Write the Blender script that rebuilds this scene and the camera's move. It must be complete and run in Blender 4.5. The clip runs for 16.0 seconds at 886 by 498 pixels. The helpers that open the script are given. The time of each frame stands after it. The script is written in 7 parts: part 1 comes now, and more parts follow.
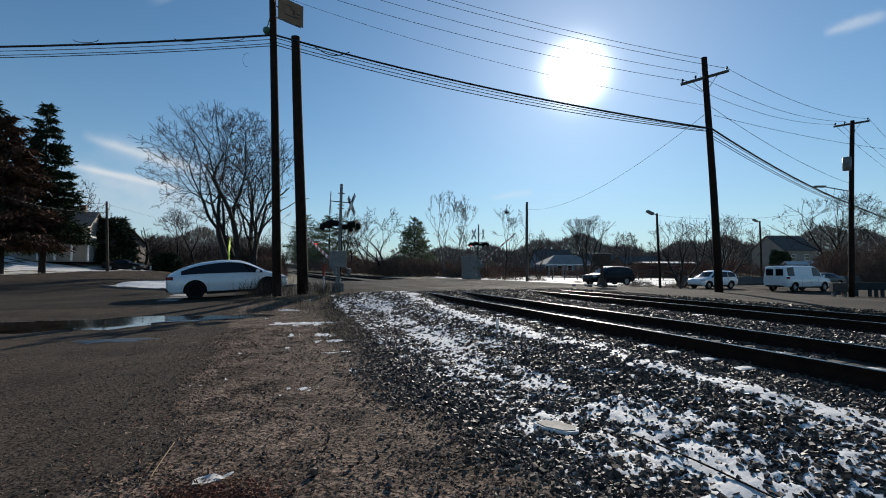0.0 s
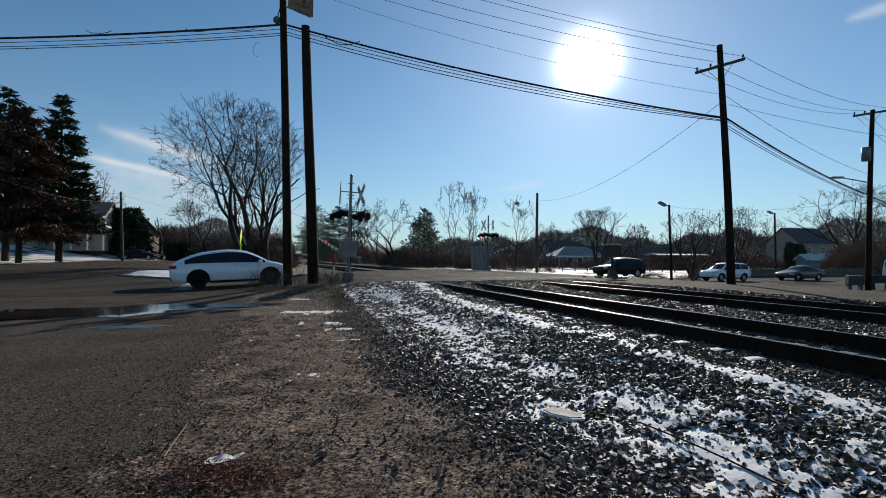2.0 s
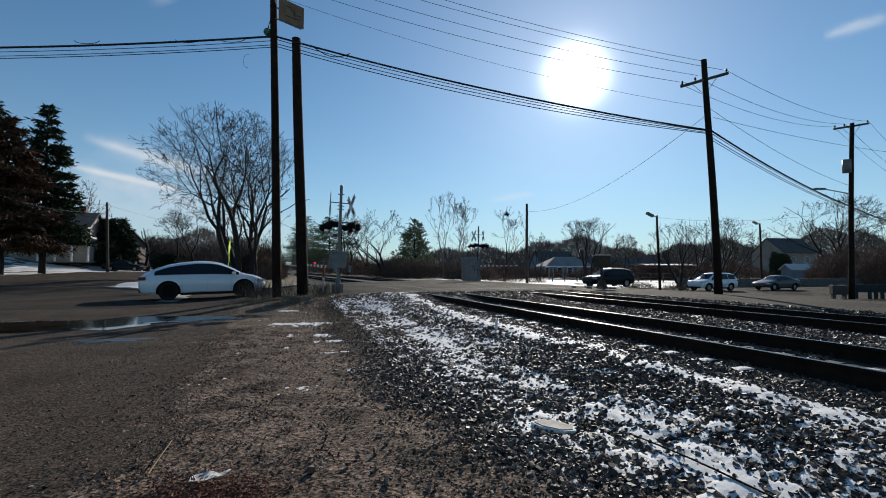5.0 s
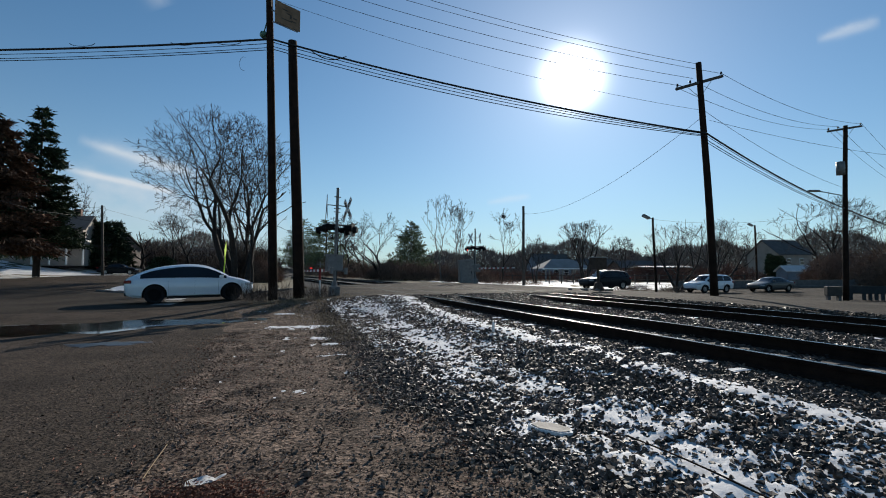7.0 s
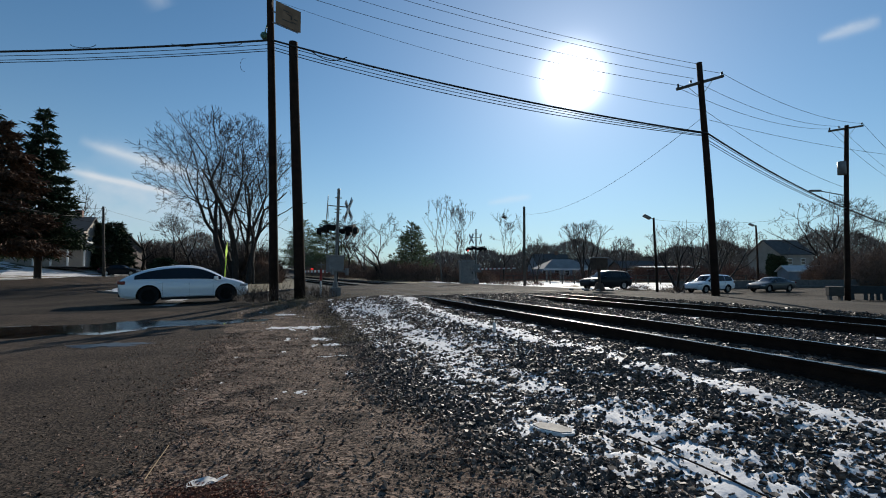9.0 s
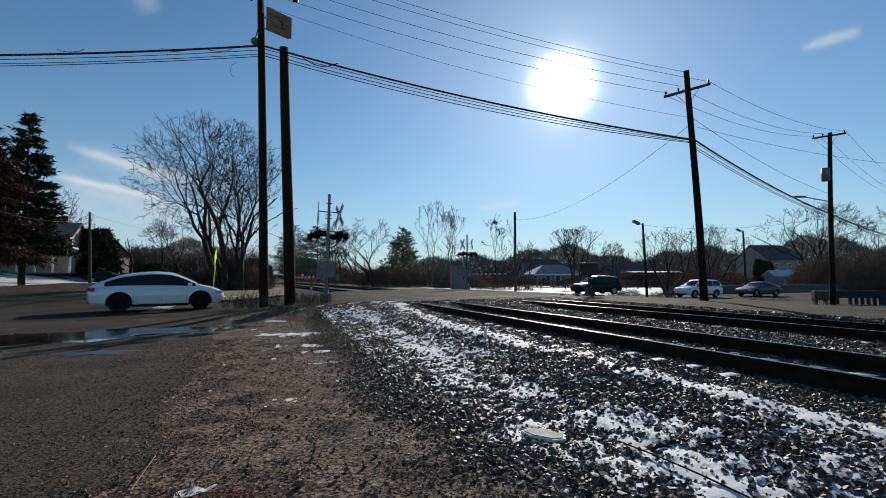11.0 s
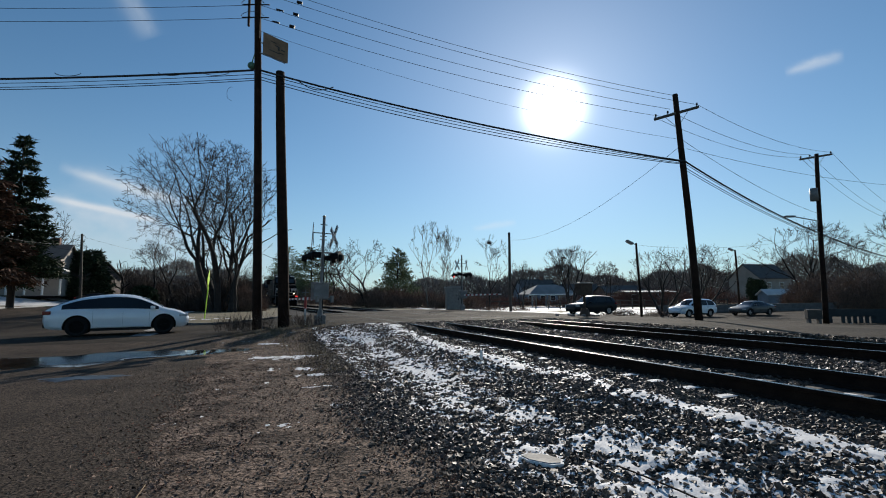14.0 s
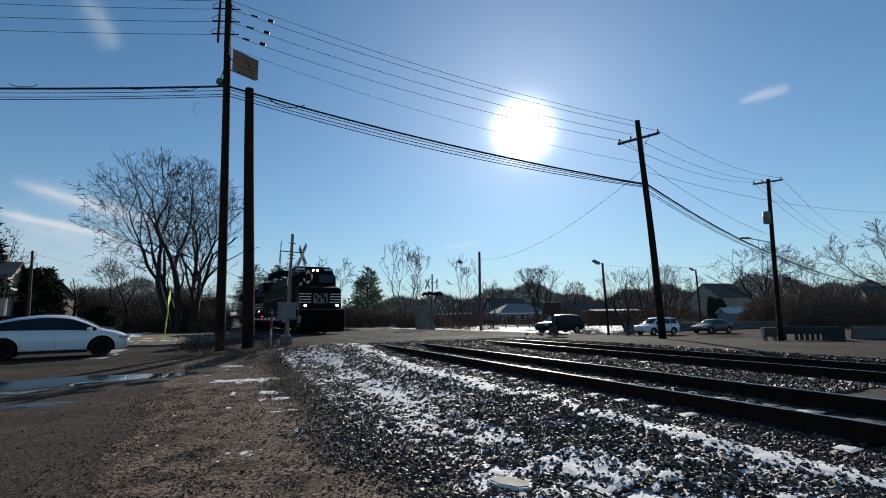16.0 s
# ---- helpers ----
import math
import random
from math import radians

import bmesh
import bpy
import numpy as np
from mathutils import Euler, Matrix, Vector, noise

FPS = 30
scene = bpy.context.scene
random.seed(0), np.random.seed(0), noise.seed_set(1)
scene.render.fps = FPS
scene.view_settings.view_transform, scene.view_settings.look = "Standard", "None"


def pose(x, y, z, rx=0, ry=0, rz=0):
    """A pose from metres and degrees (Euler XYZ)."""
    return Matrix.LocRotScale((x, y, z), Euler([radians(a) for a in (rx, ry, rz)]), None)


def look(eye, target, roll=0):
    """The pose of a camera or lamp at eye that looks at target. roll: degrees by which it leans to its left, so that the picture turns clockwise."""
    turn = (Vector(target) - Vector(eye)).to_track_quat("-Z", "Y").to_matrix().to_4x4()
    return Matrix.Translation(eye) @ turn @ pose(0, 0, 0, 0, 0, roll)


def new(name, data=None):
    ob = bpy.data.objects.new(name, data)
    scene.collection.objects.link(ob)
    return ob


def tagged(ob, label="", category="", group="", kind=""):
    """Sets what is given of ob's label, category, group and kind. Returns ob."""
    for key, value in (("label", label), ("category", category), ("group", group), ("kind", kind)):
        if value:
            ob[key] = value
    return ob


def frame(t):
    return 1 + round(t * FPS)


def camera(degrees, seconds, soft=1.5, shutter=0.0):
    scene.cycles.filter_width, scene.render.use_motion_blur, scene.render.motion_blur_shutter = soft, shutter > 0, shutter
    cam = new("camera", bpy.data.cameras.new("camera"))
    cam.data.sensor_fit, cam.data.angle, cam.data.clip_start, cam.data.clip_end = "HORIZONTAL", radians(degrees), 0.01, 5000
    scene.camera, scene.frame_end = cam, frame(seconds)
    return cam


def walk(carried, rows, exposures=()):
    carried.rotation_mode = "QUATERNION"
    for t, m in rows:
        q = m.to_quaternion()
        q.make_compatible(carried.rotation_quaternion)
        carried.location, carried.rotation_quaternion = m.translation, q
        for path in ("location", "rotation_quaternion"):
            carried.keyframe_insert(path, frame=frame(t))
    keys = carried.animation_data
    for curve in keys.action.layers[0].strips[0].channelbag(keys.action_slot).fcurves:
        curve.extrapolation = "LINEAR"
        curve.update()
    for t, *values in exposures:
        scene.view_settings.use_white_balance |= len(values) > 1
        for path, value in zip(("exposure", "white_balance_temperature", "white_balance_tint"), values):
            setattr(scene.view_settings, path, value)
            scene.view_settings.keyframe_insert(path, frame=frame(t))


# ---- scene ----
cam = camera(87.43, 16.0, soft=1.0)
walk(cam, [
    (0.0, pose(0.000, 0.000, 1.450, 92.304, -0.000, 0.000)),
    (0.5, pose(-0.000, 0.001, 1.441, 91.941, -0.117, 0.479)),
    (1.0, pose(0.006, -0.003, 1.424, 91.521, -0.195, 0.587)),
    (1.5, pose(0.019, -0.008, 1.417, 91.341, -0.235, 0.726)),
    (2.0, pose(0.019, -0.013, 1.416, 91.216, -0.279, 1.205)),
    (2.5, pose(0.012, 0.002, 1.411, 91.112, -0.333, 1.557)),
    (3.0, pose(0.013, 0.003, 1.416, 91.227, -0.325, 1.324)),
    (3.5, pose(0.020, -0.003, 1.423, 91.521, -0.271, 0.960)),
    (4.0, pose(0.020, -0.007, 1.424, 91.911, -0.229, 0.627)),
    (6.5, pose(0.019, -0.012, 1.429, 92.873, -0.028, -0.452)),
    (7.0, pose(0.021, -0.007, 1.425, 92.834, 0.012, -0.383)),
    (7.5, pose(0.019, -0.017, 1.428, 92.740, -0.011, -0.097)),
    (8.0, pose(0.016, -0.018, 1.424, 92.799, 0.062, 0.172)),
    (8.5, pose(0.007, -0.016, 1.429, 92.820, 0.048, -0.034)),
    (9.0, pose(0.017, -0.005, 1.425, 92.899, 0.101, -0.283)),
    (11.5, pose(0.016, -0.016, 1.436, 93.853, 0.272, -1.471)),
    (12.0, pose(0.007, -0.028, 1.443, 94.195, 0.335, -1.426)),
    (12.5, pose(0.003, -0.022, 1.442, 94.620, 0.350, -1.362)),
    (13.0, pose(0.002, -0.016, 1.441, 94.996, 0.413, -1.354)),
    (13.5, pose(0.007, -0.024, 1.444, 95.446, 0.438, -1.496)),
    (14.0, pose(0.008, -0.026, 1.451, 96.085, 0.539, -2.023)),
    (14.5, pose(0.014, -0.021, 1.455, 96.819, 0.583, -3.070)),
    (15.0, pose(0.022, -0.033, 1.478, 97.415, 0.636, -4.084)),
    (15.5, pose(0.033, -0.028, 1.473, 97.911, 0.745, -4.802)),
    (16.0, pose(0.022, -0.037, 1.476, 98.359, 0.718, -5.650)),
])

# ---- light ----
SUN = Vector((0.258, 0.889, 0.379)).normalized()
scene.view_settings.exposure = -0.06
world = bpy.data.worlds.new("sky_world")
scene.world = world
world.use_nodes = True


def sky_nodes():
    nt = world.node_tree
    nt.nodes.clear()
    N, L = nt.nodes.new, nt.links.new
    out, bg = N("ShaderNodeOutputWorld"), N("ShaderNodeBackground")
    sky = N("ShaderNodeTexSky")
    sky.sky_type, sky.sun_disc = "NISHITA", False
    sky.sun_elevation, sky.sun_rotation = math.asin(SUN.z), math.atan2(SUN.x, SUN.y)
    sky.air_density, sky.dust_density, sky.ozone_density = 1.0, 0.0, 3.0
    tc = N("ShaderNodeTexCoord")

    def math_(op, a, b=None):
        m = N("ShaderNodeMath")
        m.operation = op
        for i, v in enumerate((a, b)):
            if v is None:
                continue
            if isinstance(v, (int, float)):
                m.inputs[i].default_value = v
            else:
                L(v, m.inputs[i])
        return m.outputs[0]

    def dot(v):
        m = N("ShaderNodeVectorMath")
        m.operation = "DOT_PRODUCT"
        L(tc.outputs["Generated"], m.inputs[0])
        m.inputs[1].default_value = v
        return m.outputs["Value"]

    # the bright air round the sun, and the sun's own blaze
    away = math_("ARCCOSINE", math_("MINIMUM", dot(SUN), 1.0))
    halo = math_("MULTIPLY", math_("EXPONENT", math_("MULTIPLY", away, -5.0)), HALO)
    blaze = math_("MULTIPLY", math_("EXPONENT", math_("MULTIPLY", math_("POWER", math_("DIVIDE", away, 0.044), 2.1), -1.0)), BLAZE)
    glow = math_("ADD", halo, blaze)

    # thin cirrus streaks: each lies along a great circle through two directions
    def streak(a, b, wide, gain, rag):
        a, b = Vector(a).normalized(), Vector(b).normalized()
        mid, along = (a + b).normalized(), (b - a).normalized()
        side = mid.cross(along)
        half = (b - a).length / 2
        u, v = math_("DIVIDE", dot(along), half), dot(side)
        mp = N("ShaderNodeCombineXYZ")
        L(math_("MULTIPLY", u, 3.0 * half / 0.12), mp.inputs[0])
        L(math_("MULTIPLY", v, 40.0), mp.inputs[1])
        no = N("ShaderNodeTexNoise")
        no.inputs["Scale"].default_value, no.inputs["Detail"].default_value = 1.0, 6.0
        L(mp.outputs[0], no.inputs["Vector"])
        wob = math_("MULTIPLY", math_("SUBTRACT", no.outputs["Fac"], 0.5), rag)
        vv = math_("DIVIDE", math_("ADD", v, math_("MULTIPLY", wob, wide)), wide)
        body = math_("EXPONENT", math_("MULTIPLY", math_("POWER", math_("ABSOLUTE", vv), 2.0), -1.0))
        ends = math_("SUBTRACT", 1.0, math_("MINIMUM", math_("POWER", math_("ABSOLUTE", u), 4.0), 1.0))
        front = math_("GREATER_THAN", dot(mid), 0.0)
        ragged = math_("ADD", 0.35, math_("MULTIPLY", no.outputs["Fac"], 1.1))
        return math_("MULTIPLY", math_("MULTIPLY", math_("MULTIPLY", body, ends), math_("MULTIPLY", front, gain)), ragged)

    cloud = None
    for row in STREAKS:
        s = streak(*row)
        cloud = s if cloud is None else math_("ADD", cloud, s)
    tint = N("ShaderNodeMix")
    tint.data_type, tint.blend_type = "RGBA", "MULTIPLY"
    tint.inputs["Factor"].default_value = 1.0
    L(sky.outputs[0], tint.inputs["A"])
    tint.inputs["B"].default_value = (*SKY_TINT, 1)
    mix = N("ShaderNodeMix")
    mix.data_type = "RGBA"
    L(math_("MINIMUM", cloud, 1.0), mix.inputs["Factor"])
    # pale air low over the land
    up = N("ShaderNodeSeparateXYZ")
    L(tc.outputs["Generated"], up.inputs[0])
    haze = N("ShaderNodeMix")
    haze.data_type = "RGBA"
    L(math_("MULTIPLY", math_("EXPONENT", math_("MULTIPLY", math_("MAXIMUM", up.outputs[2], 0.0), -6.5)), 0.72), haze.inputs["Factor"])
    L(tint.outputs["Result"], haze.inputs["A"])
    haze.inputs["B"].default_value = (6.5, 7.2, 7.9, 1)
    L(haze.outputs["Result"], mix.inputs["A"])
    mix.inputs["B"].default_value = (7.4, 8.2, 9.0, 1)
    add = N("ShaderNodeMix")
    add.data_type, add.blend_type = "RGBA", "ADD"
    add.inputs["Factor"].default_value = 1.0
    L(mix.outputs["Result"], add.inputs["A"])
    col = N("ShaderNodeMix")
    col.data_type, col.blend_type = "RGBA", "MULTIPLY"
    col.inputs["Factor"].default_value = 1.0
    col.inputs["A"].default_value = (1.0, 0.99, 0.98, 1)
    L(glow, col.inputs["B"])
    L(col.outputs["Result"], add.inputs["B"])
    L(add.outputs["Result"], bg.inputs["Color"])
    bg.inputs["Strength"].default_value = SKY
    L(bg.outputs[0], out.inputs[0])


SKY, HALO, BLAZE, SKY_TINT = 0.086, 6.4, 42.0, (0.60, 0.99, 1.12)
# two directions, half width, strength, raggedness
STREAKS = [
    ((-0.82, 1, 0.226), (-0.56, 1, 0.168), 0.0055, 0.95, 0.5),
    ((-0.80, 1, 0.208), (-0.52, 1, 0.140), 0.014, 0.38, 0.9),
    ((-0.79, 1, 0.290), (-0.52, 1, 0.206), 0.008, 0.62, 1.4),
    ((-0.76, 1, 0.275), (-0.44, 1, 0.180), 0.020, 0.34, 1.2),
    ((-1.10, 1, 0.20), (-0.28, 1, 0.07), 0.045, 0.40, 1.6),
    ((0.835, 1, 0.515), (0.985, 1, 0.560), 0.007, 0.5, 1.8),
    ((-0.690, 1, 0.720), (-0.61, 1, 0.58), 0.016, 0.30, 0.8),
    ((0.10, 1, 0.150), (0.20, 1, 0.165), 0.006, 0.30, 1.4),
]
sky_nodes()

sun = new("sun", bpy.data.lights.new("sun", "SUN"))
sun.data.energy, sun.data.angle, sun.data.color = 5.0, radians(0.55), (1.0, 0.93, 0.82)
sun.matrix_world = look(SUN * 50, (0, 0, 0))


# ---- materials ----
def mat(name, col, col2=None, rough=0.8, scale=8.0, fine=60.0, bump=0.0, metal=0.0, spread=0.35, coat=0.0, island=0.0, obj=0.0, spec=0.5, rough_var=0.1, speck=0.0, speck_size=60.0):
    """A surface of two tones: broad patches and fine grain, with relief. Sizes are in 1/metre."""
    m = bpy.data.materials.new(name)
    m.use_nodes = True
    nt = m.node_tree
    N, L = nt.nodes.new, nt.links.new
    b = nt.nodes["Principled BSDF"]
    tc = N("ShaderNodeTexCoord")
    big, small = N("ShaderNodeTexNoise"), N("ShaderNodeTexNoise")
    for t, s, dt in ((big, scale, 5.0), (small, fine, 3.0)):
        t.inputs["Scale"].default_value, t.inputs["Detail"].default_value = s, dt
        L(tc.outputs["Object"], t.inputs["Vector"])
    add = N("ShaderNodeMath")
    add.operation = "MULTIPLY_ADD"
    L(big.outputs["Fac"], add.inputs[0])
    add.inputs[1].default_value = 0.6
    half = N("ShaderNodeMath")
    half.operation = "MULTIPLY"
    L(small.outputs["Fac"], half.inputs[0])
    half.inputs[1].default_value = 0.4
    L(half.outputs[0], add.inputs[2])
    rng = N("ShaderNodeMapRange")
    L(add.outputs[0], rng.inputs["Value"])
    rng.inputs["From Min"].default_value, rng.inputs["From Max"].default_value = 0.5 - spread / 2, 0.5 + spread / 2
    mix = N("ShaderNodeMix")
    mix.data_type = "RGBA"
    L(rng.outputs[0], mix.inputs["Factor"])
    c2 = col2 or tuple(c * 0.6 for c in col)
    mix.inputs["A"].default_value, mix.inputs["B"].default_value = (*c2, 1), (*col, 1)
    out = mix.outputs["Result"]
    height = add.outputs[0]
    if speck:
        # grains: cells each of its own tone, standing out a little
        vo, st = N("ShaderNodeTexVoronoi"), N("ShaderNodeSeparateColor")
        vo.inputs["Scale"].default_value = speck_size
        L(tc.outputs["Object"], vo.inputs["Vector"])
        L(vo.outputs["Color"], st.inputs[0])
        sr = N("ShaderNodeMapRange")
        L(st.outputs[0], sr.inputs["Value"])
        sr.inputs["To Min"].default_value, sr.inputs["To Max"].default_value = 1 - speck, 1 + speck
        sm = N("ShaderNodeVectorMath")
        sm.operation = "SCALE"
        L(out, sm.inputs[0])
        L(sr.outputs[0], sm.inputs["Scale"])
        out = sm.outputs[0]
        sh = N("ShaderNodeMath")
        sh.operation = "MULTIPLY_ADD"
        L(st.outputs[1], sh.inputs[0])
        sh.inputs[1].default_value = 0.9
        L(add.outputs[0], sh.inputs[2])
        height = sh.outputs[0]
    if island or obj:
        src = N("ShaderNodeNewGeometry") if island else N("ShaderNodeObjectInfo")
        rr = N("ShaderNodeMapRange")
        L(src.outputs["Random Per Island" if island else "Random"], rr.inputs["Value"])
        k = island or obj
        rr.inputs["To Min"].default_value, rr.inputs["To Max"].default_value = 1 - k, 1 + k
        mul = N("ShaderNodeVectorMath")
        mul.operation = "SCALE"
        L(out, mul.inputs[0])
        L(rr.outputs[0], mul.inputs["Scale"])
        out = mul.outputs[0]
    L(out, b.inputs["Base Color"])
    rv = N("ShaderNodeMapRange")
    L(add.outputs[0], rv.inputs["Value"])
    rv.inputs["To Min"].default_value, rv.inputs["To Max"].default_value = min(1, rough + rough_var), max(0.02, rough - rough_var)
    L(rv.outputs[0], b.inputs["Roughness"])
    b.inputs["Metallic"].default_value = metal
    b.inputs["Specular IOR Level"].default_value = spec
    b.inputs["Coat Weight"].default_value, b.inputs["Coat Roughness"].default_value = coat, 0.05
    if bump:
        bp = N("ShaderNodeBump")
        bp.inputs["Strength"].default_value, bp.inputs["Distance"].default_value = min(1.0, bump * 40), bump
        L(height, bp.inputs["Height"])
        L(bp.outputs[0], b.inputs["Normal"])
    return m


def glowing(name, col, power):
    m = bpy.data.materials.new(name)
    m.use_nodes = True
    b = m.node_tree.nodes["Principled BSDF"]
    b.inputs["Base Color"].default_value = (*col, 1)
    b.inputs["Emission Color"].default_value, b.inputs["Emission Strength"].default_value = (*col, 1), power
    return m


def glass_like(name, col, rough=0.05):
    """Tinted car glass before a dark inside: dark and glossy."""
    m = mat(name, col, rough=rough, scale=0.7, fine=4, spread=0.8, rough_var=0.01)
    return m


ASPHALT = mat("asphalt", (0.090, 0.067, 0.050), (0.035, 0.027, 0.021), 0.95, 0.7, 45, 0.030, spread=0.30, spec=0.10, speck=1.0, speck_size=64)
ROAD = mat("road_asphalt", (0.056, 0.045, 0.035), (0.018, 0.015, 0.012), 0.95, 0.35, 20, 0.012, spread=0.24, spec=0.06, speck=0.6, speck_size=30)
DIRT = mat("gritty_dirt", (0.205, 0.146, 0.110), (0.044, 0.032, 0.025), 0.95, 1.6, 16, 0.06, spread=0.26, spec=0.10, speck=1.0, speck_size=52)
BALLAST_BED = mat("ballast_bed", (0.052, 0.046, 0.042), (0.016, 0.015, 0.014), 0.95, 6, 40, 0.03, spread=0.3, spec=0.2)
GRAIN = mat("dirt_crumb", (0.25, 0.180, 0.136), (0.052, 0.038, 0.030), 0.9, 14, 90, 0.002, island=0.9, spec=0.15)
DUSTY = mat("dusty_stone", (0.30, 0.225, 0.168), (0.085, 0.063, 0.048), 0.8, 14, 90, 0.003, island=0.7, spec=0.2)
STONE = mat("ballast_stone", (0.160, 0.112, 0.082), (0.028, 0.020, 0.015), 0.58, 14, 90, 0.003, island=0.95, spec=0.30)
STONE_OBJ = mat("ballast_stone_single", (0.140, 0.098, 0.072), (0.028, 0.021, 0.017), 0.6, 12, 90, 0.004, obj=0.7, spec=0.22)
SNOW = mat("old_snow", (0.84, 0.83, 0.82), (0.60, 0.59, 0.58), 0.75, 3.0, 50, 0.012, spread=0.5, spec=0.3)
RUST = mat("rusty_case_metal", (0.11, 0.075, 0.055), (0.05, 0.034, 0.026), 0.85, 5, 40, 0.003, spec=0.2)
GUARD = mat("dark_painted_rail", (0.040, 0.048, 0.052), (0.02, 0.024, 0.026), 0.7, 3, 30, 0.002, spec=0.2)
TAR = mat("black_tar", (0.011, 0.010, 0.010), (0.006, 0.006, 0.006), 0.7, 3, 30, 0.002, spec=0.2)
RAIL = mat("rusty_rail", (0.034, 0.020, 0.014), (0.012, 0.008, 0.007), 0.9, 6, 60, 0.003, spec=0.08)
RAIL_TOP = mat("polished_rail_head", (0.050, 0.040, 0.033), (0.022, 0.018, 0.015), 0.27, 3, 40, 0.0, metal=1.0)
TIE = mat("weathered_tie_wood", (0.05, 0.040, 0.033), (0.03, 0.025, 0.021), 0.9, 4, 50, 0.01, obj=0.3)
POLE = mat("creosoted_pole_wood", (0.036, 0.019, 0.012), (0.013, 0.008, 0.006), 0.9, 3, 40, 0.008, spec=0.15)
POLE_GREY = mat("weathered_pole_wood", (0.09, 0.075, 0.062), (0.045, 0.037, 0.03), 0.85, 3, 40, 0.008)
WIRE = mat("black_cable", (0.012, 0.012, 0.013), rough=0.6, scale=3, fine=30)
STEEL = mat("galvanised_steel", (0.26, 0.26, 0.25), (0.15, 0.15, 0.15), 0.55, 4, 40, 0.0, metal=0.5)
CAST = mat("painted_silver_metal", (0.21, 0.205, 0.195), (0.12, 0.117, 0.11), 0.55, 5, 50, 0.001)
BLACK = mat("black_paint", (0.010, 0.010, 0.010), (0.006, 0.006, 0.006), 0.6, 4, 40, 0.001, spec=0.2)
WHITE = mat("white_paint", (0.78, 0.78, 0.76), (0.6, 0.6, 0.58), 0.45, 3, 40)
RED_DIM = glowing("red_gate_lamp_lit", (1.0, 0.04, 0.03), 0.9)
HEDGE = mat("red_brown_twigs", (0.20, 0.095, 0.065), (0.09, 0.045, 0.033), 0.95, 1.5, 12, island=0.4)
THICKET = mat("dark_thicket", (0.085, 0.056, 0.042), (0.04, 0.027, 0.021), 0.95, 1.5, 12, island=0.4)
RED = mat("red_paint", (0.34, 0.02, 0.015), (0.22, 0.02, 0.015), 0.5, 4, 40)
RED_GLASS = mat("red_lens", (0.06, 0.006, 0.005), rough=0.2, scale=5, fine=40)
RED_ON = glowing("red_lens_lit", (1.0, 0.05, 0.03), 2.2)
LIME = mat("fluorescent_yellow_green", (0.62, 0.86, 0.05), (0.55, 0.78, 0.04), 0.5, 3, 30)
RUBBER = mat("tyre_rubber", (0.006, 0.006, 0.006), rough=0.9, scale=8, fine=60)
CONCRETE = mat("concrete", (0.15, 0.14, 0.13), (0.08, 0.075, 0.07), 0.9, 2.5, 40, 0.004)
PLASTER = mat("dusty_board", (0.30, 0.19, 0.11), (0.16, 0.10, 0.06), 0.8, 3, 30)
BARK = mat("dark_bark", (0.040, 0.030, 0.024), (0.016, 0.012, 0.010), 0.95, 6, 40, 0.01)
BARK_PALE = mat("pale_bark", (0.22, 0.2, 0.17), (0.11, 0.095, 0.08), 0.9, 6, 40, 0.01)
TWIG = mat("twigs", (0.038, 0.028, 0.022), (0.02, 0.015, 0.012), 0.95, 2, 20)
BRUSH = mat("dry_brush", (0.24, 0.145, 0.10), (0.11, 0.07, 0.05), 0.95, 1.5, 12, island=0.4)
NEEDLE = mat("conifer_needles", (0.034, 0.056, 0.020), (0.015, 0.027, 0.011), 0.9, 1.2, 12, island=0.45)
NEEDLE_RED = mat("rusty_needles", (0.12, 0.052, 0.024), (0.05, 0.026, 0.014), 0.9, 1.2, 12, island=0.45)
LAWN = mat("winter_lawn", (0.17, 0.125, 0.06), (0.07, 0.062, 0.03), 0.95, 0.5, 14, 0.02, spread=0.25)
DRY = mat("dry_grass", (0.30, 0.22, 0.12), (0.17, 0.115, 0.065), 0.95, 2, 20, island=0.35)
LEAF = mat("fallen_leaves", (0.24, 0.10, 0.058), (0.11, 0.05, 0.032), 0.9, 6, 40, island=0.5)
WATER = mat("puddle_water", (0.02, 0.018, 0.016), (0.012, 0.011, 0.010), 0.09, 1.5, 8, 0.0, rough_var=0.05)
WET = mat("wet_asphalt", (0.03, 0.025, 0.021), (0.014, 0.012, 0.010), 0.4, 3, 40, 0.004, rough_var=0.15)
ICE = mat("dull_ice", (0.2, 0.22, 0.25), (0.12, 0.13, 0.14), 0.3, 3, 20)
CAR_WHITE = mat("white_car_paint", (0.80, 0.81, 0.82), (0.77, 0.78, 0.79), 0.25, 0.6, 6, coat=1.0, rough_var=0.02)
CAR_DARK = mat("dark_blue_car_paint", (0.004, 0.006, 0.009), (0.003, 0.004, 0.006), 0.5, 0.6, 6, coat=0.1, spec=0.25, rough_var=0.02)
CAR_TEAL = mat("grey_green_car_paint", (0.03, 0.045, 0.05), (0.025, 0.036, 0.04), 0.4, 0.6, 6, coat=0.25, rough_var=0.02)
GLASS = glass_like("tinted_car_glass", (0.010, 0.012, 0.015))
CHROME = mat("chrome", (0.7, 0.7, 0.7), (0.6, 0.6, 0.6), 0.15, 2, 20, metal=1.0, rough_var=0.03)
RIM = mat("black_alloy", (0.005, 0.005, 0.005), rough=0.6, scale=5, fine=40, spec=0.15)
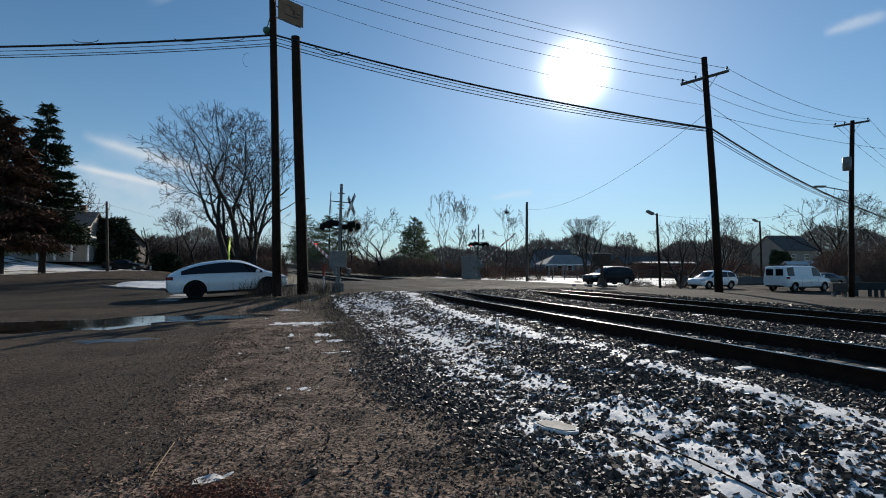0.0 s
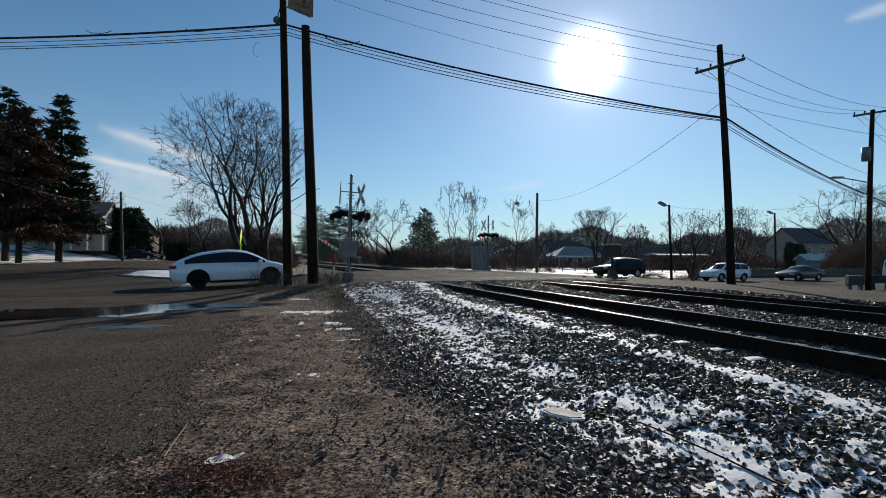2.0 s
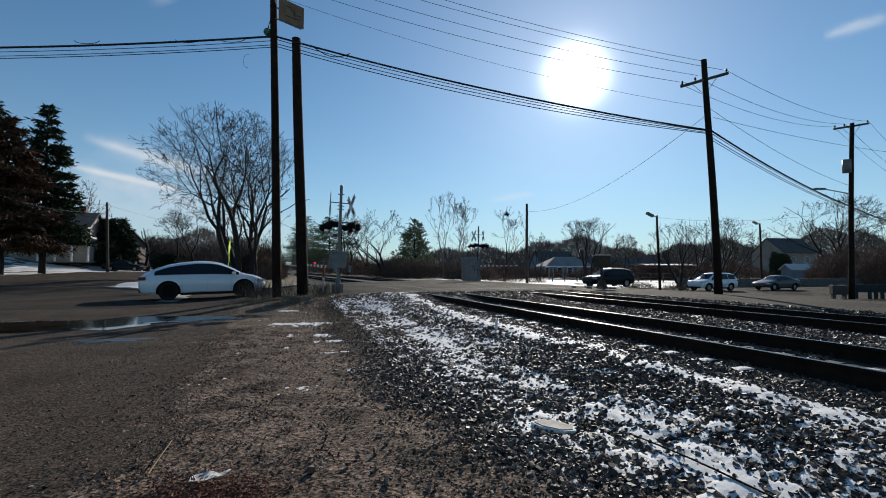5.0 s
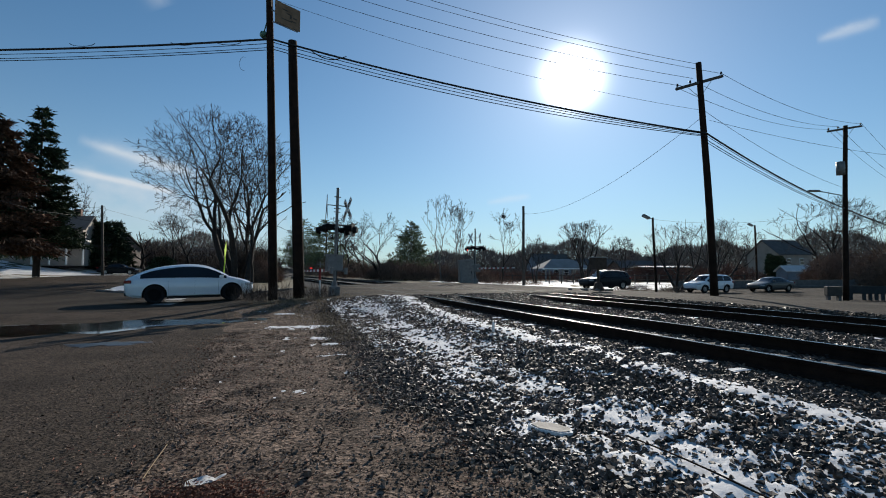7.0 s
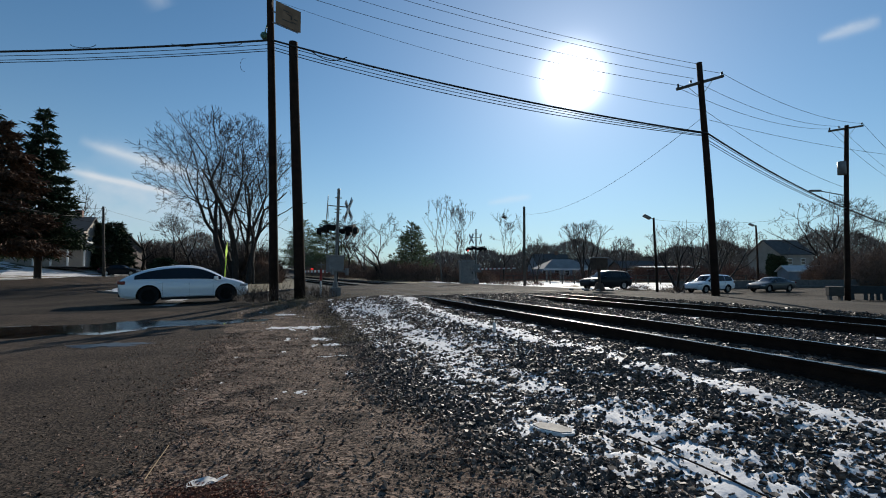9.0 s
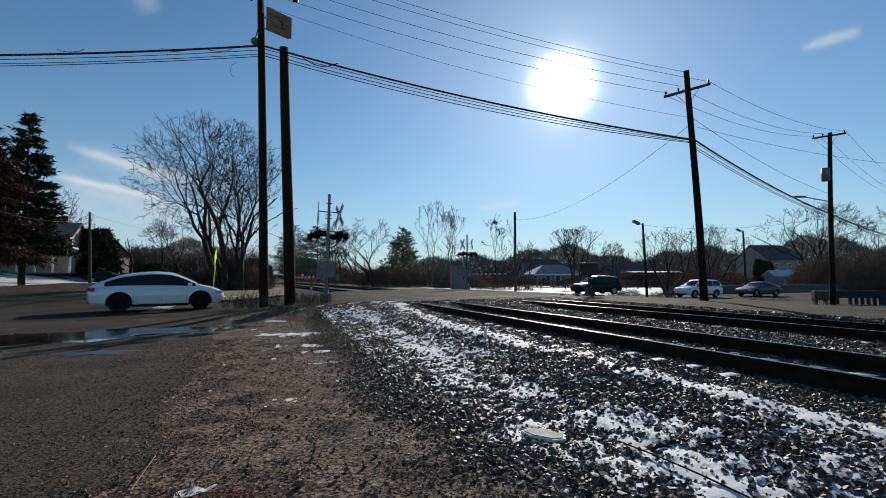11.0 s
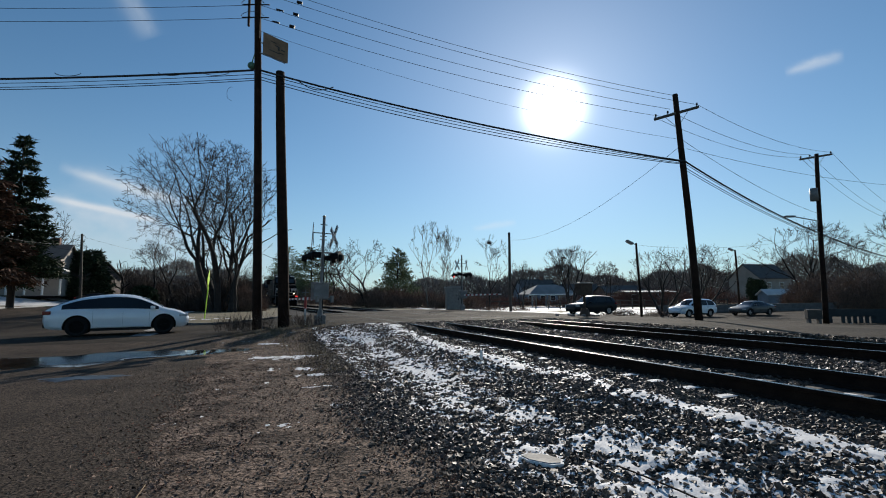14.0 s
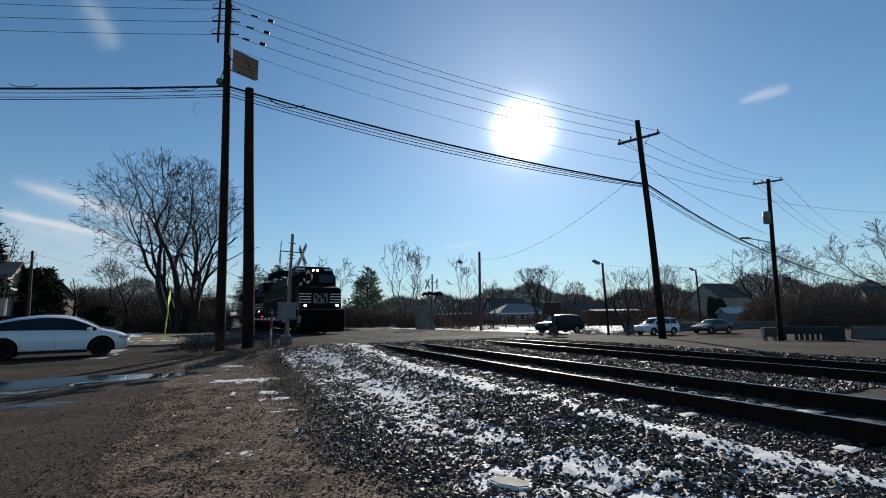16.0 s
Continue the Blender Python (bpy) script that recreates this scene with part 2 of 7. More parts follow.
RIM_SILVER = mat("silver_alloy", (0.45, 0.45, 0.46), rough=0.35, scale=5, fine=40, metal=0.8)
TAIL = mat("red_lamp_glass", (0.22, 0.012, 0.012), rough=0.15, scale=3, fine=20)
LAMP_CLEAR = mat("clear_lamp_glass", (0.55, 0.57, 0.6), (0.35, 0.36, 0.38), 0.12, 6, 40)
LOCO = mat("loco_black_paint", (0.006, 0.006, 0.006), (0.003, 0.003, 0.003), 0.6, 1.2, 14, 0.001, spec=0.10)
LOCO_UNDER = mat("loco_grimy_underframe", (0.007, 0.006, 0.0055), (0.003, 0.003, 0.003), 0.85, 2, 20, 0.003, spec=0.08)
HEADLIGHT = glowing("lit_headlight", (1.0, 0.80, 0.48), 9.0)
DITCH = glowing("lit_ditch_light", (1.0, 0.74, 0.40), 7.0)
SIDING = mat("white_siding", (0.66, 0.65, 0.62), (0.5, 0.49, 0.47), 0.8, 0.8, 12, 0.004)
SIDING_BROWN = mat("brown_siding", (0.15, 0.12, 0.105), (0.10, 0.08, 0.07), 0.85, 0.8, 12, 0.004)
# pale siding darkened: shade on walls turned from the sun is in its colour
SIDING_SHADED = mat("shaded_pale_siding", (0.34, 0.30, 0.26), (0.25, 0.22, 0.19), 0.85, 0.8, 12, 0.004)
SIDING_GREY = mat("grey_siding", (0.3, 0.29, 0.27), (0.2, 0.19, 0.18), 0.8, 0.8, 12, 0.004)
SIDING_BLUE = mat("blue_grey_siding", (0.2, 0.25, 0.3), (0.13, 0.16, 0.2), 0.8, 0.8, 12, 0.004)
BRICKWORK = mat("brown_brick_wall", (0.2, 0.11, 0.08), (0.12, 0.07, 0.05), 0.9, 1.5, 20, 0.004)
ROOF = mat("asphalt_shingle", (0.1, 0.095, 0.09), (0.06, 0.056, 0.052), 0.9, 1, 14, 0.01)
PANE = mat("house_window_pane", (0.03, 0.035, 0.04), rough=0.08, scale=0.6, fine=3, rough_var=0.01)
GREEN_METAL = mat("green_lamp_metal", (0.08, 0.2, 0.13), (0.05, 0.13, 0.09), 0.5, 5, 30)
PAINT_LINE = mat("worn_road_paint", (0.5, 0.49, 0.46), (0.12, 0.115, 0.11), 0.8, 1.5, 14, spread=0.2)
PAPER = mat("crumpled_paper", (0.72, 0.7, 0.66), (0.5, 0.48, 0.45), 0.8, 8, 40, 0.004)
LID = mat("wet_metal_cover", (0.2, 0.19, 0.18), (0.1, 0.095, 0.09), 0.7, 5, 40, 0.002, spec=0.2)
# paler than the spruce: sun through the needles and haze are mixed in
NEEDLE_PINE_LIT = mat("lit_pine_needles", (0.17, 0.20, 0.10), (0.09, 0.11, 0.055), 0.9, 1.2, 12, island=0.45)
# twig colour lightened to carry the haze of distance
HAZED_WOODS = mat("far_woods", (0.19, 0.15, 0.13), (0.11, 0.09, 0.078), 0.95, 0.1, 1.5)


# ---- mesh helpers ----
def mesh_ob(name, me, material=None, parent=None, label=""):
    ob = new(name, me)
    if material:
        me.materials.append(material)
    if parent:
        ob.parent = parent
    return tagged(ob, label)


def part(name, bm, material, parent=None, label="", smooth=False):
    me = bpy.data.meshes.new(name)
    bmesh.ops.recalc_face_normals(bm, faces=bm.faces)
    bm.to_mesh(me)
    bm.free()
    if smooth:
        for p in me.polygons:
            p.use_smooth = True
    return mesh_ob(name, me, material, parent, label)


def thing(name, label, category, m=None, group=""):
    ob = new(name)
    ob.empty_display_size = 0.2
    if m is not None:
        ob.matrix_basis = m
    return tagged(ob, label, category, group)


def raw(name, verts, faces, material=None, parent=None, smooth=False):
    """One mesh from arrays: verts n x 3, faces m x k (all of one size)."""
    verts, faces = np.asarray(verts, dtype=np.float32), np.asarray(faces, dtype=np.int32)
    me = bpy.data.meshes.new(name)
    k = faces.shape[1]
    me.vertices.add(len(verts))
    me.vertices.foreach_set("co", verts.ravel())
    me.loops.add(faces.size)
    me.loops.foreach_set("vertex_index", faces.ravel())
    me.polygons.add(len(faces))
    me.polygons.foreach_set("loop_start", np.arange(0, faces.size, k, dtype=np.int32))
    me.update(calc_edges=True)
    me.polygons.foreach_set("use_smooth", np.full(len(faces), smooth))
    return mesh_ob(name, me, material, parent)


def box(bm, x0, x1, y0, y1, z0, z1, bevel=0.0, m=None):
    r = bmesh.ops.create_cube(bm, size=1)
    vs = r["verts"]
    bmesh.ops.transform(bm, verts=vs, matrix=Matrix.Translation(((x0 + x1) / 2, (y0 + y1) / 2, (z0 + z1) / 2)) @ Matrix.Diagonal((x1 - x0, y1 - y0, z1 - z0, 1)))
    if bevel:
        es = list({e for v in vs for e in v.link_edges})
        r2 = bmesh.ops.bevel(bm, geom=es, offset=bevel, segments=2, profile=0.6, affect="EDGES")
        vs = list({v for f in r2["faces"] for v in f.verts} | {v for v in vs if v.is_valid})
    if m is not None:
        bmesh.ops.transform(bm, verts=[v for v in vs if v.is_valid], matrix=m)
    return bm


def tube(bm, a, b, r0, r1=None, n=10):
    """A tapered round bar from a to b."""
    a, b = Vector(a), Vector(b)
    r1 = r0 if r1 is None else r1
    d = b - a
    m = Matrix.Translation((a + b) / 2) @ d.to_track_quat("Z", "Y").to_matrix().to_4x4()
    bmesh.ops.create_cone(bm, cap_ends=True, segments=n, radius1=r0, radius2=r1, depth=d.length, matrix=m)
    return bm


def B():
    return bmesh.new()


def prism(bm, pts, y0, y1):
    """Closed outline pts (x, z) pushed from y0 to y1."""
    a = [bm.verts.new((x, y0, z)) for x, z in pts]
    b = [bm.verts.new((x, y1, z)) for x, z in pts]
    bm.faces.new(a)
    bm.faces.new(b[::-1])
    for i in range(len(a)):
        j = (i + 1) % len(a)
        bm.faces.new((a[i], b[i], b[j], a[j]))
    return bm


# ---- the ground ----
# p: metres across the tracks, from the foot of the camera; s: metres along them
NX, NY, DX, DY = 0.947, 0.322, -0.322, 0.947
ROAD_NEAR, ROAD_FAR = 18.6, 38.3


def road_far(p):
    """The far edge of the road, which slants over the tracks."""
    return np.interp(p, [-14, -11.4, -2.2, 1.3, 3.5, 5.8, 11.6, 17, 60], [40, 38.5, 29.0, 29.8, 32.4, 34.6, 39.6, 39.9, 39.9])


RAILS = (5.34, 6.84, 9.90, 11.40)
HEAD = 0.48


def smooth(a, b, x):
    t = np.clip((np.asarray(x, float) - a) / (b - a), 0, 1)
    return t * t * (3 - 2 * t)


def bend(s):
    """The tracks' drift to the left past the crossing."""
    s = np.asarray(s, float)
    return np.where(s < 12, 0, np.where(s < 32, -0.07 * (s - 12) ** 2 / 40, -0.07 * (s - 22)))


def xy(p, s):
    return NX * p + DX * s, NY * p + DY * s


def ps(x, y):
    return NX * x + NY * y, DX * x + DY * y


def road_z(p):
    return 0.06 + 0.41 * smooth(-4, 4.2, p) - 0.99 * smooth(12.5, 39, p)


def land(p, s):
    p, s = np.asarray(p, float), np.asarray(s, float)
    q = p - bend(s)
    z_road = road_z(q)
    near = smooth(2.4, 4.4, q) * 0.27 * (1 - smooth(12.0, 12.4, q)) + road_z(q) * smooth(12.0, 12.4, q)
    far = 0.2 + smooth(2.0, 4.4, q) * 0.1 - 0.72 * smooth(16, 39, q)
    z = near + (z_road - near) * smooth(14.5, 18.4, s)
    z = z + (far - z) * smooth(0.0, 2.2, s - road_far(q))
    rise = smooth(-6, -14, q) * 0.026 * np.clip(s - 30, 0, 30) + smooth(-2, -8, q) * 0.002 * np.clip(s - 40, 0, 300)
    lawn = 2.6 * smooth(0, 18, (-28.5 + 0.42 * (s - 40)) - q) * smooth(41, 47, s)
    return z + rise + lawn


def noise2(x, y, sc, seed=0.0, octaves=3):
    return np.array([noise.fractal(Vector((a * sc + seed, b * sc, seed)), 1.0, 2.0, octaves) for a, b in zip(np.ravel(x), np.ravel(y))]).reshape(np.shape(x))


def sheet(name, ps_, ss, lift, material, parent=None, rough=0.0, height=None, smooth_=True, lo=None, hi=None):
    """A sheet over the land. ps_ may be fractions between the edges lo(s) and hi(s)."""
    P, S = np.meshgrid(np.asarray(ps_, float), np.asarray(ss, float))
    if lo is not None:
        P = lo(S) + (hi(S) - lo(S)) * P
    Z = land(P, S) + lift
    if rough:
        Z = Z + noise2(P, S, 2.2, 3.1) * rough + noise2(P, S, 9.0, 8.1) * rough * 0.35
    if height is not None:
        Z = Z + height(P, S)
    X, Y = xy(P, S)
    h, w = P.shape
    i = np.arange((h - 1) * w).reshape(h - 1, w)[:, :-1].ravel()
    ob = raw(name, np.stack([X, Y, Z], -1).reshape(-1, 3), np.stack([i, i + 1, i + w + 1, i + w], -1), material, parent, smooth_)
    return ob


def span(a, b, step):
    return np.linspace(a, b, max(2, int(round(abs(b - a) / step)) + 1))


def lines(*stops):
    out = []
    for (a, b, st) in stops:
        out.extend(span(a, b, st)[:-1])
    return np.array(out + [stops[-1][1]])


ground = tagged(sheet("ground", lines((-1500, -200, 130), (-200, -40, 8), (-40, 42, 0.5), (42, 200, 8), (200, 1500, 130)),
                      lines((-120, -8, 8), (-8, 60, 0.5), (60, 200, 6), (200, 2500, 230)), -0.03, LAWN),
               "flat winter ground with thin dry grass", "ground", kind="structure")


def asphalt_edge(s):
    return -0.78 - 0.045 * np.clip(s, 0, 20) + 0.10 * np.sin(s * 1.7) + 0.07 * np.sin(s * 4.3 + 1) + 0.05 * np.sin(s * 9.7) + 0.03 * np.sin(s * 23.0)


tagged(sheet("pavement_dirt", np.linspace(0, 1, 40), span(-6, 18.4, 0.16), 0.004, DIRT, rough=0.016,
             lo=lambda s: asphalt_edge(s) - 0.5, hi=lambda s: s * 0 + 3.4),
       "gritty brown dirt shoulder between asphalt and tracks", "dirt", kind="structure")
tagged(sheet("pavement", np.linspace(0, 1, 60) ** 0.5, lines((-6, 1, 0.5), (1, 8, 0.06), (8, 18.9, 0.2)), 0.012, ASPHALT, rough=0.006,
             lo=lambda s: s * 0 - 70.0, hi=asphalt_edge),
       "worn dark asphalt apron with a ragged edge", "pavement", kind="structure")
def road_sheet():
    P, F = np.meshgrid(lines((-70, -14, 2), (-14, 70, 0.5)), np.linspace(0, 1, 40))
    S = ROAD_NEAR + (road_far(P) - ROAD_NEAR) * F
    Z = land(P, S) + 0.012 + noise2(P, S, 2.2, 3.1) * 0.005
    X, Y = xy(P, S)
    h, w = P.shape
    i = np.arange((h - 1) * w).reshape(h - 1, w)[:, :-1].ravel()
    return raw("road", np.stack([X, Y, Z], -1).reshape(-1, 3), np.stack([i, i + 1, i + w + 1, i + w], -1), ROAD, None, True)


road = tagged(road_sheet(), "pale worn asphalt road over the level crossing", "road", kind="structure")
tagged(sheet("road_side_street", lines((0, 1, 0.03)), span(36.4, 84, 0.8), 0.02, ASPHALT,
             lo=lambda s: -28.5 + 0.42 * (s - 40) - 40 * smooth(42, 37, s), hi=lambda s: -11.2 + 0.2 * (s - 36.2)),
       "asphalt side street climbing away past lawns", "road", kind="structure")
tagged(sheet("pavement_lot", lines((12.25, 42, 0.5), (42, 90, 4)), lines((-40, 18.5, 0.8)), 0.014, ROAD, rough=0.006),
       "broad worn asphalt lot beside the tracks", "pavement", kind="structure")


def snow_amount(p, s):
    """How much old snow lies there: streaks along the tracks, thin between the stones."""
    n1 = noise2(p * 2.2, s * 0.7, 1.0, 11.3, 3)
    n2 = noise2(p, s, 7.5, 4.7, 3)
    n3 = noise2(p, s, 21.0, 2.2, 2)
    wander = 0.25 * np.sin(s * 0.5)
    track = np.exp(-((p - 4.2 - 0.3 * smooth(10, 17, s) - wander * 0.25) / 0.17) ** 2) * 0.62 + np.exp(-((p - 2.9 - wander * 0.6) / 0.3) ** 2) * 0.34
    band = smooth(1.15, 1.9, p + 0.035 * (s - 8)) * (1 - smooth(4.42, 4.68, p - 0.02 * s))
    return (n1 * 0.45 + n2 * 0.5 + n3 * 0.7 + track - 0.19 + 0.14 * (1 - smooth(2.4, 3.0, p)) * (1 - smooth(5, 9, s)) - 0.07 * smooth(8, 13, s) - 0.06 * (1 - smooth(1.5, 6, s)) * smooth(2.6, 3.4, p) - 0.08 * (1 - smooth(2.5, 5, s)) + 0.13 * smooth(4.5, 8, s)) * band - (1 - band) * 0.8


def bumps(p, s):
    return noise2(p, s, 1.3, 6.6) * 0.03 * smooth(1.0, 2.2, p)


ballast = tagged(sheet("ballast", span(1.1, 12.3, 0.1), lines((-8, 1, 0.5), (1, 18.5, 0.12)), 0.012, BALLAST_BED, rough=0.02,
                       height=lambda p, s: bumps(p, s) * (p < 4.6) - 0.05 * (1 - smooth(1.1, 1.8, p))),
                 "bed of dark crushed stone under the tracks", "ballast", kind="structure")
tagged(sheet("ballast_far", np.linspace(0, 1, 30), span(28, 330, 1.5), 0.004, BALLAST_BED,
             lo=lambda s: 2.4 + bend(s), hi=lambda s: 14.2 + bend(s)),
       "bed of dark crushed stone beyond the road", "ballast", kind="structure")
snow = tagged(sheet("snow", span(1.1, 4.9, 0.03), lines((0.6, 8, 0.03), (8, 18.3, 0.06)), 0.024, SNOW,
                    height=lambda p, s: bumps(p, s) + np.clip(snow_amount(p, s), -0.4, 0.13) * 0.05 - 0.09 * (1 - smooth(1.1, 1.9, p))),
              "thin old snow in streaks between the stones", "snow", kind="stuff")


def chunks(p, s, z, size, seed):
    """Broken stones as lumps of eight corners at the places given."""
    rng = np.random.RandomState(seed)
    n = len(p)
    base = np.array([[x, y, zz] for zz in (-1, 1) for y in (-1, 1) for x in (-1, 1)], float)
    v = base[None] * rng.uniform(0.45, 1.0, (n, 8, 3))
    v *= (size[:, None] * rng.uniform(0.5, 1.1, (n, 3)) * [1.1, 0.75, 0.5])[:, None, :] * 0.62
    q = rng.normal(size=(n, 4)) * [1, 0.35, 0.35, 1]
    q /= np.linalg.norm(q, axis=1, keepdims=True)
    w, a, b, c = q.T
    R = np.stack([np.stack([1 - 2 * (b * b + c * c), 2 * (a * b - c * w), 2 * (a * c + b * w)], -1),
                  np.stack([2 * (a * b + c * w), 1 - 2 * (a * a + c * c), 2 * (b * c - a * w)], -1),
                  np.stack([2 * (a * c - b * w), 2 * (b * c + a * w), 1 - 2 * (a * a + b * b)], -1)], -2)
    v = np.einsum("nij,nkj->nki", R, v)
    X, Y = xy(p, s)
    v += np.stack([X, Y, z], -1)[:, None, :]
    quad = np.array([[0, 2, 3, 1], [4, 5, 7, 6], [0, 1, 5, 4], [2, 6, 7, 3], [0, 4, 6, 2], [1, 3, 7, 5]])
    f = (quad[None] + 8 * np.arange(n)[:, None, None]).reshape(-1, 4)
    return v.reshape(-1, 3), f


def grid_noise(fn, p, s, p0, p1, s0, s1, step=0.1):
    """fn worked out on a coarse net and read off between its knots."""
    a, b = np.arange(p0, p1 + step, step), np.arange(s0, s1 + step, step)
    A, S_ = np.meshgrid(a, b)
    F = fn(A, S_)
    u, v = np.clip((p - p0) / step, 0, len(a) - 1.001), np.clip((s - s0) / step, 0, len(b) - 1.001)
    i, j = u.astype(int), v.astype(int)
    fu, fv = u - i, v - j
    return F[j, i] * (1 - fu) * (1 - fv) + F[j, i + 1] * fu * (1 - fv) + F[j + 1, i] * (1 - fu) * fv + F[j + 1, i + 1] * fu * fv


def stones(name, count, p0, p1, s0, s1, size0, size1, seed, keep, label, lift=0.0, near=0, material=STONE):
    """Scattered stones; the nearest `near` of them are single objects."""
    rng = np.random.RandomState(seed)
    p, s = rng.uniform(p0, p1, count), s0 + (s1 - s0) * rng.uniform(0, 1, count) ** 1.35
    x, y = xy(p, s)
    ok = (np.abs(x) < 1.2 * y + 1.0) & (y > 1.0) & (rng.uniform(0, 1, count) < keep(p, s, rng))
    p, s = p[ok], s[ok]
    size = rng.uniform(size0, size1, len(p)) * rng.choice([0.8, 1, 1.3], len(p)) * (0.55 + 0.45 * smooth(0.5, 1.9, p) if near or size0 > 0.02 else 1)
    z = land(p, s) + grid_noise(bumps, p, s, p0, p1, s0, s1, 0.25) * (p < 4.6) + 0.012 + size * rng.uniform(0.05, 0.3, len(p)) + lift
    order = np.argsort(np.hypot(*xy(p, s)))
    first, rest = order[:near], order[near:]
    v, f = chunks(p[rest], s[rest], z[rest], size[rest], seed + 1)
    tagged(raw(name, v, f, material), label, "stones", kind="stuff")
    return p[first], s[first], z[first], size[first]


def ballast_keep(p, s, rng):
    amount = grid_noise(snow_amount, p, s, 0.8, 12.6, 0.6, 18.5)
    edge = smooth(0.95, 1.7, p - 0.3 * (1 - smooth(2.8, 5.5, s)) + 0.14 * np.sin(s * 1.3) + 0.10 * np.sin(s * 4.1)) ** 1.2
    beat = np.abs((s + 4.0 + 0.265) % 0.53 - 0.265) < 0.11
    on_tie = beat & ((np.abs(p - 6.09) < 1.32) | (np.abs(p - 10.65) < 1.32))
    return np.where(on_tie, np.where((np.abs(p - 6.09) > 0.85) | (np.abs(p - 10.65) > 0.85) & (p > 8.4), 0.55, 0.15), 1.0) * edge * np.where((p < 4.7) & (amount > 0.06), np.clip(0.66 - amount * 1.0, 0.3, 1), 1.0)


stones("ballast_stones", 80000, 0.7, 12.5, 4.0, 18.4, 0.031, 0.062, 21, ballast_keep, "dark crushed stones of the track bed")
SINGLE = stones("ballast_stones", 52000, 0.7, 6.0, 1.2, 7.0, 0.023, 0.048, 24, ballast_keep, "dark crushed stones before the near rail", near=280)


def crumb_keep(p, s, rng):
    clump = grid_noise(lambda a, b: noise2(a, b, 2.6, 14.0) + 0.6 * noise2(a, b, 7.0, 2.0), p, s, -2.6, 2.4, 1.3, 12.2, 0.08)
    return np.clip(0.10 + 0.5 * np.exp(-((p - asphalt_edge(s) - 0.15) / 0.4) ** 2) + 1.3 * clump * smooth(-1.5, -0.6, p) * (1 - 0.5 * smooth(0.2, 0.9, p)), 0.015, 1)


def dusty_keep(p, s, rng):
    w = p - 0.3 * (1 - smooth(2.8, 5.5, s)) + 0.14 * np.sin(s * 1.3) + 0.10 * np.sin(s * 4.1)
    return (0.02 + 0.98 * smooth(0.6, 1.5, w) ** 1.4) * (1 - 0.8 * smooth(1.4, 2.2, w))


stones("dusty_stones", 34000, -0.6, 2.6, 1.2, 14, 0.016, 0.040, 51, dusty_keep, "dusty grey brown stones at the foot of the track bed", material=DUSTY)
stones("dirt_crumbs", 70000, -2.6, 2.3, 1.4, 12, 0.006, 0.022, 33, crumb_keep, "small clods and crumbs on the dirt", material=GRAIN)
stones("grit", 32000, -1.2, 2.2, 1.4, 12, 0.006, 0.020, 34, lambda p, s, r: 0.03 + 0.7 * smooth(0.6, 1.5, p), "small loose grit on the dirt", material=GRAIN)


# ---- the tracks ----
def ribbon(outline, p_at, s_vals, z0, name, material, parent):
    """A cross-section (across, up) drawn along the track."""
    s_vals = np.asarray(s_vals, float)
    o = np.array(outline, float)
    P = (p_at + bend(s_vals))[:, None] + o[:, 0][None]
    S = np.repeat(s_vals[:, None], len(o), 1)
    X, Y = xy(P, S)
    Z = np.repeat((z0 + o[:, 1])[None], len(s_vals), 0)
    k = len(o)
    f = []
    for i in range(len(s_vals) - 1):
        for j in range(k):
            jj = (j + 1) % k
            f.append((i * k + j, i * k + jj, (i + 1) * k + jj, (i + 1) * k + j))
    return raw(name, np.stack([X, Y, Z], -1).reshape(-1, 3), f, material, parent)


WEB = [(-0.075, -0.18), (0.075, -0.18), (0.075, -0.165), (0.012, -0.145), (0.01, -0.05), (0.034, -0.04), (0.036, -0.006), (-0.036, -0.006), (-0.034, -0.04), (-0.01, -0.05), (-0.012, -0.145), (-0.075, -0.165)]
TOP = [(-0.034, -0.006), (0.034, -0.006), (0.03, 0.0), (-0.03, 0.0)]


def tie_mesh():
    bm = B()
    box(bm, -1.3, 1.3, -0.115, 0.115, -0.17, 0.0, 0.008)
    me = bpy.data.meshes.new("tie")
    bm.to_mesh(me)
    bm.free()
    me.materials.append(TIE)
    return me


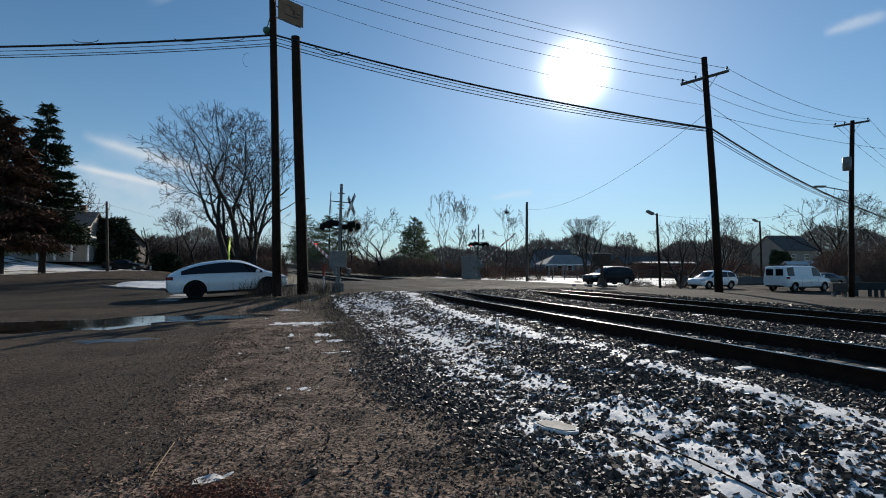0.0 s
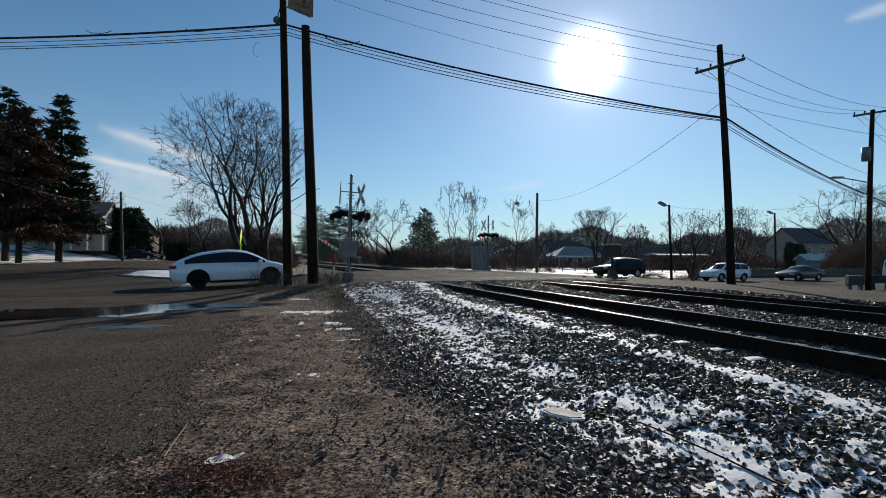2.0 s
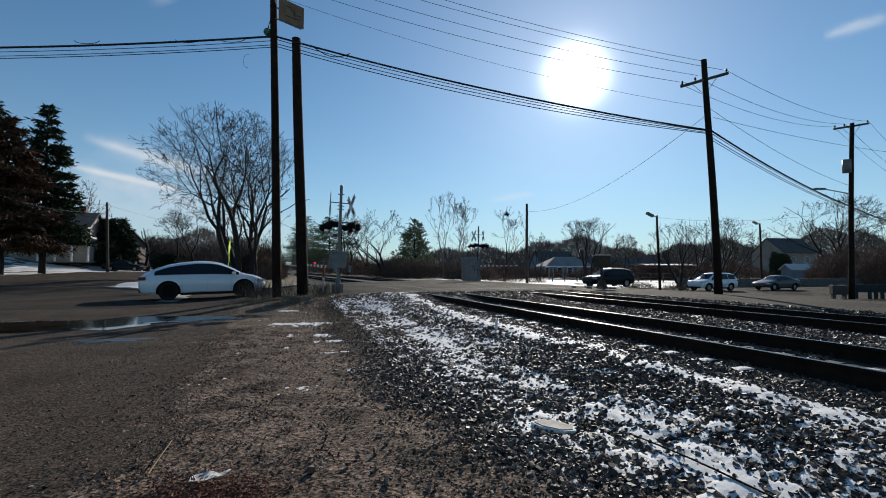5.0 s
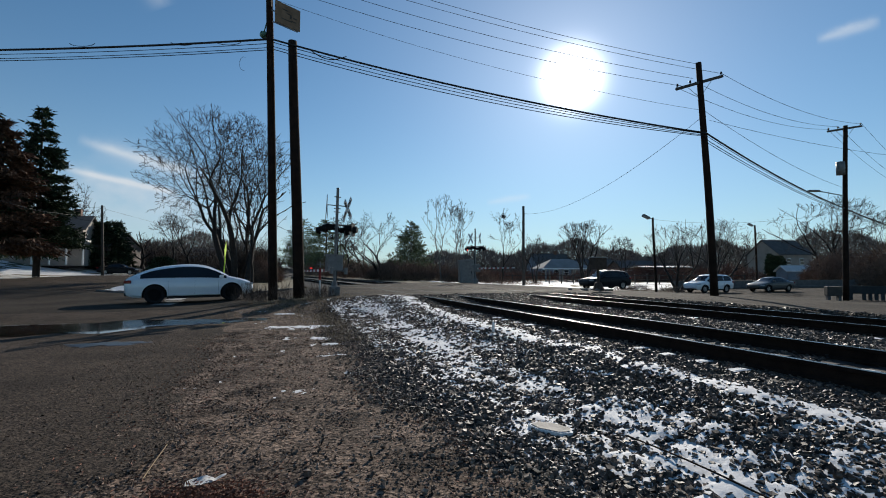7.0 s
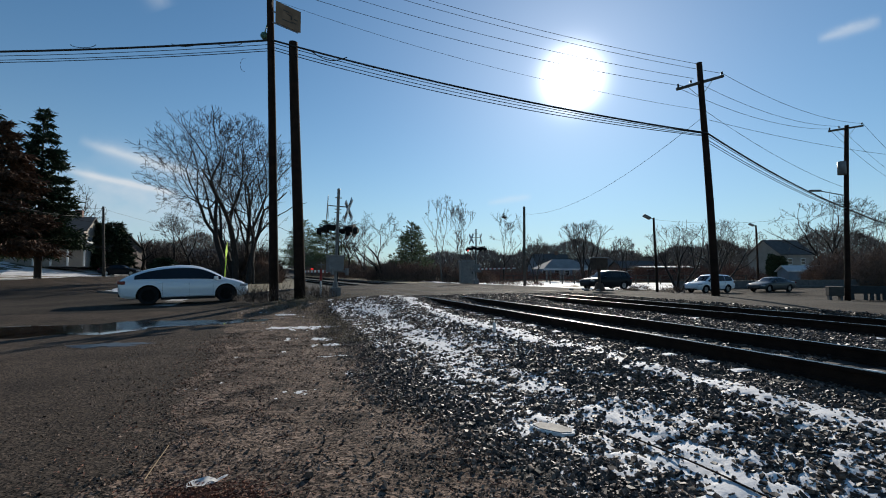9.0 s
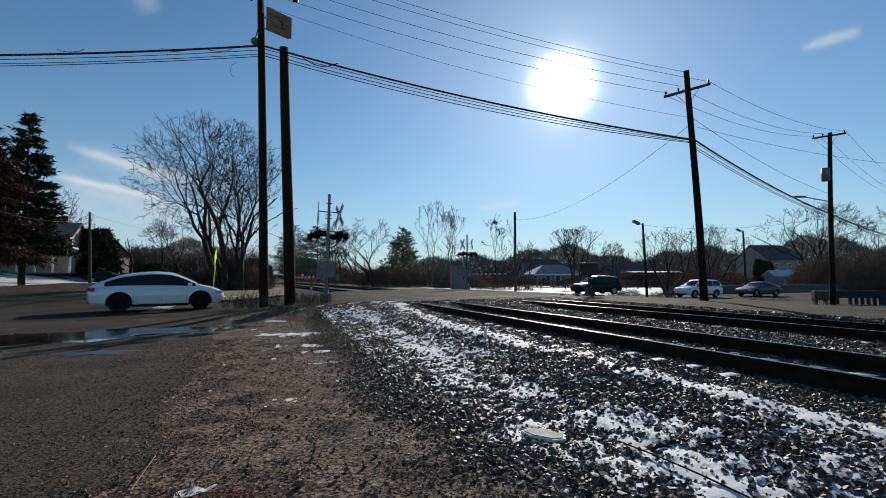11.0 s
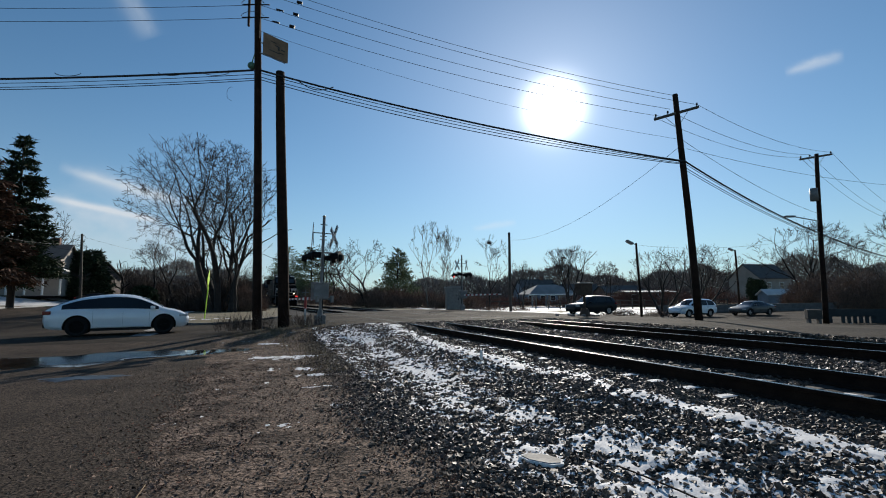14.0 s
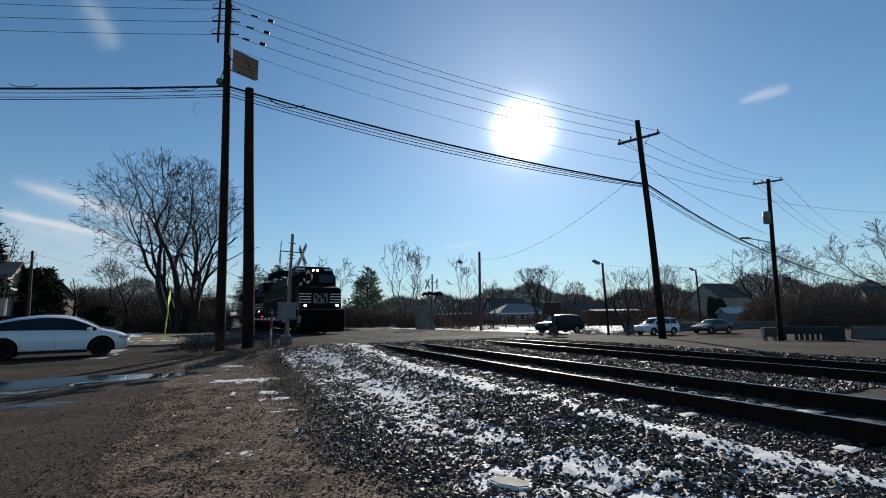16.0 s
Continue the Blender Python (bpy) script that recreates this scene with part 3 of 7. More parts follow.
def track(centre, label):
    t = thing("railway_track", label, "railway track", group="two parallel tracks")
    for side in (-0.75, 0.75):
        for s_vals in (span(-60, ROAD_FAR, 4), lines((ROAD_FAR, 330, 6))):
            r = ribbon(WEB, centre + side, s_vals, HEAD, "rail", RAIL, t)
            ribbon(TOP, centre + side, s_vals, HEAD, "rail_head", RAIL_TOP, r)
    me = tie_mesh()
    turn = math.degrees(math.atan2(NY, NX))
    rng = random.Random(int(centre * 10))
    for s in np.arange(-4.0, 18.3, 0.53):
        o = new("tie", me)
        o.parent = t
        o.matrix_basis = pose(*xy(centre + rng.uniform(-0.04, 0.04), s), 0.295 + rng.uniform(-0.012, 0.003), rz=turn + rng.uniform(-1, 1))
    far = np.arange(30.0, 140, 0.53)
    n = len(far)
    bx = np.array([[a, b, c] for c in (-0.15, 0) for b in (-0.11, 0.11) for a in (-1.3, 1.3)])
    P = centre + bend(far)[:, None] + bx[None, :, 0]
    S = far[:, None] + bx[None, :, 1]
    X, Y = xy(P, S)
    v = np.stack([X, Y, 0.3 + np.repeat(bx[None, :, 2], n, 0)], -1).reshape(-1, 3)
    q = np.array([[0, 2, 3, 1], [4, 5, 7, 6], [0, 1, 5, 4], [2, 6, 7, 3], [0, 4, 6, 2], [1, 3, 7, 5]])
    tagged(raw("far_ties", v, (q[None] + 8 * np.arange(n)[:, None, None]).reshape(-1, 4), TIE, t), kind="stuff")
    return t


track_one = track(6.09, "main railway track with rusty rails and shiny heads")
track_two = track(10.65, "second railway track with rusty rails and wooden ties")


# ---- poles and wires ----
def pole_bm(foot, top, r0, r1, n=14):
    bm = B()
    foot, top = Vector(foot), Vector(top)
    k = 8
    rings = []
    d = (top - foot)
    for i in range(k + 1):
        t = i / k
        c = foot + d * t + Vector((math.sin(t * 5 + foot.x) * 0.02, math.cos(t * 4 + foot.y) * 0.02, 0))
        r = r0 + (r1 - r0) * t
        rings.append([bm.verts.new((c.x + r * math.cos(a), c.y + r * math.sin(a), c.z)) for a in [2 * math.pi * j / n for j in range(n)]])
    for a, b in zip(rings, rings[1:]):
        for j in range(n):
            bm.faces.new((a[j], a[(j + 1) % n], b[(j + 1) % n], b[j]))
    bm.faces.new(rings[0][::-1])
    bm.faces.new(rings[-1])
    return bm


def curve_wire(name, pts, r, material=WIRE, parent=None):
    """A round wire through the points, as a mesh."""
    pts = [Vector(p) for p in pts]
    n = 5
    v, f = [], []
    for i, p in enumerate(pts):
        d = (pts[min(i + 1, len(pts) - 1)] - pts[max(i - 1, 0)]).normalized()
        side = d.cross(Vector((0, 0, 1)))
        side = side.normalized() if side.length > 1e-4 else Vector((1, 0, 0))
        up = side.cross(d)
        for j in range(n):
            a = 2 * math.pi * j / n
            v.append(p + side * (r * math.cos(a)) + up * (r * math.sin(a)))
    for i in range(len(pts) - 1):
        for j in range(n):
            f.append((i * n + j, i * n + (j + 1) % n, (i + 1) * n + (j + 1) % n, (i + 1) * n + j))
    return raw(name, v, f, material, parent, True)


def hang(a, b, sag, k=24):
    a, b = Vector(a), Vector(b)
    return [a.lerp(b, i / k) - Vector((0, 0, sag * 4 * (i / k) * (1 - i / k))) for i in range(k + 1)]


def wire(a, b, sag, r, label="thin black overhead wire between poles", k=24):
    return tagged(curve_wire("overhead_wire", hang(a, b, sag, k), r), label, "wire", "overhead wires")


def gz(x, y):
    return float(land(*ps(x, y)))


P_A, P_B, P_R, P_S = (-6.95, 19.5), (-5.9, 19.56), (12.23, 20.58), (26.38, 30.02)
TOP_A, TOP_B, TOP_R, TOP_S = Vector((-7.42, 19.5, 16.3)), Vector((-6.32, 19.56, 11.36)), Vector((11.83, 20.58, 10.94)), Vector((26.81, 30.0, 11.07))


def tall_pole():
    t = thing("utility_pole", "tall dark utility pole with a board and wires", "utility pole", group="utility poles")
    part("pole", pole_bm((*P_A, 0.0), TOP_A, 0.19, 0.13), POLE, t, smooth=True)
    bm = B()
    box(bm, -0.05, 0.05, -0.06, 0.06, 12.8, 15.2, 0.01, Matrix.Translation((-7.25, 19.38, 0)))
    part("side_timber", bm, POLE, t)
    bm = B()
    box(bm, -0.04, 0.04, -0.05, 0.05, 13.4, 15.4, 0.01, Matrix.Translation((-7.72, 19.42, 0)))
    part("side_timber", bm, POLE, t)
    # the board, turned so that its far edge comes nearer
    m = Matrix.Translation((-7.0, 19.2, 0)) @ Matrix.Rotation(radians(48), 4, "Z")
    bm = B()
    box(bm, 0.02, 1.2, -0.02, 0.02, 12.05, 13.0, 0.006, m)
    board = part("board", bm, PLASTER, t, "weathered tan board with faded marks")
    for x0, x1, z0, z1 in ((0.35, 0.62, 12.72, 12.76), (0.55, 0.75, 12.6, 12.64), (0.7, 0.78, 12.45, 12.62), (0.85, 1.05, 12.5, 12.55), (0.3, 0.8, 12.3, 12.34), (0.75, 0.98, 12.34, 12.38)):
        bm = B()
        box(bm, x0, x1, -0.026, -0.018, z0, z1, 0, m)
        part("faded_mark", bm, POLE_GREY, board)
    bm = B()
    for z in (12.02, 12.5):
        box(bm, -0.1, 1.1 if z < 12.2 else 0.2, 0.0, 0.04, z - 0.02, z + 0.02, 0, m)
    part("bracket", bm, STEEL, t)
    bm = B()
    bmesh.ops.create_uvsphere(bm, u_segments=14, v_segments=8, radius=0.2, matrix=Matrix.Translation((-7.56, 19.5, 11.62)) @ Matrix.Diagonal((0.85, 0.85, 0.8, 1)))
    tube(bm, (-7.56, 19.5, 11.7), (-7.4, 19.45, 12.2), 0.025, n=6)
    part("lamp_housing", bm, GREEN_METAL, t, "small green lamp housing", True)
    for z in (15.0, 14.4, 13.8):
        bm = B()
        for sx in (-0.55, 0.62):
            tube(bm, (-7.45, 19.4, z), (-7.45 + sx, 19.38, z - 0.02), 0.03, n=6)
        part("insulator", bm, BLACK, t)
        curve_wire("jumper", [(-7.45 + 0.5 * math.cos(a) - 0.1, 19.36, z - 0.02 + 0.28 * math.sin(a)) for a in np.linspace(0.2, 3.0, 9)], 0.012, WIRE, t)
    curve_wire("loose_wire", [(-8.35 + 0.18 * math.cos(a), 19.4, 10.3 + 0.3 * math.sin(a)) for a in np.linspace(1.2, 4.9, 10)], 0.007, WIRE, t)
    return t


def stub_pole():
    t = thing("utility_pole", "thick dark wooden stub pole beside the tall pole", "utility pole", group="utility poles")
    part("pole", pole_bm((*P_B, 0.02), TOP_B, 0.235, 0.185), POLE, t, smooth=True)
    return t


def cross_pole(foot, top, arm_a, arm_b, label, r0=0.17, r1=0.12):
    t = thing("utility_pole", label, "utility pole", group="utility poles")
    z = gz(*foot)
    part("pole", pole_bm((*foot, z - 0.05), top, r0, r1), POLE, t, smooth=True)
    a, b = Vector(arm_a), Vector(arm_b)
    bm = B()
    d = b - a
    m = Matrix.Translation((a + b) / 2) @ d.to_track_quat("X", "Z").to_matrix().to_4x4()
    box(bm, -d.length / 2, d.length / 2, -0.05, 0.05, -0.06, 0.06, 0.01, m)
    part("crossarm", bm, POLE_GREY, t)
    mid = (a + b) / 2
    for s in (0.22, 0.78):
        bm = B()
        tube(bm, a.lerp(b, s), mid - Vector((0, 0, 0.7)), 0.012, n=5)
        part("arm_brace", bm, STEEL, t)
    for s in (0.03, 0.3, 0.97):
        bm = B()
        c = a.lerp(b, s)
        tube(bm, c, c + Vector((0, 0, 0.12)), 0.02, n=6)
        tube(bm, c + Vector((0, 0, 0.12)), c + Vector((0, 0, 0.22)), 0.05, 0.035, n=8)
        part("insulator", bm, BLACK, t)
    return t


ARM_R = ((10.62, 20.34, 9.61), (13.02, 20.8, 10.42))
ARM_S = ((25.45, 29.8, 10.62), (28.1, 30.2, 11.12))
pole_tall = tall_pole()
pole_stub = stub_pole()
pole_right = cross_pole(P_R, TOP_R, *ARM_R, "leaning wooden utility pole with one crossarm")
pole_lamp = cross_pole(P_S, TOP_S, *ARM_S, "utility pole with transformer and street lamp arm")
bm = B()
tube(bm, (26.2, 29.8, 7.75), (26.2, 29.8, 8.6), 0.24, n=12)
part("transformer", bm, CAST, pole_lamp, "grey pole-mounted transformer can", True)
bm = B()
tube(bm, (26.4, 29.9, 6.4), (24.3, 29.4, 6.62), 0.035, n=6)
part("lamp_arm", bm, STEEL, pole_lamp)
bm = B()
box(bm, 23.7, 24.4, 29.28, 29.5, 6.56, 6.68, 0.04)
part("street_lamp_head", bm, CAST, pole_lamp)

LEFT = Vector((-46, 18.6, 0))
# conductors from the tall pole to the leaning one, and on to the lamp pole
for za, (zb, xb) in zip((15.4, 15.0, 14.4, 13.8), ((10.85, 11.84), (10.45, 12.7), (10.2, 11.5), (9.85, 11.0))):
    wire((-7.3, 19.4, za), (xb, 20.55, zb), 0.42, 0.010)
wire((-7.3, 19.4, 13.2), (11.95, 20.5, 8.7), 0.5, 0.007)
for dz, r, sag in ((0, 0.042, 0.32), (-0.12, 0.016, 0.38), (-0.3, 0.016, 0.42), (-0.42, 0.018, 0.50)):
    wire((-7.1, 19.35, 11.33 + dz), (12.0, 20.45, 7.65 + dz * 0.35), sag + 0.18 * dz, r, "black telephone cable sagging between poles")
for za, zl in ((15.4, 15.9), (15.0, 15.4), (14.4, 14.8), (13.8, 14.2)):
    wire((-7.6, 19.45, za), LEFT + Vector((0, 0, zl)), 0.7, 0.010)
for dz, r in ((0.03, 0.045), (-0.16, 0.014), (-0.34, 0.014), (-0.44, 0.016)):
    wire((-7.2, 19.45, 11.38 + dz), LEFT + Vector((0, 0, 11.6 + dz)), 0.85, r, "black telephone cable sagging between poles")
for (ax, ay, az), (bx, by, bz) in ((ARM_R[1], ARM_S[1]), ((11.6, 20.55, 9.95), (26.3, 29.95, 10.85)), (ARM_R[0], ARM_S[0])):
    wire((ax, ay, az + 0.1), (bx, by, bz + 0.15), 0.5, 0.010)
    wire((bx, by, bz + 0.15), (bx + 30, by + 22, bz - 0.6), 0.9, 0.010)
wire((11.98, 20.5, 8.68), (26.5, 29.9, 6.9), 0.35, 0.010)
wire((12.2, 20.6, 8.3), (44, 32, 9.6), 1.0, 0.009)
for dz, r in ((0, 0.04), (-0.12, 0.014), (-0.3, 0.016), (-0.42, 0.014)):
    wire((12.05, 20.5, 7.65 + dz), (26.4, 29.9, 5.6 + dz * 0.6), 0.25, r, "black telephone cable sagging between poles")
    wire((26.4, 29.9, 5.6 + dz * 0.6), (58, 47, 5.2 + dz), 1.2, r, "black telephone cable sagging between poles")
wire((12.05, 20.6, 8.55), (9.07, 50, 7.75), 1.3, 0.010)
wire((19.02, 41, 6.1), (26.4, 29.9, 5.3), 0.5, 0.008)
# splices on the conductors beside the tall pole
for za in (15.0, 14.4, 13.8):
    for k, (r_, l_) in enumerate(((0.035, 0.3), (0.065, 0.22))):
        bm = B()
        x0 = -6.4 + 0.75 * k - (15.0 - za) * 0.25
        zc = za - 0.26 * (x0 + 7.3) - 0.02
        tube(bm, (x0, 19.45, zc + 0.13 * l_), (x0 + l_, 19.46, zc - 0.13 * l_), r_, n=8)
        tagged(part("wire_splice", bm, BLACK), "black splice sleeve on an overhead wire", "splice", "wire splices")
# loops of slack cable lashed to the telephone line
for x0 in (-15.2, -10.9, -9.0):
    tagged(curve_wire("cable_coil", [(x0 + 0.55 * math.cos(a), 19.35, 11.25 - 0.05 * abs(x0 + 9) / 4 + 0.16 * math.sin(a)) for a in np.linspace(3.3, 6.1, 10)], 0.014), "slack loop of black cable under the line", "cable", "cable loops")
tagged(curve_wire("cable_coil", [(-5.6 + 1.6 * t, 19.55, 11.0 - 0.3 * t - 0.28 * math.sin(math.pi * t)) for t in np.linspace(0, 1, 10)], 0.02), "slack loop of black cable under the line", "cable", "cable loops")


def plain_pole(x, y, top, r, label, lamp=0):
    t = thing("lamp_post" if lamp else "utility_pole", label, "lamp post" if lamp else "utility pole", group="parking lot lamps" if lamp else "utility poles")
    part("pole", pole_bm((x, y, gz(x, y) - 0.05), top, r, r * 0.75, 10), POLE_GREY if not lamp else POLE, t, smooth=True)
    if lamp:
        tx, ty, tz = top
        bm = B()
        tube(bm, (tx, ty, tz - 0.15), (tx - 0.45, ty - 0.1, tz - 0.02), 0.03, n=6)
        part("arm", bm, STEEL, t)
        bm = B()
        box(bm, -0.32, 0.32, -0.2, 0.2, -0.1, 0.12, 0.03, Matrix.Translation((tx - 0.7, ty - 0.15, tz + 0.05)) @ Matrix.Rotation(radians(28), 4, "Y"))
        part("floodlight", bm, CAST, t)
    return t


plain_pole(9.07, 50, (9.07, 50, 8.55), 0.17, "plain dark wooden pole past the crossing")
plain_pole(19.15, 41, (19.02, 41, 6.26), 0.12, "slim dark lamp post with one floodlight", 1)
plain_pole(42.6, 62, (42.5, 62, 7.7), 0.14, "slim dark lamp post with one floodlight", 1)
plain_pole(-37.6, 52, (-37.92, 52, 8.9), 0.15, "slim dark wooden pole by the side street")
wire((-37.9, 52, 8.7), (-60, 38, 8.4), 0.6, 0.012)
wire((-37.9, 52, 8.0), (-26.5, 24, 6.5), 0.9, 0.012)
wire((-37.9, 52, 8.6), (-40, 110, 8.4), 0.9, 0.012)
wire((-42, 33, 9.2), (-34, 50, 6.4), 0.5, 0.02)


# ---- crossing signals, gates and cabinets ----
def blade_cross(parent, m, size=1.2):
    """A crossbuck: two crossed boards, white, edged."""
    c = None
    for a in (45, -45):
        bm = B()
        box(bm, -size / 2, size / 2, -0.012, 0.012, -0.11, 0.11, 0.004, m @ Matrix.Translation((0, 0.012 if a > 0 else -0.014, 0)) @ Matrix.Rotation(radians(a), 4, "Y"))
        c = part("crossbuck_board", bm, WHITE, parent, "white crossbuck board with worn lettering")
        for x0, x1 in ((-0.5, -0.16), (0.16, 0.5)):
            bm = B()
            for k in range(4):
                w = (x1 - x0) / 4
                box(bm, x0 + k * w + 0.01, x0 + (k + 1) * w - 0.02, -0.016, -0.0125, -0.06, 0.06, 0, m @ Matrix.Translation((0, 0.012 if a > 0 else -0.014, 0)) @ Matrix.Rotation(radians(a), 4, "Y"))
            part("lettering", bm, BLACK, c)
    return c


def flasher(parent, m, lit=False):
    """One flashing light: black round target, red lens, hood."""
    bm = B()
    bmesh.ops.create_cone(bm, cap_ends=True, segments=24, radius1=0.3, radius2=0.3, depth=0.02, matrix=m @ Matrix.Rotation(radians(90), 4, "X"))
    t = part("target", bm, BLACK, parent)
    bm = B()
    bmesh.ops.create_cone(bm, cap_ends=True, segments=20, radius1=0.15, radius2=0.15, depth=0.03, matrix=m @ Matrix.Translation((0, -0.02, 0)) @ Matrix.Rotation(radians(90), 4, "X"))
    part("lens", bm, RED_ON if lit else RED_GLASS, t, "lit red lens" if lit else "")
    bm = B()
    n = 12
    ring = []
    for y in (-0.01, -0.36):
        ring.append([bm.verts.new((0.19 * math.cos(a), y, 0.19 * math.sin(a))) for a in np.linspace(radians(-15), radians(195), n)])
    for i in range(n - 1):
        bm.faces.new((ring[0][i], ring[0][i + 1], ring[1][i + 1], ring[1][i]))
    bmesh.ops.solidify(bm, geom=bm.faces[:], thickness=0.012)
    bmesh.ops.transform(bm, verts=bm.verts[:], matrix=m)
    part("hood", bm, BLACK, t)
    bm = B()
    bmesh.ops.create_cone(bm, cap_ends=True, segments=16, radius1=0.17, radius2=0.12, depth=0.16, matrix=m @ Matrix.Translation((0, 0.09, 0)) @ Matrix.Rotation(radians(-90), 4, "X"))
    part("housing", bm, BLACK, t)


def crossing_signal(x, y, h, turn, label, lit_side=None, lean=0.0, gate=True):
    """turn: heading of the traffic that faces it, degrees from +X."""
    z = gz(x, y)
    t = thing("crossing_signal", label, "railroad signal", pose(x, y, z, ry=lean, rz=turn), "crossing signals")
    bm = B()
    tube(bm, (0, 0, 0.5), (0, 0, h), 0.065, 0.06, 14)
    part("mast", bm, CAST, t, smooth=False)
    bm = B()
    box(bm, -0.2, 0.2, -0.2, 0.2, -0.05, 0.4, 0.03)
    tube(bm, (0, 0, 0.4), (0, 0, 0.62), 0.14, 0.09, 12)
    part("base", bm, CAST, t)
    bm = B()
    tube(bm, (0, 0, h), (0, 0, h + 0.05), 0.08, 0.05, 12)
    part("cap", bm, CAST, t)
    # crossbucks face both ways of the road
    for sgn in (-1, 1):
        bm = B()
        tube(bm, (0, 0, h - 0.72), (sgn * 0.42, 0, h - 0.72), 0.022, n=6)
        part("bracket", bm, CAST, t)
        m = Matrix.Translation((sgn * 0.45, 0, h - 0.84)) @ Matrix.Rotation(radians(90 * -sgn + (-10 if sgn < 0 else 6)), 4, "Z")
        blade_cross(t, m)
    for zz in (h - 0.35, h - 0.85, h - 1.0):
        bm = B()
        tube(bm, (-0.14, 0, zz), (0.14, 0, zz), 0.02, n=6)
        part("clamp", bm, STEEL, t)
    for sgn in (-1, 1):
        bm = B()
        tube(bm, (0, 0, h - 1.55), (sgn * 0.46, 0, h - 1.55), 0.03, n=8)
        tube(bm, (sgn * 0.46, -0.6, h - 1.55), (sgn * 0.46, 0.6, h - 1.55), 0.03, n=8)
        for sy in (-0.55, 0.55):
            tube(bm, (sgn * 0.46, sy, h - 1.55), (sgn * 0.48, sy, h - 1.73), 0.03, n=8)
        part("light_bar", bm, CAST, t)
    k = 0
    for sgn in (-1, 1):
        for sy in (-0.55, 0.55):
            m = Matrix.Translation((sgn * 0.58, sy, h - 1.78)) @ Matrix.Rotation(radians(90 * -sgn + (-12 if sgn < 0 else -34)), 4, "Z")
            flasher(t, m, lit_side == sgn and sy < 0)
            k += 1
    # cable to the lights
    curve_wire("conduit", [(0.09, 0.02, zz) for zz in (0.5, 1.2, 1.9, h - 1.6)], 0.02, BLACK, t)
    return t


def gate_machine(signal, side):
    """The gate's gear case on the mast."""
    bm = B()
    box(bm, -0.32, 0.32, -0.28, 0.28, 1.05, 1.72, 0.04, Matrix.Translation((0, side * 0.2, 0)))
    case = part("gate_machine", bm, CAST, signal, "grey gate mechanism case")
    bm = B()
    box(bm, -0.36, 0.36, -0.3, 0.3, 1.72, 1.76, 0.01, Matrix.Translation((0, side * 0.2, 0)))
    part("case_lid", bm, STEEL, case)
    for yy in (-0.15, 0.15):
        bm = B()
        box(bm, -0.345, -0.32, yy - 0.03 + side * 0.2, yy + 0.03 + side * 0.2, 1.3, 1.45, 0.005)
        part("hinge", bm, STEEL, case)


def gate_arm(signal, length, lamps=3, lit=True):
    """A striped arm in its signal's space: it reaches along -x of its own frame."""
    arm = new("gate_arm")
    arm.parent = signal
    n = int(length / 0.42)
    for i in range(n):
        bm = B()
        w0, w1 = 0.075 - 0.035 * i / n, 0.075 - 0.035 * (i + 1) / n
        box(bm, 0.25 + i * length / n, 0.25 + (i + 1) * length / n, -0.02, 0.02, -(w0 + w1) / 2, (w0 + w1) / 2, 0)
        part("stripe", bm, RED if i % 2 else WHITE, arm)
    bm = B()
    for sy in (-0.3, 0.3):
        box(bm, -0.75, 0.3, sy - 0.02, sy + 0.02, -0.05, 0.05, 0.008)
        box(bm, -0.95, -0.7, sy - 0.05, sy + 0.05, -0.16, 0.12, 0.02)
    tube(bm, (0, -0.34, 0), (0, 0.34, 0), 0.05, n=10)
    part("counterweight", bm, CAST, arm)
    for i in range(lamps):
        bm = B()
        tube(bm, (1.2 + i * (length - 1.4) / (lamps - 1), -0.06, 0.13), (1.2 + i * (length - 1.4) / (lamps - 1), 0.06, 0.13), 0.03, n=10)
        part("arm_lamp", bm, RED_DIM if lit else RED_GLASS, arm, "lit red gate lamp" if lit else "")
    return arm


ROAD_TURN = math.degrees(math.atan2(NY, NX))
signal_near = crossing_signal(-4.47, 19.75, 4.58, ROAD_TURN + 8, "silver crossing signal mast with crossbucks and lights", lean=1.5)
gate_machine(signal_near, 1)
arm_near = gate_arm(signal_near, 8.6)
signal_far = crossing_signal(3.2, 41.6, 4.9, ROAD_TURN + 178, "silver crossing signal mast past the tracks", lit_side=1)
gate_machine(signal_far, 1)
arm_far = gate_arm(signal_far, 7.5, lit=False)


def marker_post(x, y):
    t = thing("marker_post", "white marker post with a red head", "post", pose(x, y, gz(x, y)))
    bm = B()
    tube(bm, (0, 0, -0.05), (0, 0, 0.7), 0.04, n=10)
    part("shaft", bm, WHITE, t)
    bm = B()
    tube(bm, (0, 0, 0.7), (0, 0, 1.2), 0.055, 0.05, 10)
    part("head", bm, RED, t, "red painted head")
    bm = B()
    tube(bm, (0, 0, 1.25), (0, 0, 1.5), 0.02, n=6)
    tube(bm, (-0.14, 0, 1.38), (0.14, 0, 1.38), 0.02, n=6)
    part("tip", bm, STEEL, t)


marker_post(-5.1, 19.85)


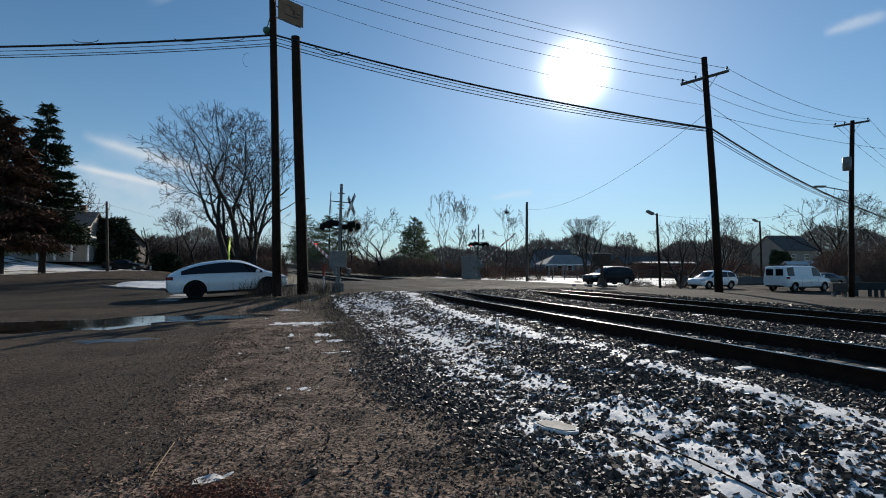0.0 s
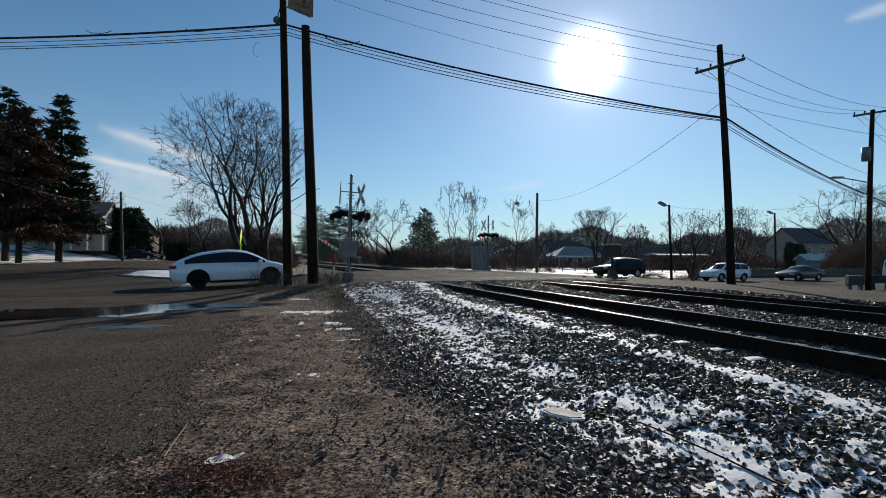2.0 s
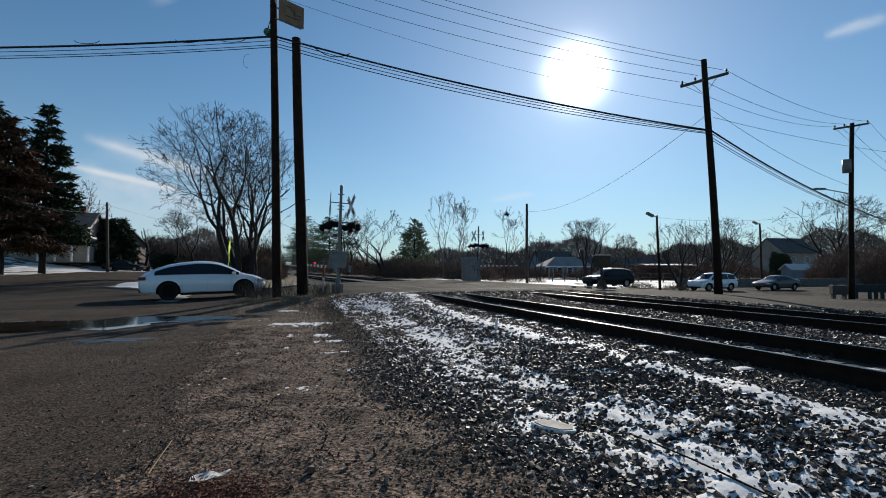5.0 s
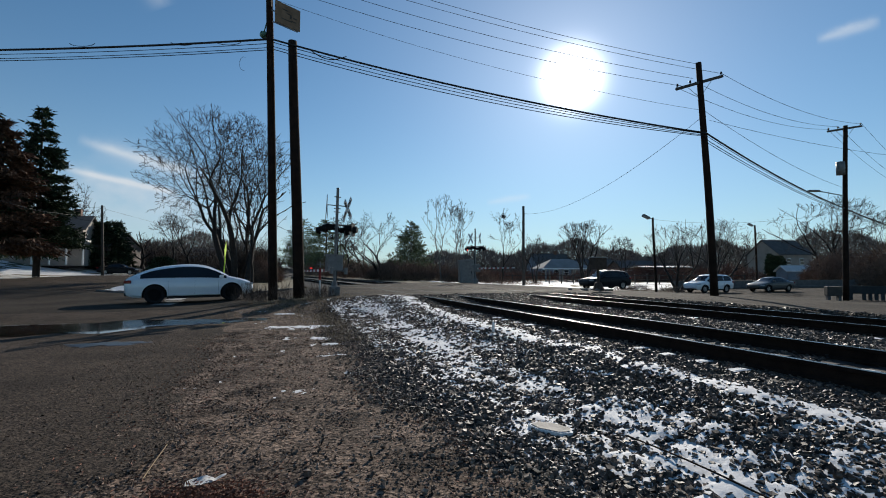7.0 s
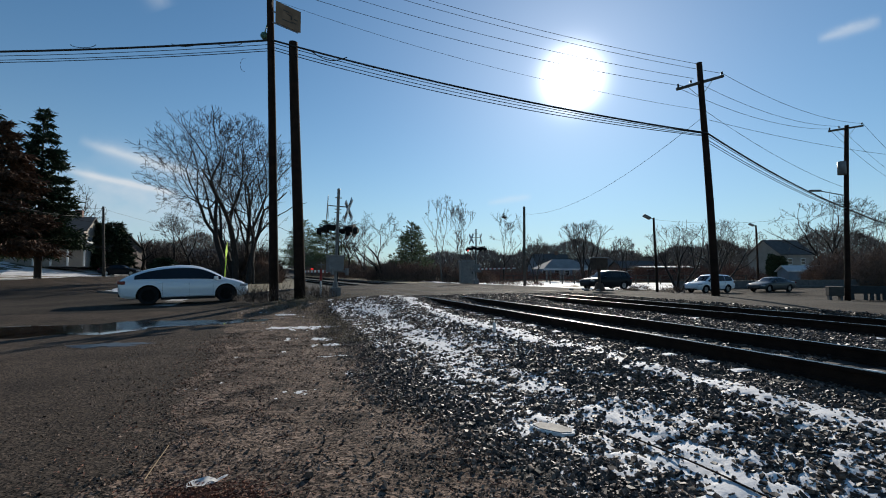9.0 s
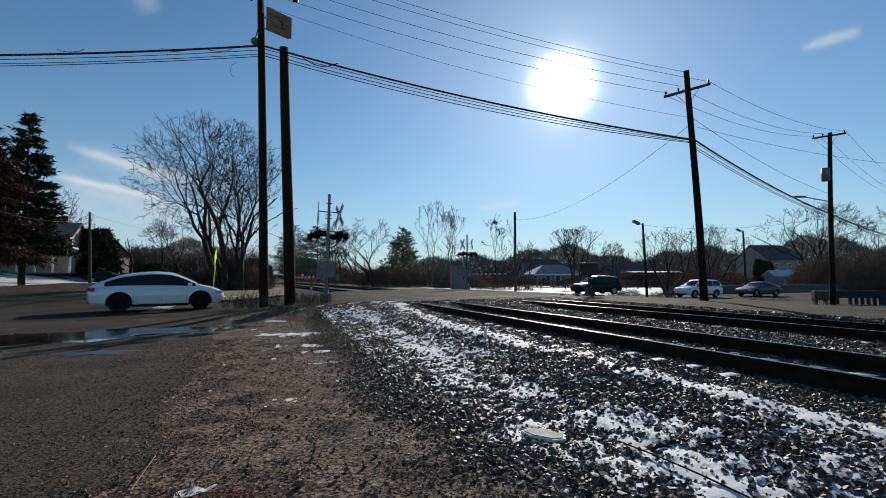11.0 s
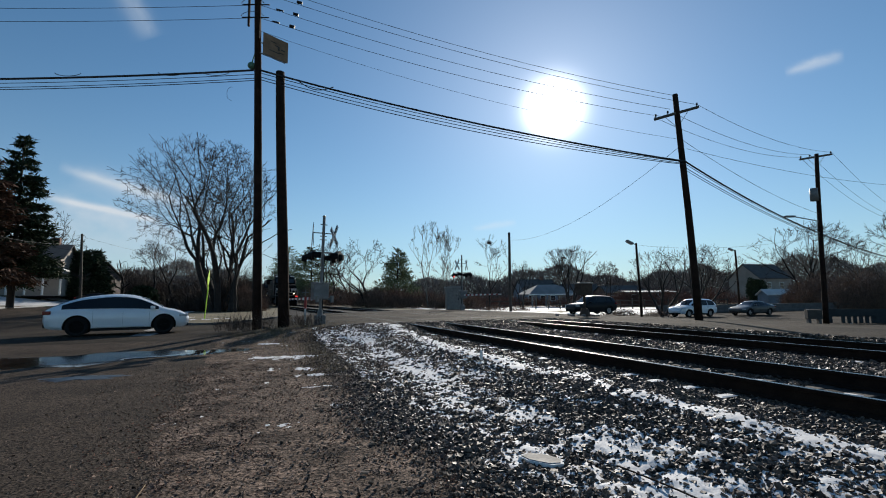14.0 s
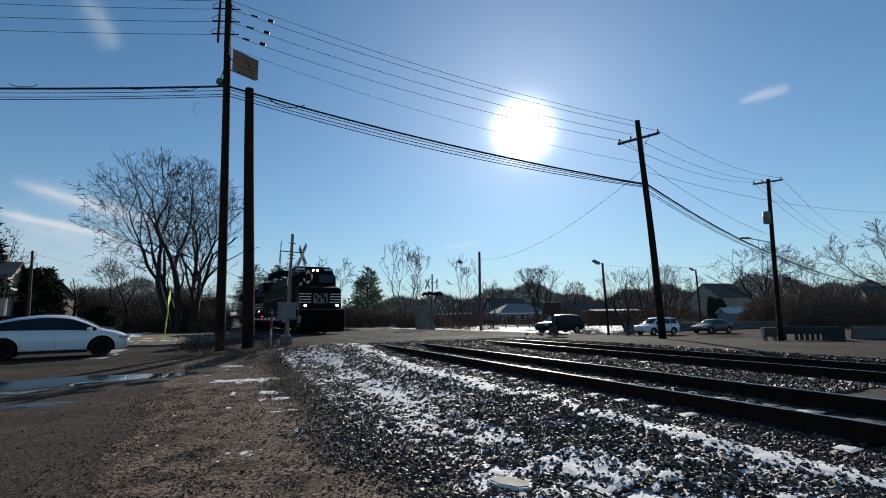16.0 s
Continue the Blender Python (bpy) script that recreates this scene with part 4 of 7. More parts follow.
def relay_cabinet():
    x, y = 2.75, 46.5
    z = gz(x, y)
    t = thing("relay_cabinet", "pale grey metal signal cabinet by the tracks", "cabinet", pose(x, y, z, rz=ROAD_TURN - 14))
    bm = B()
    box(bm, -0.8, 0.8, -0.7, 0.7, 0.1, 2.25, 0.02)
    part("body", bm, CAST, t)
    bm = B()
    prism(bm, [(-0.88, 2.25), (0.88, 2.25), (0.85, 2.34), (0, 2.42), (-0.85, 2.34)], -0.78, 0.78)
    part("roof", bm, STEEL, t)
    bm = B()
    box(bm, -0.5, 0.45, -0.725, -0.7, 0.2, 2.1, 0.01)
    d = part("door", bm, CAST, t)
    bm = B()
    box(bm, 0.3, 0.36, -0.76, -0.72, 1.0, 1.25, 0.01)
    part("handle", bm, BLACK, d)
    bm = B()
    box(bm, -0.76, 0.76, -0.66, 0.66, -0.1, 0.1, 0.02)
    part("plinth", bm, CONCRETE, t)


relay_cabinet()


def junction_stand():
    x, y = 8.5, 24.8
    z = gz(x, y)
    t = thing("signal_stand", "rusty case on a short post by the rails", "signal case", pose(x, y, z, rz=ROAD_TURN))
    bm = B()
    tube(bm, (0, 0, 0), (0, 0, 1.3), 0.09, 0.08, 10)
    part("post", bm, RUST, t)
    bm = B()
    box(bm, -0.38, 0.38, -0.25, 0.25, 1.14, 1.76, 0.03)
    c = part("case", bm, RUST, t)
    bm = B()
    box(bm, -0.42, 0.42, -0.28, 0.28, 1.76, 1.81, 0.01)
    part("case_lid", bm, STEEL, c)
    bm = B()
    bmesh.ops.create_cone(bm, cap_ends=True, segments=9, radius1=0.36, radius2=0.16, depth=0.5, matrix=Matrix.Translation((0, 0, 0.2)))
    part("base", bm, RUST, t)
    rng = np.random.RandomState(5)
    for k in range(9):
        a, r = rng.uniform(0, 6.28), rng.uniform(0.5, 1.5)
        px_, py_ = x + r * math.cos(a), y + 0.6 * r * math.sin(a)
        bm = B()
        bmesh.ops.create_icosphere(bm, subdivisions=1, radius=rng.uniform(0.1, 0.2))
        for v in bm.verts:
            v.co *= rng.uniform(0.7, 1.1)
            v.co.z *= 0.6
        o = part("rock", bm, CONCRETE)
        o.location = (px_, py_, gz(px_, py_) + 0.05)
        tagged(o, "rough grey rock on the asphalt by the rails", "rock", "rocks by the stand")


junction_stand()


def yellow_sign():
    x, y = -14.0, 30.0
    t = thing("warning_sign", "fluorescent yellow green diamond sign on a post", "road sign", pose(x, y, gz(x, y), ry=4, rz=ROAD_TURN))
    bm = B()
    box(bm, -0.03, 0.03, -0.04, 0.04, -0.1, 2.2, 0.005)
    part("post", bm, LIME, t)
    bm = B()
    box(bm, -0.01, 0.01, -0.42, 0.42, -0.42, 0.42, 0.002, Matrix.Translation((-0.04, 0, 2.62)) @ Matrix.Rotation(radians(45), 4, "X"))
    part("panel", bm, LIME, t)


yellow_sign()


# ---- vehicles ----
def carve(bm, cutters):
    """Takes round holes out of a solid; returns a fresh bmesh."""
    me = bpy.data.meshes.new("solid")
    bmesh.ops.recalc_face_normals(bm, faces=bm.faces)
    bm.to_mesh(me)
    bm.free()
    ob = new("solid", me)
    cm = bpy.data.meshes.new("cutter")
    cb = B()
    for (x, z, r, y0, y1) in cutters:
        tube(cb, (x, y0, z), (x, y1, z), r, n=28)
    bmesh.ops.recalc_face_normals(cb, faces=cb.faces)
    cb.to_mesh(cm)
    cb.free()
    co = new("cutter", cm)
    md = ob.modifiers.new("cut", "BOOLEAN")
    md.object, md.operation, md.solver = co, "DIFFERENCE", "EXACT"
    bpy.context.view_layer.update()
    done = bpy.data.meshes.new_from_object(ob.evaluated_get(bpy.context.evaluated_depsgraph_get()))
    out = B()
    out.from_mesh(done)
    for o in (ob, co):
        bpy.data.objects.remove(o)
    for m in (me, cm, done):
        bpy.data.meshes.remove(m)
    return out


def section(row):
    x, zl, zb, zt, hb, ht = row
    zm = zl + (zb - zl) * 0.5
    return [(x, 0, zl), (x, hb * 0.86, zl), (x, hb * 0.965, zl + 0.1), (x, hb, zm), (x, hb * 0.985, zb - 0.06), (x, hb * 0.95, zb),
            (x, ht + (hb * 0.95 - ht) * 0.15, zt - min(0.1, (zt - zb) * 0.35)), (x, ht * 0.82, zt - 0.02 * min(1, (zt - zb) * 4)), (x, ht * 0.4, zt + 0.005), (x, 0, zt + 0.01)]


def wheel(parent, x, y, r, rim_mat, w=0.24):
    """A wheel that turns about its own y."""
    hub = new("wheel")
    hub.parent = parent
    hub.location = (x, y, r)
    bm = B()
    prof = [(r * 0.66, -w / 2), (r * 0.93, -w / 2), (r, -w * 0.32), (r, w * 0.32), (r * 0.93, w / 2), (r * 0.66, w / 2)]
    n = 28
    rings = [[bm.verts.new((a * math.cos(t), b, a * math.sin(t))) for a, b in prof] for t in [2 * math.pi * k / n for k in range(n)]]
    for k in range(n):
        a, b = rings[k], rings[(k + 1) % n]
        for j in range(len(prof)):
            jj = (j + 1) % len(prof)
            bm.faces.new((a[j], a[jj], b[jj], b[j]))
    part("tyre", bm, RUBBER, hub, smooth=True)
    s = 1 if y > 0 else -1
    bm = B()
    bmesh.ops.create_cone(bm, cap_ends=True, segments=24, radius1=r * 0.66, radius2=r * 0.66, depth=0.04, matrix=Matrix.Translation((0, s * w * 0.1, 0)) @ Matrix.Rotation(radians(90), 4, "X"))
    for k in range(5):
        box(bm, 0, r * 0.64, -0.02, 0.02, -0.035, 0.035, 0.006, Matrix.Rotation(2 * math.pi * k / 5, 4, "Y") @ Matrix.Translation((0, s * w * 0.36, 0)))
    tube(bm, (0, s * w * 0.1, 0), (0, s * w * 0.45, 0), 0.07, 0.05, 10)
    part("rim", bm, rim_mat, hub)
    return hub


def car(name, label, rows, wb, r, paint, glass_x, shield, rear, rim_mat, group="", trim=True):
    """Body lofted through cross-sections; wheels at +-wb/2. Faces +x, stands on z = 0."""
    t = thing(name, label, "van" if name == "van" else "car", group=group)
    rows = np.array(rows, float)
    xs = np.concatenate([np.linspace(rows[i, 0], rows[i + 1, 0], 5)[:-1] for i in range(len(rows) - 1)] + [[rows[-1, 0]]])

    def at(x):
        i = int(np.clip(np.searchsorted(rows[:, 0], x) - 1, 0, len(rows) - 2))
        p0, p1, p2, p3 = rows[max(i - 1, 0)], rows[i], rows[i + 1], rows[min(i + 2, len(rows) - 1)]
        u = (x - p1[0]) / (p2[0] - p1[0])
        m1 = (p2 - p0) / max(p2[0] - p0[0], 1e-6) * (p2[0] - p1[0])
        m2 = (p3 - p1) / max(p3[0] - p1[0], 1e-6) * (p2[0] - p1[0])
        v = (2 * u ** 3 - 3 * u ** 2 + 1) * p1 + (u ** 3 - 2 * u ** 2 + u) * m1 + (-2 * u ** 3 + 3 * u ** 2) * p2 + (u ** 3 - u ** 2) * m2
        v[0] = x
        return v

    bm = B()
    rings = []
    for x in xs:
        h = section(at(x))
        rings.append([bm.verts.new(c) for c in h] + [bm.verts.new((a, -b, c)) for a, b, c in h[-2:0:-1]])
    n = len(rings[0])
    for a, b in zip(rings, rings[1:]):
        for j in range(n):
            bm.faces.new((a[j], a[(j + 1) % n], b[(j + 1) % n], b[j]))
    bm.faces.new(rings[0])
    bm.faces.new(rings[-1][::-1])
    hw = rows[:, 4].max()
    cuts = [(sx * wb / 2, r, r + 0.075, sy * (hw - 0.32), sy * (hw + 0.1)) for sx in (-1, 1) for sy in (-1, 1)]
    body = part("body", carve(bm, cuts), paint, t, smooth=False)
    body.data.materials.append(BLACK)
    for p in body.data.polygons:
        p.use_smooth = True
        cs = [body.data.vertices[k].co for k in p.vertices]
        reach = [math.hypot(abs(c.x) - wb / 2, c.z - r) for c in cs]
        if max(reach) < r + 0.08 and min(abs(c.y) for c in cs) > hw - 0.33 and (min(reach) > r + 0.07 or max(abs(c.y) for c in cs) < hw - 0.31):
            p.material_index = 1
    try:
        body.data.set_sharp_from_angle(angle=radians(35))
    except AttributeError:
        pass

    def glaze(name_, x0, x1, pick, k=16, parent=body):
        """A pane that follows the body, a little proud of it. pick(section) gives its lower to upper points."""
        bm_ = B()
        g = []
        for x in np.linspace(x0, x1, k):
            g.append([bm_.verts.new(c) for c in pick(section(at(x)))])
        for a, b in zip(g, g[1:]):
            for j in range(len(a) - 1):
                bm_.faces.new((a[j], a[j + 1], b[j + 1], b[j]))
        return part(name_, bm_, GLASS, parent, smooth=True)

    for sy in (1, -1):
        def side(sec, sy=sy):
            a, b = Vector(sec[5]), Vector(sec[6])
            o = Vector((0, 0.012, 0.006))
            pts = [a.lerp(b, f) + o for f in (0.08, 0.35, 0.65, 0.95)]
            return [(c.x, sy * c.y, c.z) for c in pts]
        for x0, x1 in glass_x:
            glaze("side_window", x0, x1, side, 16, t)

    def over(sec):
        c = [Vector(sec[6]) * 1.0, Vector(sec[7]), Vector(sec[8]), Vector(sec[9])]
        h = [(v.x, v.y * 0.94, v.z + 0.012) for v in c]
        return h + [(x, -y, z) for x, y, z in h[-2::-1]]

    glaze("windscreen", *shield, over, 10, t)
    if rear:
        glaze("rear_window", *rear, over, 8, t)
    wheels = [wheel(t, sx * wb / 2, sy * (hw - 0.15), r, rim_mat) for sx in (1, -1) for sy in (1, -1)]
    # lamps, mirrors, sills, handles
    fx, bx = rows[-1, 0], rows[0, 0]
    fs, bs = at(fx - 0.22), at(bx + 0.1)
    for sy in (1, -1):
        bm = B()
        box(bm, -0.2, 0.16, -0.16, 0.16, -0.05, 0.06, 0.03, Matrix.Translation((fx - 0.24, sy * (fs[4] * 0.86), fs[2] - 0.07)) @ Matrix.Rotation(radians(-25 * sy), 4, "Z"))
        part("headlight", bm, LAMP_CLEAR, t)
        bm = B()
        box(bm, -0.1, 0.16, -0.16, 0.12, -0.07, 0.07, 0.02, Matrix.Translation((bx + 0.15, sy * (bs[4] * 0.9), bs[2] - 0.05)) @ Matrix.Rotation(radians(20 * sy), 4, "Z"))
        part("tail_light", bm, TAIL, t)
        mx = shield[1] - 0.38
        ms = at(mx)
        bm = B()
        box(bm, -0.09, 0.09, -0.1, 0.1, -0.07, 0.08, 0.04, Matrix.Translation((mx, sy * (ms[4] + 0.08), ms[2] + 0.08)))
        tube(bm, (mx, sy * ms[4] * 0.93, ms[2] + 0.02), (mx, sy * (ms[4] + 0.06), ms[2] + 0.05), 0.02, n=6)
        part("wing_mirror", bm, paint, t)
        bm = B()
        zl = at(0)[1]
        box(bm, -wb / 2 + r + 0.06, wb / 2 - r - 0.06, sy * hw * 0.9 - 0.03, sy * hw * 0.9 + 0.05 * 1, zl - 0.04, zl + 0.09, 0.01)
        part("sill", bm, BLACK, t)
        for hx in (-0.05, -1.0):
            s_ = at(hx)
            bm = B()
            box(bm, hx - 0.1, hx + 0.1, sy * s_[4] * 0.985 - 0.012, sy * s_[4] * 0.985 + 0.012, s_[2] - 0.16, s_[2] - 0.13, 0.005)
            part("door_handle", bm, paint, t)
        for sx in (0.95, 0.02, -0.98):
            bm = B()
            s_ = at(sx)
            box(bm, sx - 0.002, sx + 0.002, sy * s_[4] - 0.006, sy * s_[4] + 0.0015, s_[1] + 0.12, s_[2] - 0.08, 0)
            part("door_seam", bm, BLACK, t)
    for ex, a in ((fx - 0.08, fs), (bx + 0.06, bs)):
        bm = B()
        box(bm, ex - 0.06, ex + 0.06, -a[4] * 0.75, a[4] * 0.75, a[1] + 0.0, a[1] + 0.14, 0.03)
        part("lower_bumper", bm, BLACK, t)
        bm = B()
        sgn = 1 if ex > 0 else -1
        box(bm, ex + sgn * 0.05, ex + sgn * 0.075, -0.26, 0.26, a[1] + 0.2, a[1] + 0.31, 0)
        part("plate", bm, WHITE, t)
    return t, wheels


# x, underside, belt, top, half width at belt, half width at top
CROSSOVER = [(-2.58, 0.48, 0.94, 0.99, 0.70, 0.66), (-2.48, 0.36, 1.00, 1.10, 0.88, 0.70), (-2.1, 0.28, 1.05, 1.30, 0.97, 0.68), (-1.5, 0.25, 1.06, 1.52, 1.0, 0.68),
             (-0.8, 0.24, 1.05, 1.64, 1.0, 0.69), (-0.15, 0.24, 1.04, 1.68, 1.0, 0.70), (0.5, 0.24, 1.03, 1.60, 1.0, 0.70), (1.05, 0.24, 1.02, 1.36, 1.0, 0.74),
             (1.5, 0.24, 1.00, 1.11, 0.99, 0.80), (1.95, 0.25, 0.91, 1.00, 0.96, 0.76), (2.28, 0.3, 0.80, 0.86, 0.86, 0.7), (2.44, 0.4, 0.64, 0.70, 0.68, 0.58)]
SUV = [(-2.3, 0.5, 0.95, 1.05, 0.78, 0.66), (-2.22, 0.35, 1.02, 1.30, 0.88, 0.66), (-1.9, 0.3, 1.05, 1.58, 0.92, 0.66), (-1.2, 0.26, 1.04, 1.68, 0.93, 0.67), (-0.2, 0.26, 1.02, 1.70, 0.93, 0.68),
       (0.35, 0.26, 1.01, 1.60, 0.93, 0.68), (0.95, 0.26, 1.0, 1.22, 0.93, 0.72), (1.25, 0.26, 0.98, 1.06, 0.92, 0.76), (1.75, 0.28, 0.92, 0.99, 0.9, 0.72), (2.1, 0.32, 0.82, 0.88, 0.82, 0.66), (2.22, 0.42, 0.66, 0.72, 0.7, 0.58)]
SEDAN = [(-2.4, 0.5, 0.85, 0.92, 0.72, 0.6), (-2.3, 0.34, 0.92, 1.02, 0.84, 0.64), (-1.75, 0.26, 0.95, 1.10, 0.9, 0.64), (-1.1, 0.24, 0.95, 1.34, 0.91, 0.6), (-0.3, 0.24, 0.94, 1.44, 0.91, 0.6),
         (0.35, 0.24, 0.93, 1.36, 0.91, 0.61), (0.95, 0.24, 0.92, 1.06, 0.91, 0.68), (1.3, 0.24, 0.88, 0.95, 0.9, 0.7), (1.9, 0.27, 0.78, 0.84, 0.86, 0.66), (2.2, 0.32, 0.68, 0.73, 0.78, 0.6), (2.36, 0.42, 0.58, 0.62, 0.64, 0.5)]
VAN = [(-2.72, 0.5, 1.1, 1.95, 0.94, 0.74), (-2.66, 0.42, 1.18, 2.05, 0.98, 0.78), (-2.2, 0.36, 1.2, 2.1, 1.0, 0.8), (-1.0, 0.34, 1.2, 2.12, 1.0, 0.8), (0.5, 0.34, 1.2, 2.1, 1.0, 0.8),
       (1.0, 0.34, 1.2, 2.02, 1.0, 0.78), (1.45, 0.34, 1.18, 1.62, 1.0, 0.78), (1.78, 0.34, 1.14, 1.24, 0.99, 0.8), (2.2, 0.36, 1.06, 1.12, 0.96, 0.78), (2.55, 0.4, 0.94, 0.99, 0.9, 0.72), (2.66, 0.48, 0.8, 0.84, 0.82, 0.66)]
white_car, white_wheels = car("car", "white electric crossover car with dark windows", CROSSOVER, 2.965, 0.385, CAR_WHITE, [(-2.0, -0.78), (-0.78, 0.2), (0.2, 1.28)], (0.62, 1.44), (-2.3, -1.75), RIM, "cars")
dark_suv, _ = car("car", "dark blue sport utility car waiting at the crossing", SUV, 2.7, 0.36, CAR_DARK, [(-1.95, -1.05), (-1.0, -0.1), (-0.05, 0.95)], (0.42, 1.16), (-2.25, -2.0), RIM_SILVER, "cars")
white_suv, _ = car("car", "white compact sport utility car waiting in the queue", SUV, 2.67, 0.35, CAR_WHITE, [(-1.95, -1.05), (-1.0, -0.1), (-0.05, 0.95)], (0.42, 1.16), (-2.25, -2.0), RIM_SILVER, "cars")
sedan, sedan_wheels = car("car", "grey green sedan rolling up behind the queue", SEDAN, 2.75, 0.33, CAR_TEAL, [(-1.6, -0.85), (-0.8, 0.0), (0.05, 0.95)], (0.42, 1.16), (-1.7, -1.0), RIM_SILVER, "cars")
van, van_wheels = car("van", "white panel van with a roof rack driving away", VAN, 3.5, 0.37, CAR_WHITE, [(-2.5, -1.75), (0.35, 1.3)], (1.05, 1.72), None, RIM_SILVER, "cars")
for sy in (-0.4, 0.4):
    bm = B()
    box(bm, -2.745, -2.70, sy - 0.3, sy + 0.3, 1.3, 1.85, 0.03)
    part("rear_window", bm, GLASS, van)
for x in (-2.2, -1.4, -0.6, 0.2):
    bm = B()
    box(bm, x - 0.02, x + 0.02, -0.7, 0.7, 2.12, 2.2, 0.005)
    part("roof_rack_bar", bm, BLACK, van)
parked, _ = car("car", "dark sedan parked in front of a house", SEDAN, 2.75, 0.33, CAR_DARK, [(-1.6, -0.85), (-0.8, 0.0), (0.05, 0.95)], (0.42, 1.16), (-1.7, -1.0), RIM_SILVER, "cars")
parked.matrix_basis = pose(-41.5, 60.5, gz(-41.5, 60.5) + 0.02, rz=15)
for ob, p, s in ((dark_suv, 27.6, 34.9), (white_suv, 37.9, 33.1)):
    ob.matrix_basis = pose(*xy(p, s), float(road_z(p)) + 0.015, rz=ROAD_TURN + 180)


# ---- the train ----
def locomotive(label):
    t = thing("locomotive", label, "locomotive", group="train")
    W = 1.55

    def bx(name, *a, mat_=LOCO, bev=0.03, parent=t, lab=""):
        bm = B()
        box(bm, *a, bev)
        return part(name, bm, mat_, parent, lab)

    bx("underframe", -11.0, 10.6, -W, W, 1.25, 1.6, mat_=LOCO_UNDER)
    bx("fuel_tank", -3.2, 3.2, -1.35, 1.35, 0.3, 1.25, mat_=LOCO_UNDER, bev=0.15)
    bm = B()
    prism(bm, [(10.45, 1.6), (10.95, 1.45), (11.15, 0.35), (10.9, 0.12), (10.5, 0.12), (10.3, 1.25)], -1.42, 1.42)
    pil = part("pilot", bm, LOCO_UNDER, t)
    bm = B()
    box(bm, 11.0, 11.5, -0.16, 0.16, 0.72, 1.02, 0.05)
    part("coupler", bm, LOCO_UNDER, pil)
    bm = B()
    prism(bm, [(8.75, 1.6), (10.35, 1.6), (10.4, 2.55), (10.2, 3.05), (8.75, 3.3)], -1.42, 1.42)
    bmesh.ops.bevel(bm, geom=bm.edges[:], offset=0.08, segments=2, affect="EDGES")
    nose = part("nose", bm, LOCO, t)
    bm = B()
    prism(bm, [(6.6, 1.6), (8.85, 1.6), (8.85, 3.2), (8.6, 4.3), (8.1, 4.68), (6.6, 4.68)], -W, W)
    for v in bm.verts:
        if v.co.z > 3.9:
            v.co.y *= 0.84
    bmesh.ops.bevel(bm, geom=bm.edges[:], offset=0.1, segments=2, affect="EDGES")
    cab = part("cab", bm, LOCO, t)
    for sy in (-1, 1):
        bm = B()
        box(bm, 0, 0.03, sy * 0.75 - 0.52, sy * 0.75 + 0.52, 0, 0.62, 0.02, Matrix.Translation((8.82, 0, 3.48)) @ Matrix.Rotation(radians(-12.5), 4, "Y"))
        part("windscreen", bm, PANE, cab)
        bm = B()
        box(bm, 6.95, 8.35, sy * W - 0.015, sy * W + 0.015, 3.3, 4.05, 0.02)
        part("side_window", bm, PANE, cab)
        bx("number_board", 8.36, 8.5, sy * 1.0 - 0.3, sy * 1.0 + 0.3, 4.32, 4.52, mat_=WHITE, bev=0.01, parent=cab)
    bx("headlight_case", 8.3, 8.68, -0.32, 0.32, 4.22, 4.5, bev=0.04, parent=cab)
    for sy in (-0.15, 0.15):
        bm = B()
        tube(bm, (8.62, sy, 4.36), (8.72, sy, 4.36), 0.08, n=14)
        part("headlight", bm, HEADLIGHT, cab, "lit warm headlight")
    for sy in (-1.05, 1.05):
        bm = B()
        tube(bm, (10.55, sy, 1.85), (10.72, sy, 1.85), 0.075, n=14)
        part("ditch_light", bm, DITCH, nose, "lit warm ditch light")
        bx("ditch_light_case", 10.4, 10.57, sy - 0.14, sy + 0.14, 1.7, 2.0, bev=0.03, parent=nose)
    # white bands across the nose, broken by a plain pale emblem
    for z in (2.08, 2.26, 2.44, 2.62):
        for y0, y1 in ((-1.4, -0.62), (0.62, 1.4)):
            bx("white_band", 10.36, 10.42, y0, y1, z - 0.03, z + 0.03, mat_=WHITE, bev=0.005, parent=nose)
    bx("emblem", 10.37, 10.425, -0.46, 0.46, 2.0, 2.66, mat_=CAST, bev=0.01, parent=nose, lab="plain pale nose emblem")
    for sy, z, a, hh in ((-0.3, 2.42, 25, 0.16), (-0.1, 2.2, -20, 0.14), (0.12, 2.46, 15, 0.15), (0.3, 2.25, 8, 0.22), (0.02, 2.58, 80, 0.2)):
        bm = B()
        box(bm, 10.41, 10.435, -0.06, 0.06, -hh, hh, 0.01, Matrix.Translation((0, sy, z)) @ Matrix.Rotation(radians(a), 4, "X"))
        part("emblem_mark", bm, LOCO, nose)
    bx("white_step_edge", 10.5, 10.98, -W, W, 1.58, 1.61, mat_=CAST, bev=0.005, parent=nose)
    # long hood, with doors, flared radiators, stacks
    bx("long_hood", -9.6, 6.6, -0.98, 0.98, 1.6, 4.2, bev=0.06)
    bm = B()
    prism(bm, [(-10.2, 3.7), (-10.0, 4.55), (-6.4, 4.55), (-6.2, 3.7)], -1.5, 1.5)
    part("radiator", bm, LOCO, t)
    for i in range(13):
        for sy in (-1, 1):
            bx("hood_door", -6 + i * 0.92, -6 + i * 0.92 + 0.84, sy * 0.985 - 0.02, sy * 0.985 + 0.02, 1.75, 3.6, bev=0.01)
    for x0, x1 in ((-5, -2), (-1.5, 1.5), (2.0, 4.2)):
        bx("roof_hatch", x0, x1, -0.6, 0.6, 4.3, 4.5, bev=0.04)
    bx("exhaust_stack", 0.2, 0.9, -0.35, 0.35, 4.5, 4.72, bev=0.03)
